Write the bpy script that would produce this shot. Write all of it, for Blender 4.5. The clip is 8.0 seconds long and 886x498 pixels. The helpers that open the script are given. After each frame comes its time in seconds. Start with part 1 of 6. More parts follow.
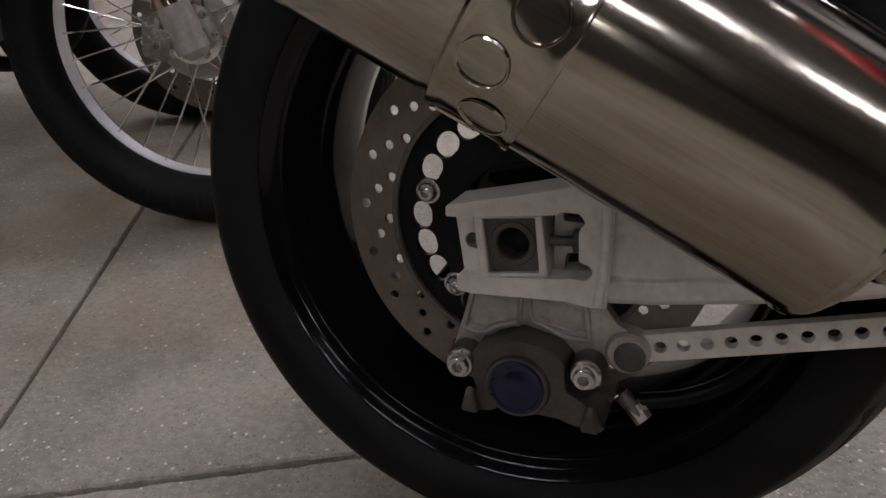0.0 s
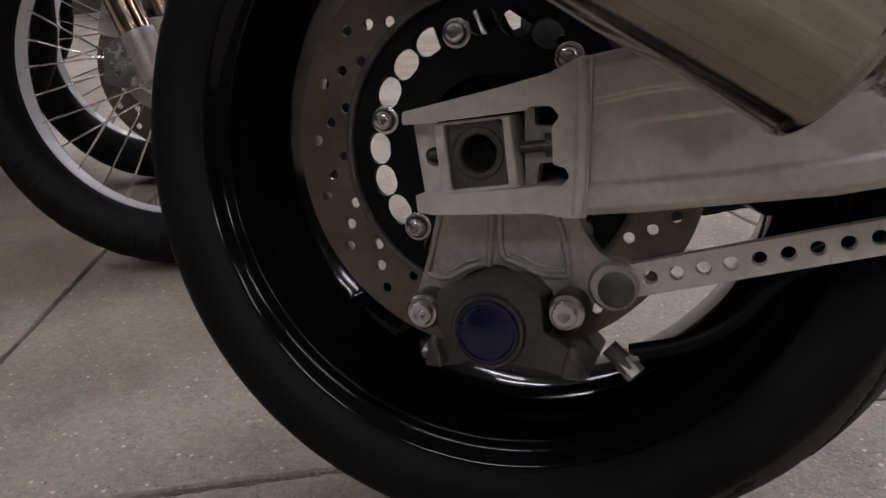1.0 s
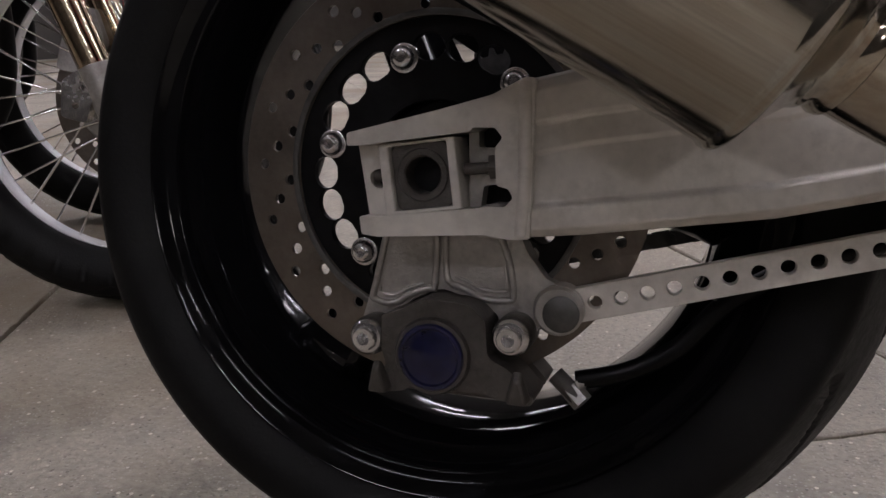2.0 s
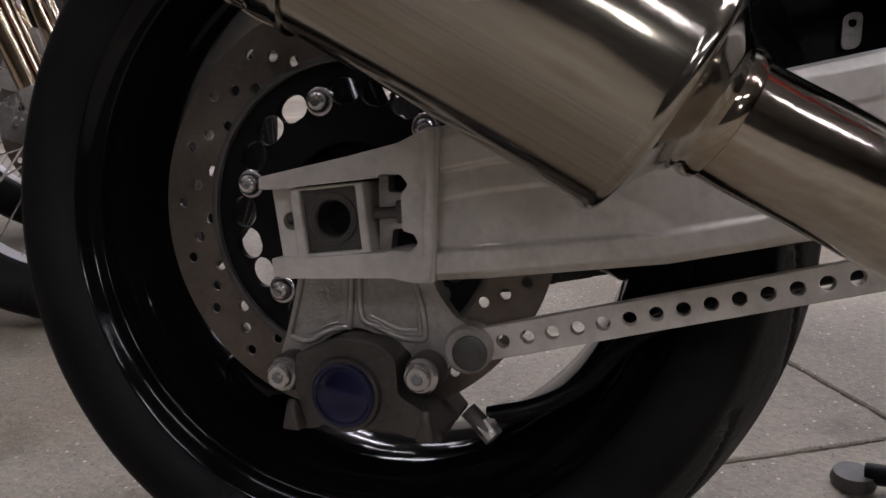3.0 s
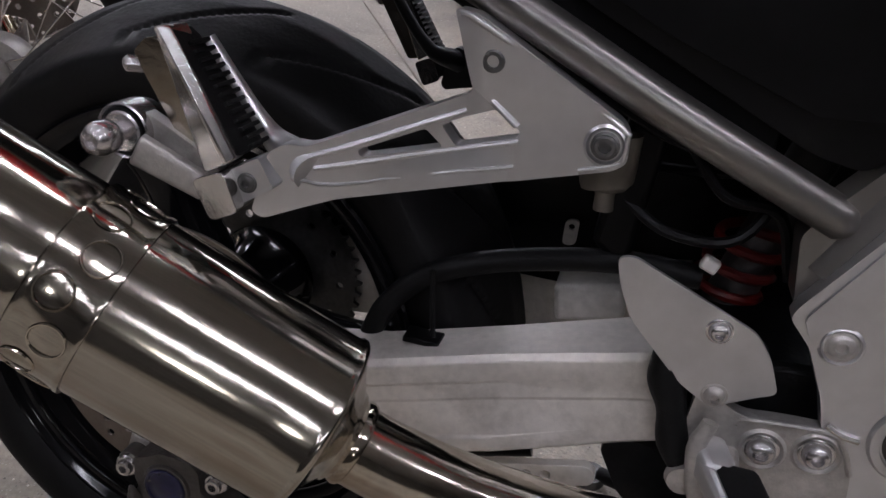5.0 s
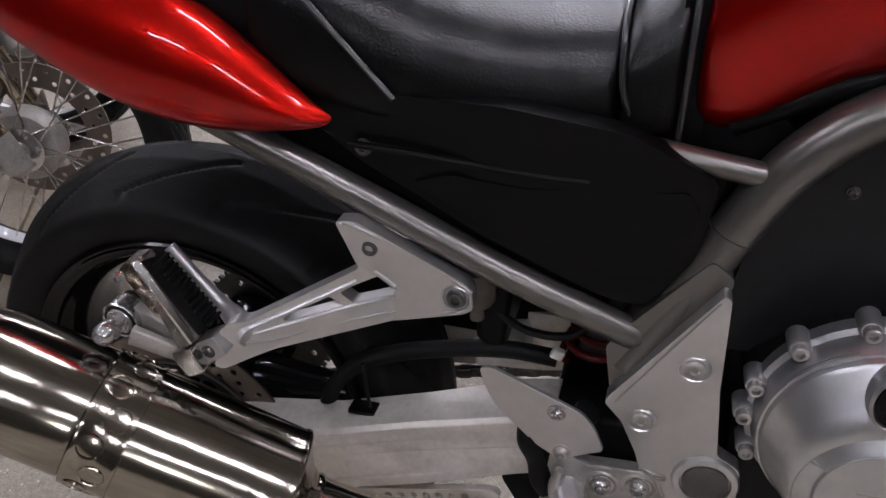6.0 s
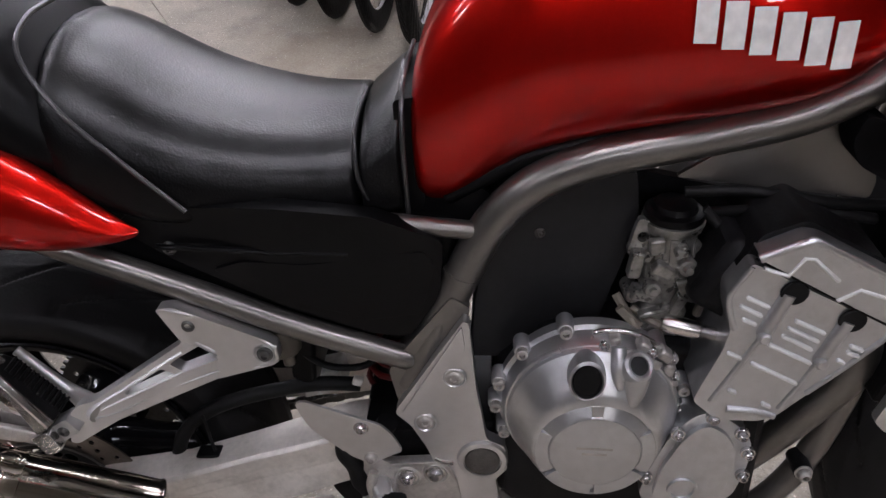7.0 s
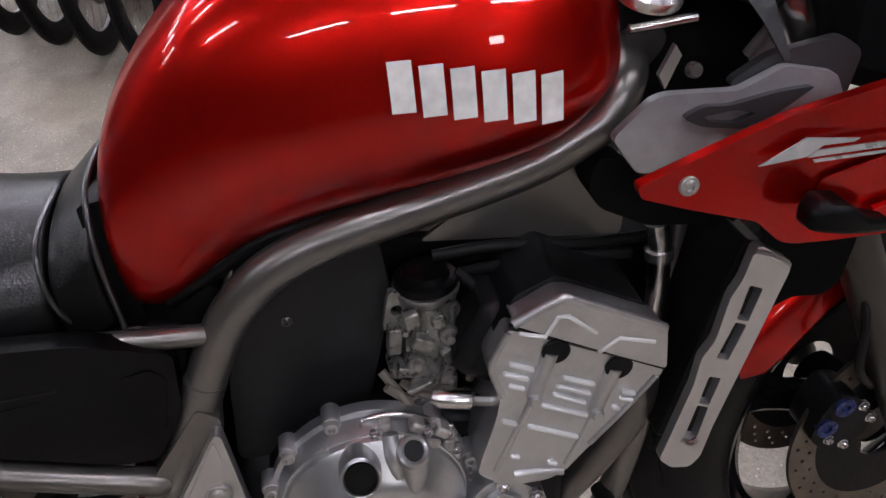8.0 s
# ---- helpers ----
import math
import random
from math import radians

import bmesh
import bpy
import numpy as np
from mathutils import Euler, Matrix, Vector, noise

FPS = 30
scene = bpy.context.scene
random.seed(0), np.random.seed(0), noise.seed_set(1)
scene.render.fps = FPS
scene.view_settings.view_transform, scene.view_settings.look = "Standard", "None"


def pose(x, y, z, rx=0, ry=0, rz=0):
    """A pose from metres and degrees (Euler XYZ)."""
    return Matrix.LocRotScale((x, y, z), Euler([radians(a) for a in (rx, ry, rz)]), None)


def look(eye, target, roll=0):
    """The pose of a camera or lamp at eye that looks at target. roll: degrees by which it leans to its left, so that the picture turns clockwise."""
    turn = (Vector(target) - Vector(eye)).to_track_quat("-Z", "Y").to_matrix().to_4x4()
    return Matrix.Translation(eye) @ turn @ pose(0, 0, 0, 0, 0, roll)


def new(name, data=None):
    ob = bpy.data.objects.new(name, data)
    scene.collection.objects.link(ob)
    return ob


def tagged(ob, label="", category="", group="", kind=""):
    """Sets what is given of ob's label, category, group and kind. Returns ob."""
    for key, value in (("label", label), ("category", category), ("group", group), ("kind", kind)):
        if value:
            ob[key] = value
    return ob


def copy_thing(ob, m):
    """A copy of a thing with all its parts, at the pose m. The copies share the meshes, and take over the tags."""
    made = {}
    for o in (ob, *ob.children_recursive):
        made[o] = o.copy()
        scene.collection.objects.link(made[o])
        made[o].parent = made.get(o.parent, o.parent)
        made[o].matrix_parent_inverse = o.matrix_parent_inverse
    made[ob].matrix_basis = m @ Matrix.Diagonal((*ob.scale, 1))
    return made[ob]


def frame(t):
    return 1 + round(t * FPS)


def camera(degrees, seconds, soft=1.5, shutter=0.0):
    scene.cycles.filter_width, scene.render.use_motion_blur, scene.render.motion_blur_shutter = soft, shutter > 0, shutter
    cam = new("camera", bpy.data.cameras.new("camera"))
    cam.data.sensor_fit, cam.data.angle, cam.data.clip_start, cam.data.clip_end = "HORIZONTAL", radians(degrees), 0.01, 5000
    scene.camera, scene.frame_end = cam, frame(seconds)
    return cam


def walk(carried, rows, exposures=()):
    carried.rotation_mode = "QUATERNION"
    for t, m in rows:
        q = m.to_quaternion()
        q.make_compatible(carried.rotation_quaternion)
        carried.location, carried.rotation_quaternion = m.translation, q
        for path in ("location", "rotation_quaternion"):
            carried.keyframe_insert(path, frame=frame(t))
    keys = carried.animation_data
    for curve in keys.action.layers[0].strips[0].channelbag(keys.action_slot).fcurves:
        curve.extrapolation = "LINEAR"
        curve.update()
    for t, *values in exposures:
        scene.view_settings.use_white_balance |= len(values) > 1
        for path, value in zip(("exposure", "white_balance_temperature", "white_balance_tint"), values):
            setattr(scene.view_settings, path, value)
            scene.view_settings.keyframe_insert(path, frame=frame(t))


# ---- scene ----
cam = camera(57.9, 8.0)
PATH = [
    (0, (0.139, -0.565, 0.58), (-0.523, 1.076, -0.352), -2.5),
    (0.5, (0.139, -0.556, 0.472), (-0.554, 1.174, -0.254), -1.8),
    (1, (0.145, -0.55, 0.44), (-0.513, 1.214, -0.234), -2.6),
    (1.5, (0.151, -0.547, 0.421), (-0.475, 1.257, -0.175), -2.0),
    (3, (0.194, -0.542, 0.445), (-0.323, 1.313, -0.096), -0.6),
    (3.5, (0.227, -0.536, 0.489), (-0.24, 1.301, -0.149), -0.7),
    (4, (0.264, -0.531, 0.555), (-0.123, 1.284, -0.192), 1.1),
    (4.5, (0.297, -0.541, 0.684), (-0.005, 1.205, -0.245), 5.4),
    (5, (0.362, -0.551, 0.817), (-0.044, 1.1, -0.236), 4.6),
    (5.2, (0.382, -0.56, 0.87), (-0.045, 1.064, -0.217), 3.3),
    (6.3, (0.537, -0.578, 1.166), (0.087, 0.88, -0.128), -5.5),
    (6.5, (0.558, -0.601, 1.199), (0.177, 0.879, -0.09), -5.5),
    (7, (0.612, -0.674, 1.261), (0.462, 0.866, -0.007), -4.0),
    (7.5, (0.677, -0.66, 1.282), (0.734, 0.872, -0.002), -3.3),
    (8, (0.727, -0.558, 1.266), (0.947, 0.95, -0.029), -4.0),
]
walk(cam, [(t, look(eye, target, roll)) for t, eye, target, roll in PATH], [(0, -0.66, 6500, 10), (0.7, -0.54, 6500, 10), (3.5, -0.54, 6340, 10), (5.0, -0.38, 6140, 10), (6.5, -0.12, 6300, 10), (8.0, -0.12, 6270, 10)])


# ---- light ----
world = bpy.data.worlds.new("world")
scene.world = world
world.use_nodes = True
world.node_tree.nodes["Background"].inputs[0].default_value = (0.05, 0.05, 0.055, 1)
world.node_tree.nodes["Background"].inputs[1].default_value = 0.05
LAMP = 77.0
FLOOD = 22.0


# ---- materials ----
def mat(name, base, rough=0.5, metal=0.0, vary=0.15, scale=6.0, fine=90.0, bump=0.05, bumpscale=120.0, coat=0.0, rvary=0.1,
        dirt=None, dirt_amount=0.0, coat_rough=0.03, spec=0.5, stretch=None):
    """A surface with variation at two scales, roughness wear and fine relief."""
    m = bpy.data.materials.new(name)
    m.use_nodes = True
    nt = m.node_tree
    n, l = nt.nodes, nt.links
    p = n["Principled BSDF"]
    tc = n.new("ShaderNodeTexCoord")
    mp = n.new("ShaderNodeMapping")
    if stretch:
        mp.inputs["Scale"].default_value = stretch
    l.new(tc.outputs["Object"], mp.inputs[0])
    co = mp.outputs[0]
    big = n.new("ShaderNodeTexNoise")
    big.inputs["Scale"].default_value, big.inputs["Detail"].default_value = scale, 6
    small = n.new("ShaderNodeTexNoise")
    small.inputs["Scale"].default_value, small.inputs["Detail"].default_value = fine, 4
    for q in (big, small):
        l.new(co, q.inputs["Vector"])
    add = n.new("ShaderNodeMath")
    add.operation = "MULTIPLY_ADD"
    add.inputs[1].default_value = 0.4
    l.new(small.outputs[0], add.inputs[0])
    half = n.new("ShaderNodeMath")
    half.operation = "MULTIPLY"
    half.inputs[1].default_value = 0.6
    l.new(big.outputs[0], half.inputs[0])
    l.new(half.outputs[0], add.inputs[2])
    ramp = n.new("ShaderNodeValToRGB")
    lo = [max(0.0, c * (1 - 1.6 * vary)) for c in base]
    hi = [min(1.0, c * (1 + 1.6 * vary)) for c in base]
    ramp.color_ramp.elements[0].position, ramp.color_ramp.elements[1].position = 0.32, 0.68
    ramp.color_ramp.elements[0].color, ramp.color_ramp.elements[1].color = (*lo, 1), (*hi, 1)
    l.new(add.outputs[0], ramp.inputs[0])
    colour = ramp.outputs[0]
    if dirt:
        stain = n.new("ShaderNodeTexNoise")
        stain.inputs["Scale"].default_value, stain.inputs["Detail"].default_value, stain.inputs["Roughness"].default_value = scale * 1.7, 8, 0.7
        l.new(co, stain.inputs["Vector"])
        cut = n.new("ShaderNodeMapRange")
        cut.inputs[1].default_value, cut.inputs[2].default_value = 0.5, 0.72
        cut.inputs[4].default_value = dirt_amount
        l.new(stain.outputs[0], cut.inputs[0])
        mix = n.new("ShaderNodeMix")
        mix.data_type = "RGBA"
        mix.inputs["B"].default_value = (*dirt, 1)
        l.new(cut.outputs[0], mix.inputs["Factor"])
        l.new(colour, mix.inputs["A"])
        colour = mix.outputs["Result"]
    l.new(colour, p.inputs["Base Color"])
    rr = n.new("ShaderNodeMapRange")
    rr.inputs[1].default_value, rr.inputs[2].default_value = 0.3, 0.7
    rr.inputs[3].default_value, rr.inputs[4].default_value = max(0.02, rough - rvary), min(1.0, rough + rvary)
    l.new(add.outputs[0], rr.inputs[0])
    l.new(rr.outputs[0], p.inputs["Roughness"])
    p.inputs["Metallic"].default_value = metal
    p.inputs["Coat Weight"].default_value = coat
    p.inputs["Coat Roughness"].default_value = coat_rough
    p.inputs["Specular IOR Level"].default_value = spec
    if bump:
        bn = n.new("ShaderNodeTexNoise")
        bn.inputs["Scale"].default_value, bn.inputs["Detail"].default_value = bumpscale, 5
        l.new(co, bn.inputs["Vector"])
        b = n.new("ShaderNodeBump")
        b.inputs["Strength"].default_value, b.inputs["Distance"].default_value = bump, 0.004
        l.new(bn.outputs[0], b.inputs["Height"])
        l.new(b.outputs[0], p.inputs["Normal"])
    return m


def concrete_mat():
    """Old polished concrete: grey mottling, pale and dark aggregate chips, rusty stains."""
    m = mat("concrete", (0.41, 0.369, 0.302), 0.62, 0, 0.24, 2.6, 110, 0.5, 190, rvary=0.12, dirt=(0.19, 0.17, 0.148), dirt_amount=0.8)
    n, l = m.node_tree.nodes, m.node_tree.links
    p = n["Principled BSDF"]
    base = p.inputs["Base Color"].links[0].from_socket
    tc = n["Texture Coordinate"]

    def chips(size, edge, colour, under, amount=1.0, gate=0.56):
        v = n.new("ShaderNodeTexVoronoi")
        v.inputs["Scale"].default_value = size
        l.new(tc.outputs["Object"], v.inputs["Vector"])
        thr = n.new("ShaderNodeMath")
        thr.operation = "LESS_THAN"
        thr.inputs[1].default_value = edge
        l.new(v.outputs["Distance"], thr.inputs[0])
        sep = n.new("ShaderNodeSeparateColor")
        l.new(v.outputs["Color"], sep.inputs[0])
        keep = n.new("ShaderNodeMath")
        keep.operation = "GREATER_THAN"
        keep.inputs[1].default_value = gate
        l.new(sep.outputs[0], keep.inputs[0])
        both = n.new("ShaderNodeMath")
        both.operation = "MULTIPLY"
        l.new(thr.outputs[0], both.inputs[0])
        l.new(keep.outputs[0], both.inputs[1])
        amt = n.new("ShaderNodeMath")
        amt.operation = "MULTIPLY"
        amt.inputs[1].default_value = amount
        l.new(both.outputs[0], amt.inputs[0])
        mx = n.new("ShaderNodeMix")
        mx.data_type = "RGBA"
        l.new(amt.outputs[0], mx.inputs["Factor"])
        l.new(under, mx.inputs["A"])
        mx.inputs["B"].default_value = (*colour, 1)
        return mx.outputs["Result"]

    c = chips(92, 0.2, (0.84, 0.78, 0.68), base, 0.95, 0.82)
    c = chips(230, 0.3, (0.6, 0.55, 0.48), c, 0.6, 0.6)
    c = chips(150, 0.24, (0.2, 0.18, 0.16), c, 0.6, 0.6)
    c = chips(64, 0.11, (0.78, 0.73, 0.66), c, 0.9, 0.86)
    c = chips(95, 0.16, (0.09, 0.08, 0.07), c, 0.7, 0.8)
    rust = n.new("ShaderNodeTexNoise")
    rust.inputs["Scale"].default_value, rust.inputs["Detail"].default_value, rust.inputs["Roughness"].default_value = 0.9, 9, 0.62
    l.new(tc.outputs["Object"], rust.inputs["Vector"])
    cut = n.new("ShaderNodeMapRange")
    cut.inputs[1].default_value, cut.inputs[2].default_value, cut.inputs[4].default_value = 0.5, 0.66, 0.7
    l.new(rust.outputs[0], cut.inputs[0])
    mx = n.new("ShaderNodeMix")
    mx.data_type = "RGBA"
    mx.inputs["B"].default_value = (0.24, 0.17, 0.1, 1)
    l.new(cut.outputs[0], mx.inputs["Factor"])
    l.new(c, mx.inputs["A"])
    l.new(mx.outputs["Result"], p.inputs["Base Color"])
    return m


def lamp_mat():
    m = bpy.data.materials.new("fluorescent_tube")
    m.use_nodes = True
    p = m.node_tree.nodes["Principled BSDF"]
    p.inputs["Emission Color"].default_value = (1, 0.955, 1.05, 1)
    p.inputs["Emission Strength"].default_value = LAMP
    return m


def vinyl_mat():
    """Black seat vinyl: pebbled grain, worn shiny blotches, faint grey scuffs, painted-in top sheen."""
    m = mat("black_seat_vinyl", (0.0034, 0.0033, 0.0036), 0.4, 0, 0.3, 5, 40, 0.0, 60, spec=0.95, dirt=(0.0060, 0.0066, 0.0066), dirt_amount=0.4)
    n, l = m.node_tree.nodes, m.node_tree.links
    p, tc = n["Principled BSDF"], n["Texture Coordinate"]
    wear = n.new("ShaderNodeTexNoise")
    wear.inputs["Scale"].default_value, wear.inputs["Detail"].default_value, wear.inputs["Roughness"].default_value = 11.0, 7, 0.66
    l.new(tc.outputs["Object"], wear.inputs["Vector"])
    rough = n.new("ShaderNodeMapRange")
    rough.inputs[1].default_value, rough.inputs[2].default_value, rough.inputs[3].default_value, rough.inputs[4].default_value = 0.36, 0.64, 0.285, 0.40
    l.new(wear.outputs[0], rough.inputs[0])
    # upward faces get more specular: the overhead highlight is put in by direction
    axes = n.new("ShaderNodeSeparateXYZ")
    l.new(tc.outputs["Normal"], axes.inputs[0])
    up_blotch = n.new("ShaderNodeMath")
    up_blotch.operation = "MULTIPLY_ADD"
    up_blotch.inputs[1].default_value = 0.9
    l.new(wear.outputs[0], up_blotch.inputs[0])
    l.new(axes.outputs[2], up_blotch.inputs[2])
    top_sheen = n.new("ShaderNodeMapRange")
    top_sheen.inputs[1].default_value, top_sheen.inputs[2].default_value, top_sheen.inputs[3].default_value, top_sheen.inputs[4].default_value = 0.85, 1.5, 0.16, 1.0
    l.new(up_blotch.outputs[0], top_sheen.inputs[0])
    l.new(top_sheen.outputs[0], p.inputs["Specular IOR Level"])
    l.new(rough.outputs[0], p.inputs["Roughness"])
    grain = n.new("ShaderNodeTexVoronoi")
    grain.inputs["Scale"].default_value = 420
    l.new(tc.outputs["Object"], grain.inputs["Vector"])
    creases = n.new("ShaderNodeTexNoise")
    creases.inputs["Scale"].default_value, creases.inputs["Detail"].default_value = 22.0, 7
    l.new(tc.outputs["Object"], creases.inputs["Vector"])
    both = n.new("ShaderNodeMath")
    both.operation = "MULTIPLY_ADD"
    both.inputs[1].default_value = 0.22
    l.new(grain.outputs["Distance"], both.inputs[0])
    l.new(creases.outputs[0], both.inputs[2])
    b = n.new("ShaderNodeBump")
    b.inputs["Strength"].default_value, b.inputs["Distance"].default_value = 0.3, 0.003
    l.new(both.outputs[0], b.inputs["Height"])
    l.new(b.outputs[0], p.inputs["Normal"])
    return m


CONCRETE = concrete_mat()
WALL = mat("painted_wall", (0.06, 0.055, 0.05), 0.8, 0, 0.1, 1.2, 30, 0.1, 60)
GRIME = mat("joint_grime", (0.012, 0.009, 0.007), 0.95, 0, 0.4, 9, 90, 0.3, 120, spec=0.05)
CEILING = mat("pale_ceiling", (0.24, 0.237, 0.233), 0.9, 0, 0.12, 1.5, 20, 0.1, 40)
TUBE = lamp_mat()
HOUSING = mat("white_housing", (0.6, 0.6, 0.58), 0.5)
RUBBER = mat("tyre_rubber", (0.0062, 0.0060, 0.0062), 0.52, 0, 0.25, 9, 160, 0.10, 260, rvary=0.12, dirt=(0.015, 0.0145, 0.0135), dirt_amount=0.3, spec=0.15)
RUBBER_SOFT = mat("soft_rubber", (0.006, 0.006, 0.0062), 0.5, 0, 0.2, 20, 200, 0.1, 300, spec=0.14)
RIM = mat("black_rim_paint", (0.004, 0.004, 0.0046), 0.09, 0, 0.2, 12, 120, 0.0, 200, rvary=0.02, spec=0.22)
PLASTIC = mat("black_plastic", (0.0025, 0.0025, 0.0028), 0.37, 0, 0.2, 12, 140, 0.04, 420, rvary=0.07, spec=0.13, dirt=(0.0048, 0.0046, 0.0045), dirt_amount=0.35)
BLACK = mat("black_metal", (0.006, 0.006, 0.0066), 0.42, 0, 0.3, 14, 130, 0.1, 200, dirt=(0.014, 0.012, 0.011), dirt_amount=0.35, spec=0.14)
ALU = mat("swingarm_aluminium", (0.68, 0.645, 0.595), 0.42, 0.35, 0.1, 16, 150, 0.03, 260, rvary=0.1, dirt=(0.32, 0.29, 0.25), dirt_amount=0.5)
CAST = mat("cast_aluminium", (0.42, 0.40, 0.375), 0.36, 0.6, 0.14, 22, 200, 0.18, 420, rvary=0.1, dirt=(0.2, 0.18, 0.16), dirt_amount=0.5)
CALIPER = mat("caliper_paint", (0.075, 0.068, 0.062), 0.40, 0.35, 0.18, 30, 200, 0.25, 500, dirt=(0.035, 0.03, 0.026), dirt_amount=0.6)
ENGINE = mat("engine_silver_paint", (0.56, 0.565, 0.575), 0.31, 0.9, 0.05, 14, 90, 0.0, 500, rvary=0.03, dirt=(0.29, 0.28, 0.265), dirt_amount=0.3)
SILVER = mat("silver_paint", (0.58, 0.575, 0.575), 0.315, 0.85, 0.05, 9, 70, 0.0, 500, rvary=0.04, dirt=(0.36, 0.34, 0.32), dirt_amount=0.22)
POLISHED = mat("polished_aluminium", (0.72, 0.70, 0.68), 0.2, 1.0, 0.08, 18, 160, 0.03, 300, rvary=0.1)
RIMSILVER = mat("silver_rim_paint", (0.90, 0.90, 0.93), 0.33, 0.35, 0.06, 18, 120, 0.0, 300, rvary=0.03)
CHROME = mat("stainless_exhaust", (0.48, 0.435, 0.37), 0.13, 1.0, 0.12, 7, 120, 0.05, 40, rvary=0.05, dirt=(0.25, 0.17, 0.085), dirt_amount=0.55, stretch=(1.0, 3.0, 1.6))
SILENCER = mat("polished_stainless_silencer", (0.385, 0.355, 0.305), 0.12, 1.0, 0.12, 3.0, 60, 0.022, 4.5, rvary=0.04, dirt=(0.19, 0.14, 0.08), dirt_amount=0.5, stretch=(14, 14, 0.012))
DISC = mat("brake_disc_steel", (0.172, 0.147, 0.127), 0.36, 0.85, 0.12, 26, 260, 0.08, 500, dirt=(0.12, 0.085, 0.06), dirt_amount=0.4)
STEEL = mat("bolt_steel", (0.62, 0.60, 0.60), 0.24, 0.95, 0.06, 60, 300, 0.0, 500, rvary=0.04)
DARKSTEEL = mat("dark_steel", (0.1, 0.098, 0.095), 0.42, 0.7, 0.2, 40, 200, 0.1, 400)
TUBEPAINT = mat("gunmetal_frame_paint", (0.180, 0.170, 0.158), 0.29, 0.8, 0.03, 10, 200, 0.0, 500, rvary=0.015)
RED = mat("red_metallic_paint", (0.43, 0.005, 0.0025), 0.31, 0.85, 0.05, 3, 500, 0.0, 500, coat=0.6, rvary=0.01)
RED.node_tree.nodes["Principled BSDF"].inputs["Specular Tint"].default_value = (1.0, 0.22, 0.18, 1.0)
REDPLAIN = mat("red_spring_paint", (0.09, 0.003, 0.0025), 0.4)
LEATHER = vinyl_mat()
PIPING = mat("glossy_seat_piping", (0.02, 0.02, 0.021), 0.3, 0, 0.2, 20, 120, 0.0, 200, rvary=0.015, spec=0.8)
BLUE = mat("blue_anodised_cap", (0.003, 0.004, 0.035), 0.34, 0.0, 0.3, 60, 200, 0.0, 300, coat=0.4, spec=0.3)
BLUECAP = mat("blue_anodised_ring", (0.032, 0.045, 0.15), 0.3, 0.6, 0.1, 60, 200, 0.0, 300)
WHITE = mat("white_lettering", (0.78, 0.77, 0.74), 0.4, coat=0.6, bump=0)
GREYLOGO = mat("silver_lettering", (0.55, 0.55, 0.55), 0.35, 0.4, coat=0.6, bump=0)
GREYPANEL = mat("grey_inner_panel", (0.36, 0.36, 0.37), 0.38, 0.5, 0.1, 10, 100)
DARKPANEL = mat("dark_inner_panel", (0.03, 0.03, 0.032), 0.35, 0, 0.1, 10, 100, 0.0)
MATTBLACK = mat("matt_black_plastic", (0.0030, 0.0030, 0.0032), 0.75, 0, 0.25, 12, 120, 0.08, 300, spec=0.08)
# brighter copy of the engine silver: lamp highlights put into ribs and creases
LITFIN = mat("machined_fin", (0.80, 0.80, 0.80), 0.36, 0.35, 0.06, 30, 160, 0.0, 300, rvary=0.05)
AIRBOX = mat("dark_grey_plastic", (0.0115, 0.0115, 0.012), 0.4, 0, 0.2, 10, 120, 0.04, 300, rvary=0.06, spec=0.2)
FORK = mat("fork_tube", (0.62, 0.5, 0.36), 0.14, 1.0, 0.08, 14, 120, 0.02, 200)
FORKDARK = mat("fork_slider", (0.06, 0.055, 0.05), 0.4, 0.6, 0.12, 14, 120)
SMOKED = mat("smoked_screen", (0.05, 0.05, 0.052), 0.2, 0, 0.2, 10, 80, 0.0, 100, rvary=0.03, spec=0.7)
PALE = mat("pale_plastic", (0.62, 0.6, 0.56), 0.5, 0, 0.15, 20, 120)
AMBER = mat("amber_lens", (0.6, 0.2, 0.02), 0.2)
YELLOW = mat("yellow_cable", (0.6, 0.5, 0.04), 0.4)
# brown darkened: the shade on the reservoir is put into this base colour
TAN = mat("old_hose", (0.12, 0.105, 0.085), 0.6)
CARB = mat("carburettor_casting", (0.24, 0.235, 0.22), 0.32, 0.7, 0.25, 50, 120, 0.0, 400, dirt=(0.05, 0.045, 0.035), dirt_amount=0.6)


# ---- mesh helpers ----
V = Vector


def part(name, bm, material, parent, label="", smooth=38, bevel=0.0, seg=2, sub=0, world_mat=None):
    """One bmesh as one mesh object under a thing or a part."""
    bmesh.ops.remove_doubles(bm, verts=bm.verts, dist=1e-6)
    bmesh.ops.recalc_face_normals(bm, faces=bm.faces)
    me = bpy.data.meshes.new(name)
    bm.to_mesh(me)
    bm.free()
    me.materials.append(material)
    me.shade_smooth()
    if smooth < 180:
        me.set_sharp_from_angle(angle=radians(smooth))
    ob = new(name, me)
    if parent is not None:
        ob.parent = parent
    if world_mat is not None:
        ob.matrix_basis = world_mat
    if bevel:
        b = ob.modifiers.new("bevel", "BEVEL")
        b.width, b.segments, b.limit_method, b.angle_limit = bevel, seg, "ANGLE", radians(38)
    if sub:
        b = ob.modifiers.new("subdivision", "SUBSURF")
        b.levels = b.render_levels = sub
    if label:
        ob["label"] = label
    return ob


def thing(name, label, category, m=None, group="", kind=""):
    ob = new(name)
    ob.empty_display_size = 0.05
    if m is not None:
        ob.matrix_basis = m
    return tagged(ob, label, category, group, kind)


def turn_to(axis):
    return V(axis).normalized().to_track_quat("Z", "Y").to_matrix()


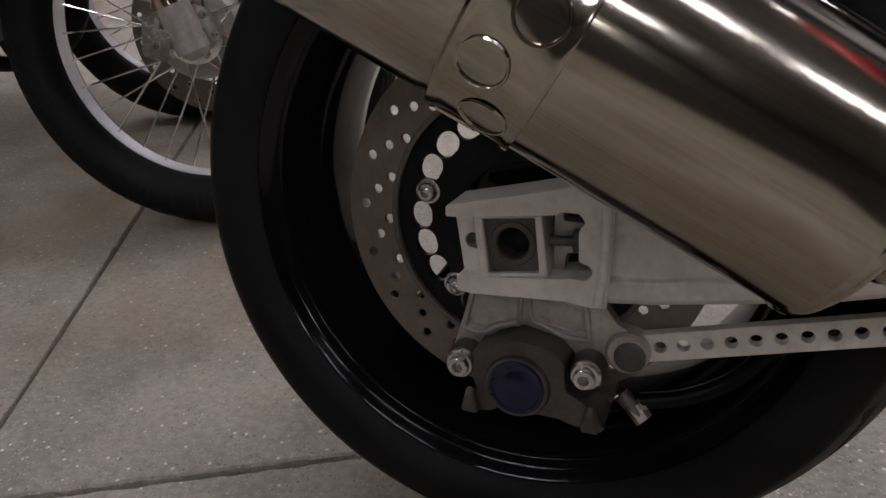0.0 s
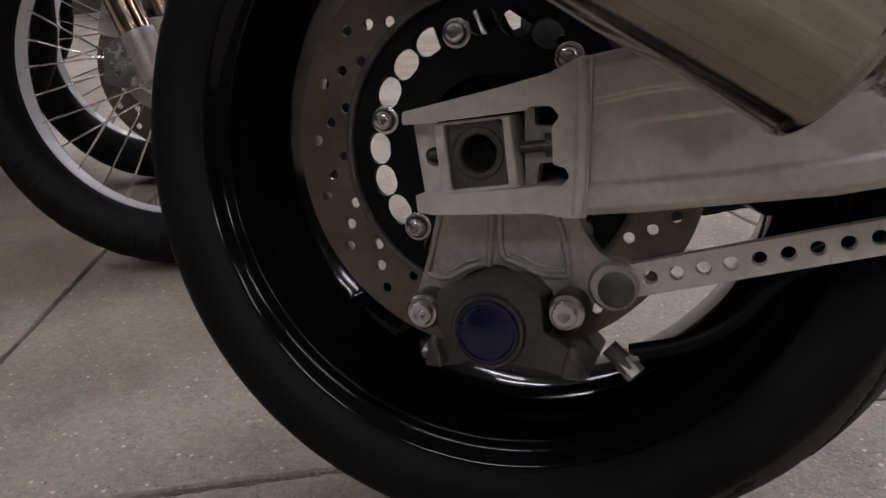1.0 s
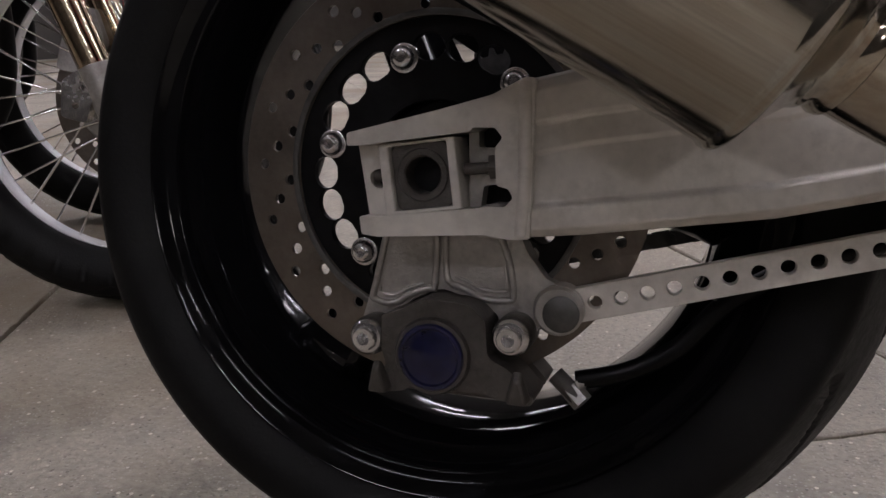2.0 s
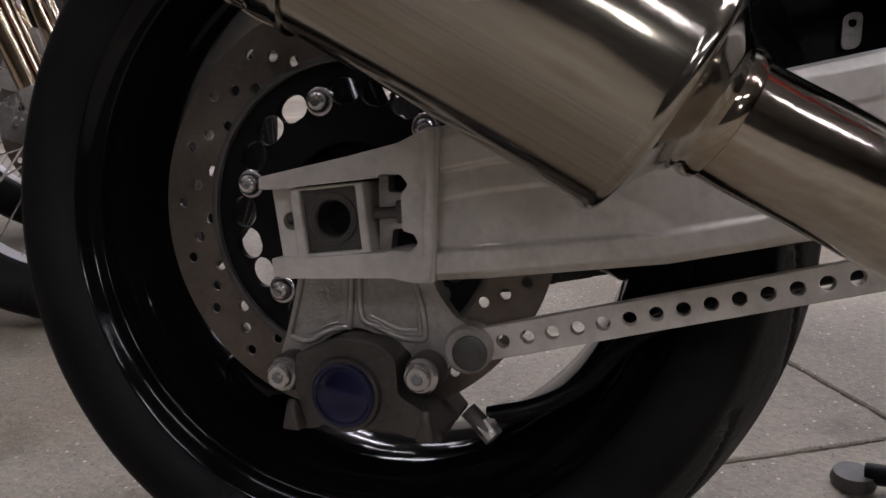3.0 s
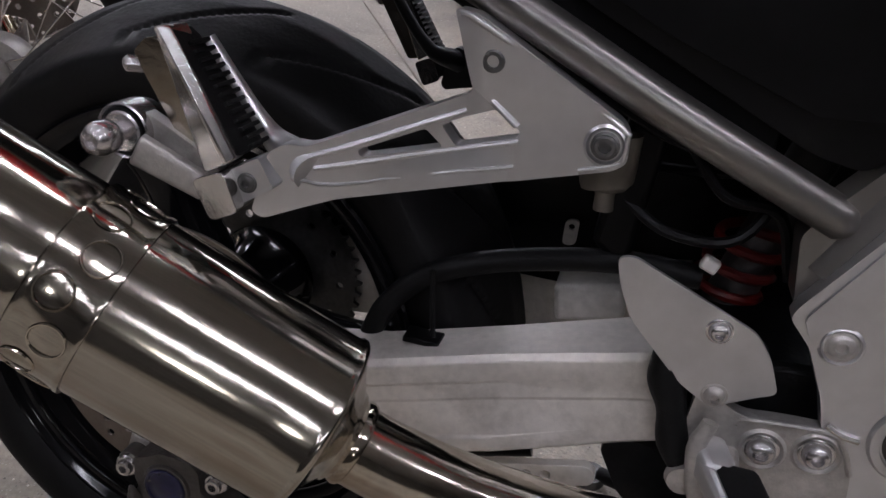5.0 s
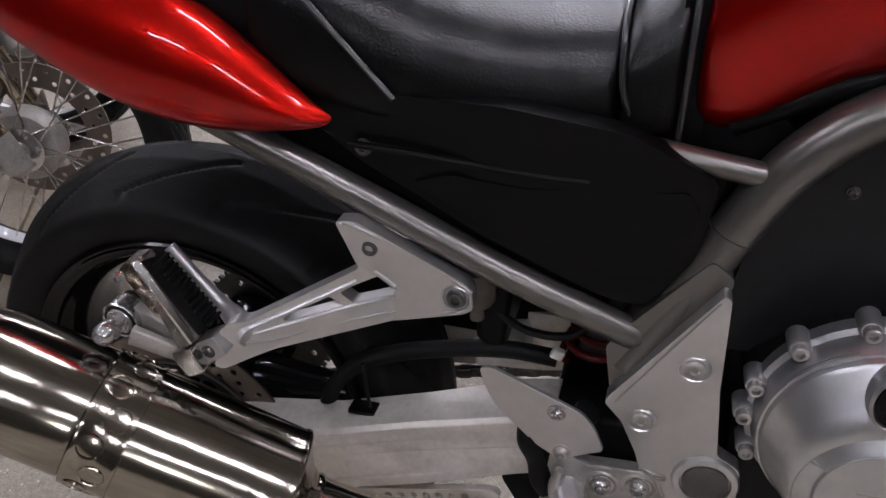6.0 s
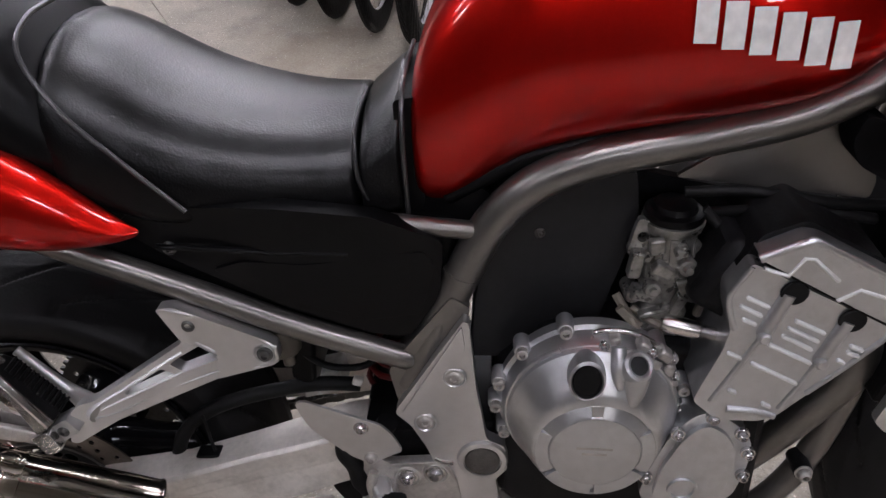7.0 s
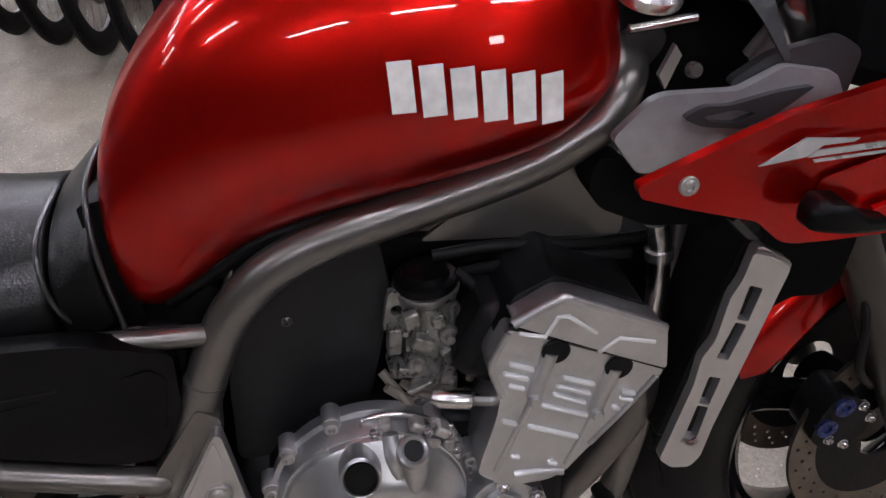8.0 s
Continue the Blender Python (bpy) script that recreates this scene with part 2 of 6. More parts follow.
def lathe(prof, origin, axis, n=40, bm=None, loop=False):
    """Turns a profile of (radius, height) about an axis."""
    bm = bm or bmesh.new()
    m, o = turn_to(axis), V(origin)
    rows = []
    for r, h in prof:
        if r < 1e-6:
            rows.append([bm.verts.new(o + m @ V((0, 0, h)))])
        else:
            rows.append([bm.verts.new(o + m @ V((r * math.cos(2 * math.pi * k / n), r * math.sin(2 * math.pi * k / n), h))) for k in range(n)])
    pairs = list(zip(rows, rows[1:])) + ([(rows[-1], rows[0])] if loop else [])
    for a, b in pairs:
        for k in range(n):
            j = (k + 1) % n
            if len(a) == 1 and len(b) == 1:
                continue
            if len(a) == 1:
                bm.faces.new((a[0], b[k], b[j]))
            elif len(b) == 1:
                bm.faces.new((a[k], a[j], b[0]))
            else:
                bm.faces.new((a[k], a[j], b[j], b[k]))
    return bm


def rod(p, q, r, n=16, bm=None, r2=None):
    p, q = V(p), V(q)
    h = (q - p).length
    r2 = r if r2 is None else r2
    return lathe([(0, 0), (r, 0), (r2, h), (0, h)], p, q - p, n, bm)


def glide(pts, steps=6):
    """Points on a smooth curve through the given ones; a fourth number is the radius."""
    p = [np.array(q, float) for q in pts]
    p = [2 * p[0] - p[1]] + p + [2 * p[-1] - p[-2]]
    out = []
    for i in range(1, len(p) - 2):
        for k in range(steps):
            t = k / steps
            out.append(0.5 * (2 * p[i] + (p[i + 1] - p[i - 1]) * t + (2 * p[i - 1] - 5 * p[i] + 4 * p[i + 1] - p[i + 2]) * t * t + (3 * p[i] - p[i - 1] - 3 * p[i + 1] + p[i + 2]) * t ** 3))
    out.append(p[-2])
    return out


def tube(pts, r=0.01, n=14, bm=None, steps=6, flat=1.0):
    bm = bm or bmesh.new()
    c = glide(pts, steps) if steps > 1 else [np.array(q, float) for q in pts]
    rows, up = [], None
    for i, q in enumerate(c):
        d = V(c[min(i + 1, len(c) - 1)][:3] - c[max(i - 1, 0)][:3]).normalized()
        if up is None:
            up = V((0, 1, 0)) if abs(d.y) < 0.9 else V((0, 0, 1))
        side = d.cross(up).normalized()
        up = side.cross(d).normalized()
        rad = float(q[3]) if len(q) > 3 else r
        rows.append([bm.verts.new(V(q[:3]) + rad * (math.cos(2 * math.pi * k / n) * side + flat * math.sin(2 * math.pi * k / n) * up)) for k in range(n)])
    for a, b in zip(rows, rows[1:]):
        for k in range(n):
            bm.faces.new((a[k], a[(k + 1) % n], b[(k + 1) % n], b[k]))
    bm.faces.new(rows[0])
    bm.faces.new(rows[-1][::-1])
    return bm


def circ(x, z, r, n=20, a0=0.0):
    return [(x + r * math.cos(a0 + 2 * math.pi * k / n), z + r * math.sin(a0 + 2 * math.pi * k / n)) for k in range(n)]


def oblong(x, z, length, width, angle=0.0, n=7):
    """A slot with round ends."""
    a, out, r, h = radians(angle), [], width / 2, length / 2 - width / 2
    for s, base in ((1, -90), (-1, 90)):
        for k in range(n):
            b = radians(base + 180 * k / (n - 1))
            px, pz = s * h + r * math.cos(b), r * math.sin(b)
            out.append((x + px * math.cos(a) - pz * math.sin(a), z + px * math.sin(a) + pz * math.cos(a)))
    return out


def rounded(poly, r=0.006, n=4):
    """A polygon with its corners rounded."""
    out, k = [], len(poly)
    for i in range(k):
        a, b, c = (np.array(poly[(i + j) % k], float) for j in (-1, 0, 1))
        u, w = a - b, c - b
        lu, lw = np.linalg.norm(u), np.linalg.norm(w)
        s = min(r, 0.45 * lu, 0.45 * lw)
        p, q = b + u / lu * s, b + w / lw * s
        for j in range(n + 1):
            t = j / n
            out.append(tuple((1 - t) ** 2 * p + 2 * t * (1 - t) * b + t * t * q))
    return out


def plate(outer, holes, y0, y1, bm=None, warp=None):
    """A plate with holes, its outline in x and z, from y0 to y1."""
    target = bm or bmesh.new()
    b = bmesh.new()
    edges = []
    for ring in (outer, *holes):
        vs = [b.verts.new((x, y0, z)) for x, z in ring]
        edges += [b.edges.new((vs[i], vs[(i + 1) % len(vs)])) for i in range(len(vs))]
    bmesh.ops.triangle_fill(b, use_beauty=True, edges=edges)
    ext = bmesh.ops.extrude_face_region(b, geom=list(b.faces))
    for v in ext["geom"]:
        if isinstance(v, bmesh.types.BMVert):
            v.co.y = y1
    if warp:
        for v in b.verts:
            v.co.y += warp(v.co.x, v.co.z)
    bmesh.ops.recalc_face_normals(b, faces=b.faces)
    tmp = bpy.data.meshes.new("tmp")
    b.to_mesh(tmp)
    b.free()
    target.from_mesh(tmp)
    bpy.data.meshes.remove(tmp)
    return target


def box(c, size, rot=(0, 0, 0), bm=None):
    bm = bm or bmesh.new()
    bmesh.ops.create_cube(bm, size=1.0, matrix=pose(*c, *rot) @ Matrix.Diagonal((*size, 1)))
    return bm


def loft(rings, bm=None, cap=True):
    bm = bm or bmesh.new()
    rows = [[bm.verts.new(p) for p in ring] for ring in rings]
    n = len(rows[0])
    for a, b in zip(rows, rows[1:]):
        for k in range(n):
            bm.faces.new((a[k], a[(k + 1) % n], b[(k + 1) % n], b[k]))
    if cap:
        bm.faces.new(rows[0][::-1])
        bm.faces.new(rows[-1])
    return bm


def bolt(name, p, parent, r=0.008, h=0.006, material=None, axis=(0, -1, 0)):
    """A domed button-head screw on a thin washer, with a hex socket."""
    bm = lathe([(0, -0.004), (r * 1.28, -0.004), (r * 1.28, 0.0006), (r * 1.16, 0.0012), (r * 1.04, 0.0012), (r, h * 0.35), (r * 0.9, h * 0.7), (r * 0.7, h * 0.93), (r * 0.46, h)], p, axis, 20)
    lathe([(r * 0.46, h), (r * 0.40, h * 0.4), (0, h * 0.35)], p, axis, 20, bm)
    return part(name, bm, material or STEEL, parent, smooth=40)


# ---- the hall: floor slabs, walls, ceiling, strip lights ----
X0, X1, Y0, Y1, HALL = -8.0, 10.0, -8.0, 12.0, 3.6


def clip_poly(poly, p, d, side):
    """The part of a polygon on one side of the line through p along d."""
    out, nx, ny = [], -d[1], d[0]
    val = [side * ((x - p[0]) * nx + (y - p[1]) * ny) for x, y in poly]
    for i in range(len(poly)):
        j = (i + 1) % len(poly)
        if val[i] >= 0:
            out.append(poly[i])
        if (val[i] >= 0) != (val[j] >= 0):
            t = val[i] / (val[i] - val[j])
            out.append((poly[i][0] + t * (poly[j][0] - poly[i][0]), poly[i][1] + t * (poly[j][1] - poly[i][1])))
    return out


def slab(poly, parent, gap=0.0040):
    """One floor slab with worn, slightly ragged edges."""
    cx, cy = sum(p[0] for p in poly) / len(poly), sum(p[1] for p in poly) / len(poly)
    pts, k = [], len(poly)
    for i in range(k):
        a, b = V((*poly[i], 0)), V((*poly[(i + 1) % k], 0))
        d = (b - a).normalized()
        inn = V((-d.y, d.x, 0))
        if inn.dot(V((cx, cy, 0)) - a) < 0:
            inn = -inn
        n = max(1, int((b - a).length / 0.5))
        ts = [j / n for j in range(n)]
        ts += [j * 0.008 / (b - a).length for j in range(int((b - a).length / 0.018)) if ((a + d * j * 0.018) - V((0, 0.6, 0))).length < 2.6]
        for t in sorted(set(ts)):
            q = a.lerp(b, t)
            w = gap * (1.0 if q.y < 1.0 else max(0.3, 1.0 - 0.7 * (q.y - 1.0))) + (1.0 if q.y < 1.0 else 0.3) * (0.0022 * noise.noise(q * 21.0) + 0.0022 * noise.noise(q * 67.0) + 0.0016 * noise.noise(q * 150.0))
            pts.append(q + inn * max(0.0008, w))
    bm = bmesh.new()
    f = bm.faces.new([bm.verts.new(p) for p in pts])
    e = bmesh.ops.extrude_face_region(bm, geom=[f])
    for v in e["geom"]:
        if isinstance(v, bmesh.types.BMVert):
            v.co.z = -0.12
    return part("slab", bm, CONCRETE, parent, bevel=0.0025, seg=1)


floor = tagged(part("floor", box(((X0 + X1) / 2, (Y0 + Y1) / 2, -0.21), (X1 - X0, Y1 - Y0, 0.3)), GRIME, None), "dull grey concrete floor of cracked slabs with dirty joints", "floor", kind="structure")
whole = [(X0, Y0), (X1, Y0), (X1, Y1), (X0, Y1)]
J_LONG, D_LONG = (0.482, 0.375), (-0.53, 0.848)
J_ACROSS, D_ACROSS = (-0.168, 0.012), (0.875, 0.485)
J_SHORT, D_SHORT = (-0.691, 0.109), (-0.413, 0.911)
left = clip_poly(whole, J_LONG, D_LONG, 1)
right = clip_poly(whole, J_LONG, D_LONG, -1)
behind = clip_poly(left, J_ACROSS, D_ACROSS, 1)
slab(right, floor)
slab(clip_poly(left, J_ACROSS, D_ACROSS, -1), floor)
slab(clip_poly(behind, J_SHORT, D_SHORT, 1), floor)
slab(clip_poly(behind, J_SHORT, D_SHORT, -1), floor)
for nm, c, s in (("wall_west", (X0 - 0.1, (Y0 + Y1) / 2, HALL / 2), (0.2, Y1 - Y0, HALL)), ("wall_east", (X1 + 0.1, (Y0 + Y1) / 2, HALL / 2), (0.2, Y1 - Y0, HALL)),
                 ("wall_south", ((X0 + X1) / 2, Y0 - 0.1, HALL / 2), (X1 - X0, 0.2, HALL)), ("wall_north", ((X0 + X1) / 2, Y1 + 0.1, HALL / 2), (X1 - X0, 0.2, HALL))):
    tagged(part(nm, box(c, s), WALL, None), "plain painted wall of the storage hall", "wall", kind="structure")
tagged(part("ceiling", box(((X0 + X1) / 2, (Y0 + Y1) / 2, HALL + 0.1), (X1 - X0, Y1 - Y0, 0.2)), CEILING, None), "pale hall ceiling", "ceiling", kind="structure")


def ceiling_light():
    t = thing("ceiling_light", "long white fluorescent strip light under the ceiling", "lamp", pose(0, 0, HALL - 0.06), "strip lights of the hall")
    part("housing", box((0, 0, 0.03), (1.35, 0.16, 0.055)), HOUSING, t, bevel=0.006)
    for y in (-0.045, 0.045):
        part("tube", rod((-0.6, y, -0.012), (0.6, y, -0.012), 0.016, 8), TUBE, t, "glowing fluorescent tube")
    return t


first_light = ceiling_light()
spots = [(x, y) for y in (1.5, 3.3, 5.1, 7.3, 9.8) for x in (-5.5, -2.5, 0.5, 3.5, 6.5)] + [(x, -1.2) for x in (-2.5, 0.5, 2.4, 4.3)] + [(x, -4.2) for x in (-1.4, 0.6, 2.6)]
first_light.matrix_basis = pose(spots[0][0], spots[0][1], HALL - 0.06)
for x, y in spots[1:]:
    copy_thing(first_light, pose(x, y, HALL - 0.06))


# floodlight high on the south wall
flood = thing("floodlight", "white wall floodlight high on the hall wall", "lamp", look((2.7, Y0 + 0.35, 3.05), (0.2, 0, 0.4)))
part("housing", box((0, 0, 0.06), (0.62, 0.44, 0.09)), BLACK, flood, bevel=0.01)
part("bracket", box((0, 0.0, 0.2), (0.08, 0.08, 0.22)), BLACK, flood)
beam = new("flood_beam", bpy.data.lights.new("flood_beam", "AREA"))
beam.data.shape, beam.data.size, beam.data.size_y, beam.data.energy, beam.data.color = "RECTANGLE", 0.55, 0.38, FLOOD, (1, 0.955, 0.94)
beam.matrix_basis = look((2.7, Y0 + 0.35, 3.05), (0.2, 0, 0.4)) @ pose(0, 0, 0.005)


# ---- the red motorcycle on its side stand ----
BIKE = pose(0, 0, 0, -8.2, 0, 0)
bike = thing("motorcycle", "red and black road motorcycle leaning on its side stand", "motorcycle", BIKE)


def tread(theta, y, pitches, reach):
    """Depth of the sweeping tread grooves at a place of the tyre."""
    u, side = abs(y), 1 if y > 0 else -1
    if not 0.14 * reach < u < reach:
        return 0.0
    step = 2 * math.pi / pitches
    c = theta - (0.55 * (u / reach) ** 1.4 + (0.5 * step if side > 0 else 0.0))
    d = abs((c + step / 2) % step - step / 2) * 0.3
    return 0.0035 * max(0.0, min(1.0, (0.0085 - d) / 0.0045))


def tyre_mesh(centre, prof, n=96, pitches=0, reach=0.075, floor_line=None, tilt=0.0):
    """A tyre from its half profile (radius, half width), with cut tread where asked; the floor's slope across it flattens its foot."""
    rows = [(r, -h) for r, h in prof] + [(r, h) for r, h in prof[::-1]]
    if pitches:
        fine = []
        for (r0, h0), (r1, h1) in zip(rows, rows[1:]):
            k = max(1, int(math.hypot(r1 - r0, h1 - h0) / 0.003)) if min(r0, r1) > prof[-1][0] - 0.035 else 1
            fine += [(r0 + (r1 - r0) * j / k, h0 + (h1 - h0) * j / k) for j in range(k)]
        rows = fine + [rows[-1]]
    verts, faces, m = [], [], len(rows)
    for k in range(n):
        a = 2 * math.pi * k / n
        for r, h in rows:
            q = r - (tread(a, h, pitches, reach) if pitches and r > prof[-1][0] - 0.03 else 0.0)
            y = centre[1] + h + tilt * q * math.sin(a)
            verts.append((centre[0] + q * math.cos(a), y, max(centre[2] + q * math.sin(a), -9.0 if floor_line is None else floor_line * y)))
    for k in range(n):
        j = (k + 1) % n
        faces += [(k * m + i, k * m + (i + 1) % m, j * m + (i + 1) % m, j * m + i) for i in range(m)]
    me = bpy.data.meshes.new("tyre")
    me.from_pydata(verts, [], faces)
    bm = bmesh.new()
    bm.from_mesh(me)
    bpy.data.meshes.remove(me)
    return bm


# rear wheel
C = (-0.011, 0, 0.3135)
TILT = 0.05


def tilted(bm):
    """Leans a wheel part about the axle line like the tyre."""
    for v in bm.verts:
        v.co.y += TILT * (v.co.z - C[2])
    return bm


rim = part("rear_wheel", tilted(lathe([(0.231, -0.0800), (0.2285, -0.0825), (0.2255, -0.0810), (0.2225, -0.0765), (0.2165, -0.0735), (0.2135, -0.0738), (0.2118, -0.0722), (0.2105, -0.0690), (0.2080, -0.0650), (0.2010, -0.0585), (0.1930, -0.045),
     (0.1885, -0.02), (0.1880, 0.02), (0.193, 0.045), (0.201, 0.0585), (0.208, 0.065), (0.2135, 0.072), (0.2225, 0.0765), (0.2255, 0.081), (0.2285, 0.0825), (0.231, 0.080), (0.219, 0.066), (0.21, 0.0), (0.219, -0.066)],
     C, (0, 1, 0), 120, loop=True)), RIM, bike, "black cast wheel rim", smooth=50)
part("tyre", tyre_mesh(C, [(0.219, 0.0660), (0.2295, 0.0745), (0.2400, 0.0835), (0.2520, 0.0880), (0.2610, 0.0890), (0.2695, 0.0885), (0.2745, 0.0860), (0.2785, 0.0795), (0.2870, 0.0660), (0.2985, 0.0460), (0.3090, 0.0240), (0.3145, 0.0)], 900, 14, floor_line=0.144, tilt=TILT),
     RUBBER, rim, "wide worn black road tyre", smooth=60)
for a in (236, 356, 116):
    q, d, s = radians(a), V((math.cos(radians(a)), 0, math.sin(radians(a)))), V((-math.sin(radians(a)), 0, math.cos(radians(a))))
    rings = []
    for r, w, t in ((0.03, 0.034, 0.040), (0.08, 0.026, 0.030), (0.14, 0.025, 0.026), (0.175, 0.032, 0.032), (0.195, 0.046, 0.040)):
        o = V(C) + d * r
        rings.append([o + s * w * sx + V((0, t * sy, 0)) for sx, sy in ((-1, -0.5), (-0.6, -1), (0.6, -1), (1, -0.5), (1, 0.5), (0.6, 1), (-0.6, 1), (-1, 0.5))])
    part("spoke", tilted(loft(rings)), RIM, rim, sub=1)
part("hub", lathe([(0.016, -0.10), (0.05, -0.10), (0.054, -0.075), (0.046, -0.06), (0.043, 0), (0.05, 0.07), (0.06, 0.085), (0.016, 0.085)], C, (0, 1, 0), 40, loop=True), RIM, rim)
dholes = []
for row, r in enumerate((0.1045, 0.1140, 0.1235)):
    for k in range(20):
        a = radians(167.5 + 18 * k + 6.2 * row)
        dholes.append(circ(r * math.cos(a), 0.315 + r * math.sin(a), 0.0036, 10))
disc = part("brake_disc", plate(circ(0, 0.315, 0.1365, 120), [circ(0, 0.315, 0.0965, 80)] + dholes, -0.1135, -0.1105), DISC, rim, "drilled brown-grey steel brake disc", bevel=0.0004, seg=1)
part("disc_edge", lathe([(0.0965, -0.0025), (0.1005, -0.0025), (0.1005, -0.0042), (0.0985, -0.0048), (0.0965, -0.0042)], (0, -0.112, 0.315), (0, 1, 0), 90, loop=True), DARKSTEEL, rim)
big = []
for k in range(6):
    for off in (14.7, 30.7, 46.7):
        a = radians(168.3 + 60 * k + off)
        big.append([(0.0785 * math.cos(a) + 0.0105 * (math.cos(a) * u - math.sin(a) * w), 0.315 + 0.0785 * math.sin(a) + 0.0105 * (math.sin(a) * u + math.cos(a) * w))
                    for u, w in [(0.75 * math.cos(radians(b)) - (0.0 if abs(b) < 100 else 0.15), math.sin(radians(b))) for b in range(-160, 161, 20)]])
part("disc_carrier", plate(circ(0, 0.315, 0.0965, 80), [circ(0, 0.315, 0.045, 40)] + big, -0.113, -0.107), BLACK, rim, "black disc carrier", bevel=0.0006, seg=1)
for k in range(6):
    a = radians(168.3 + 60 * k)
    bolt("disc_bolt", (0.074 * math.cos(a), -0.113, 0.315 + 0.074 * math.sin(a)), rim, 0.0074, 0.0075)
sprk = [circ(0.075 * math.cos(radians(30 * k)), 0.315 + 0.075 * math.sin(radians(30 * k)), 0.0045, 10) for k in range(12)]
teeth = []
for k in range(44):
    for w, r in ((0.0, 0.094), (0.25, 0.094), (0.42, 0.1005), (0.58, 0.1005), (0.75, 0.094)):
        a = 2 * math.pi * (k + w) / 44
        teeth.append((r * math.cos(a), 0.315 + r * math.sin(a)))
part("sprocket", plate(teeth, sprk + [circ(0, 0.315, 0.016, 30)], 0.098, 0.104), DARKSTEEL, rim)

# chain: links along the lower and upper runs
def chain_run(p, q, count, name):
    p, q = V(p), V(q)
    step = (q - p) / count
    bm = bmesh.new()
    ang = math.degrees(math.atan2(q.z - p.z, q.x - p.x))
    for k in range(count):
        o = p + step * (k + 0.5)
        w = 0.0045 if k % 2 else 0.0068
        for s in (-1, 1):
            plate(oblong(o.x, o.z, step.length * 1.62, 0.0125, ang, 4), [], o.y + s * w - 0.0012, o.y + s * w + 0.0012, bm)
        rod((o.x - step.x / 2, o.y - 0.008, o.z - step.z / 2), (o.x - step.x / 2, o.y + 0.008, o.z - step.z / 2), 0.0042, 8, bm)
    return part(name, bm, DARKSTEEL, bike, "greasy dark drive chain", smooth=30)


chain_run((0.0, 0.101, 0.220), (0.50, 0.101, 0.345), 32, "chain")
chain_run((0.0, 0.101, 0.412), (0.50, 0.101, 0.392), 31, "chain")

# swingarm
def arm_ring(x, zb, zt, yo, yi):
    lip = 0.0035 * max(0.0, min(1.0, (0.36 - x) / 0.14))
    return [(x, yi, zb), (x, yo + 0.006, zb), (x, yo, zb + 0.005), (x, yo, zb + 0.017), (x, yo + lip, zb + 0.0195), (x, yo + 0.0012 + 0.65 * lip + 0.0012, zt - 0.0435), (x, yo + 0.0012 + 0.65 * lip, zt - 0.0420), (x, yo + 0.0012 + 0.65 * lip, zt - 0.0275), (x, yo + 0.0005, zt - 0.025),
            (x, yo, zt - 0.008), (x, yo + 0.004, zt - 0.0025), (x, yo + 0.012, zt), (x, yi, zt)]


secs = [(0.066, 0.281, 0.370, -0.1615, -0.105), (0.10, 0.2845, 0.378, -0.160, -0.105), (0.20, 0.298, 0.393, -0.148, -0.100), (0.30, 0.320, 0.417, -0.134, -0.085), (0.40, 0.352, 0.438, -0.122, -0.06), (0.436, 0.363, 0.443, -0.1195, -0.056)]
arm = part("swingarm", loft([arm_ring(*s) for s in secs]), ALU, bike, "dull aluminium box swingarm with weld seams", smooth=30, bevel=0.0012)
part("far_arm", loft([[(x, -y, z) for x, y, z in arm_ring(*s)] for s in secs]), ALU, arm, smooth=30)
part("pivot_casting", loft([[(x, -0.112, zb), (x, 0.112, zb), (x, 0.112, zt), (x, -0.112, zt)] for x, zb, zt in ((0.432, 0.368, 0.440), (0.50, 0.384, 0.448), (0.60, 0.40, 0.452))]), BLACK, arm, "black swingarm pivot casting", bevel=0.006)
part("cross_brace", loft([[(x, y, 0.385), (x + 0.05, y, 0.385), (x + 0.06, y, 0.420), (x - 0.03, y, 0.416)] for x, y in ((0.455, -0.09), (0.46, 0.09))]), ALU, arm, bevel=0.006)
endp = rounded([(-0.0392, 0.3377), (0.0179, 0.3521), (0.048, 0.3605), (0.066, 0.370), (0.072, 0.370), (0.072, 0.2815), (0.060, 0.2805), (0.046, 0.2825), (-0.019, 0.2775), (-0.0291, 0.2785), (-0.0306, 0.2892), (-0.0185, 0.2895), (0.040, 0.2970),
     (0.0465, 0.2988), (0.0570, 0.2985), (0.0618, 0.3040), (0.0590, 0.3090), (0.0520, 0.3105), (0.0505, 0.3315), (0.0548, 0.3372), (0.0500, 0.3428), (0.0375, 0.3425), (0.0360, 0.3402), (-0.0290, 0.3308), (-0.0392, 0.3302)], 0.0018)
part("axle_end", plate(endp, [], -0.165, -0.128), ALU, arm, "forked aluminium axle lug open at its end", bevel=0.0012)
part("end_cap", plate(rounded([(-0.0375, 0.3330), (-0.0215, 0.3345), (-0.0165, 0.2870), (-0.0290, 0.2865)], 0.003), [circ(-0.0235, 0.3110, 0.0058, 18)], -0.152, -0.138), ALU, arm, "recessed adjuster end cap", bevel=0.0015)
part("adjuster_bolt", rod((-0.028, -0.146, 0.3125), (-0.016, -0.146, 0.3135), 0.0042, 12), CALIPER, arm)
part("weld_bead", tube([(0.0665, -0.1630, 0.368), (0.0675, -0.1640, 0.345), (0.068, -0.1640, 0.31), (0.0665, -0.1630, 0.283)], 0.0040, 10), ALU, arm)
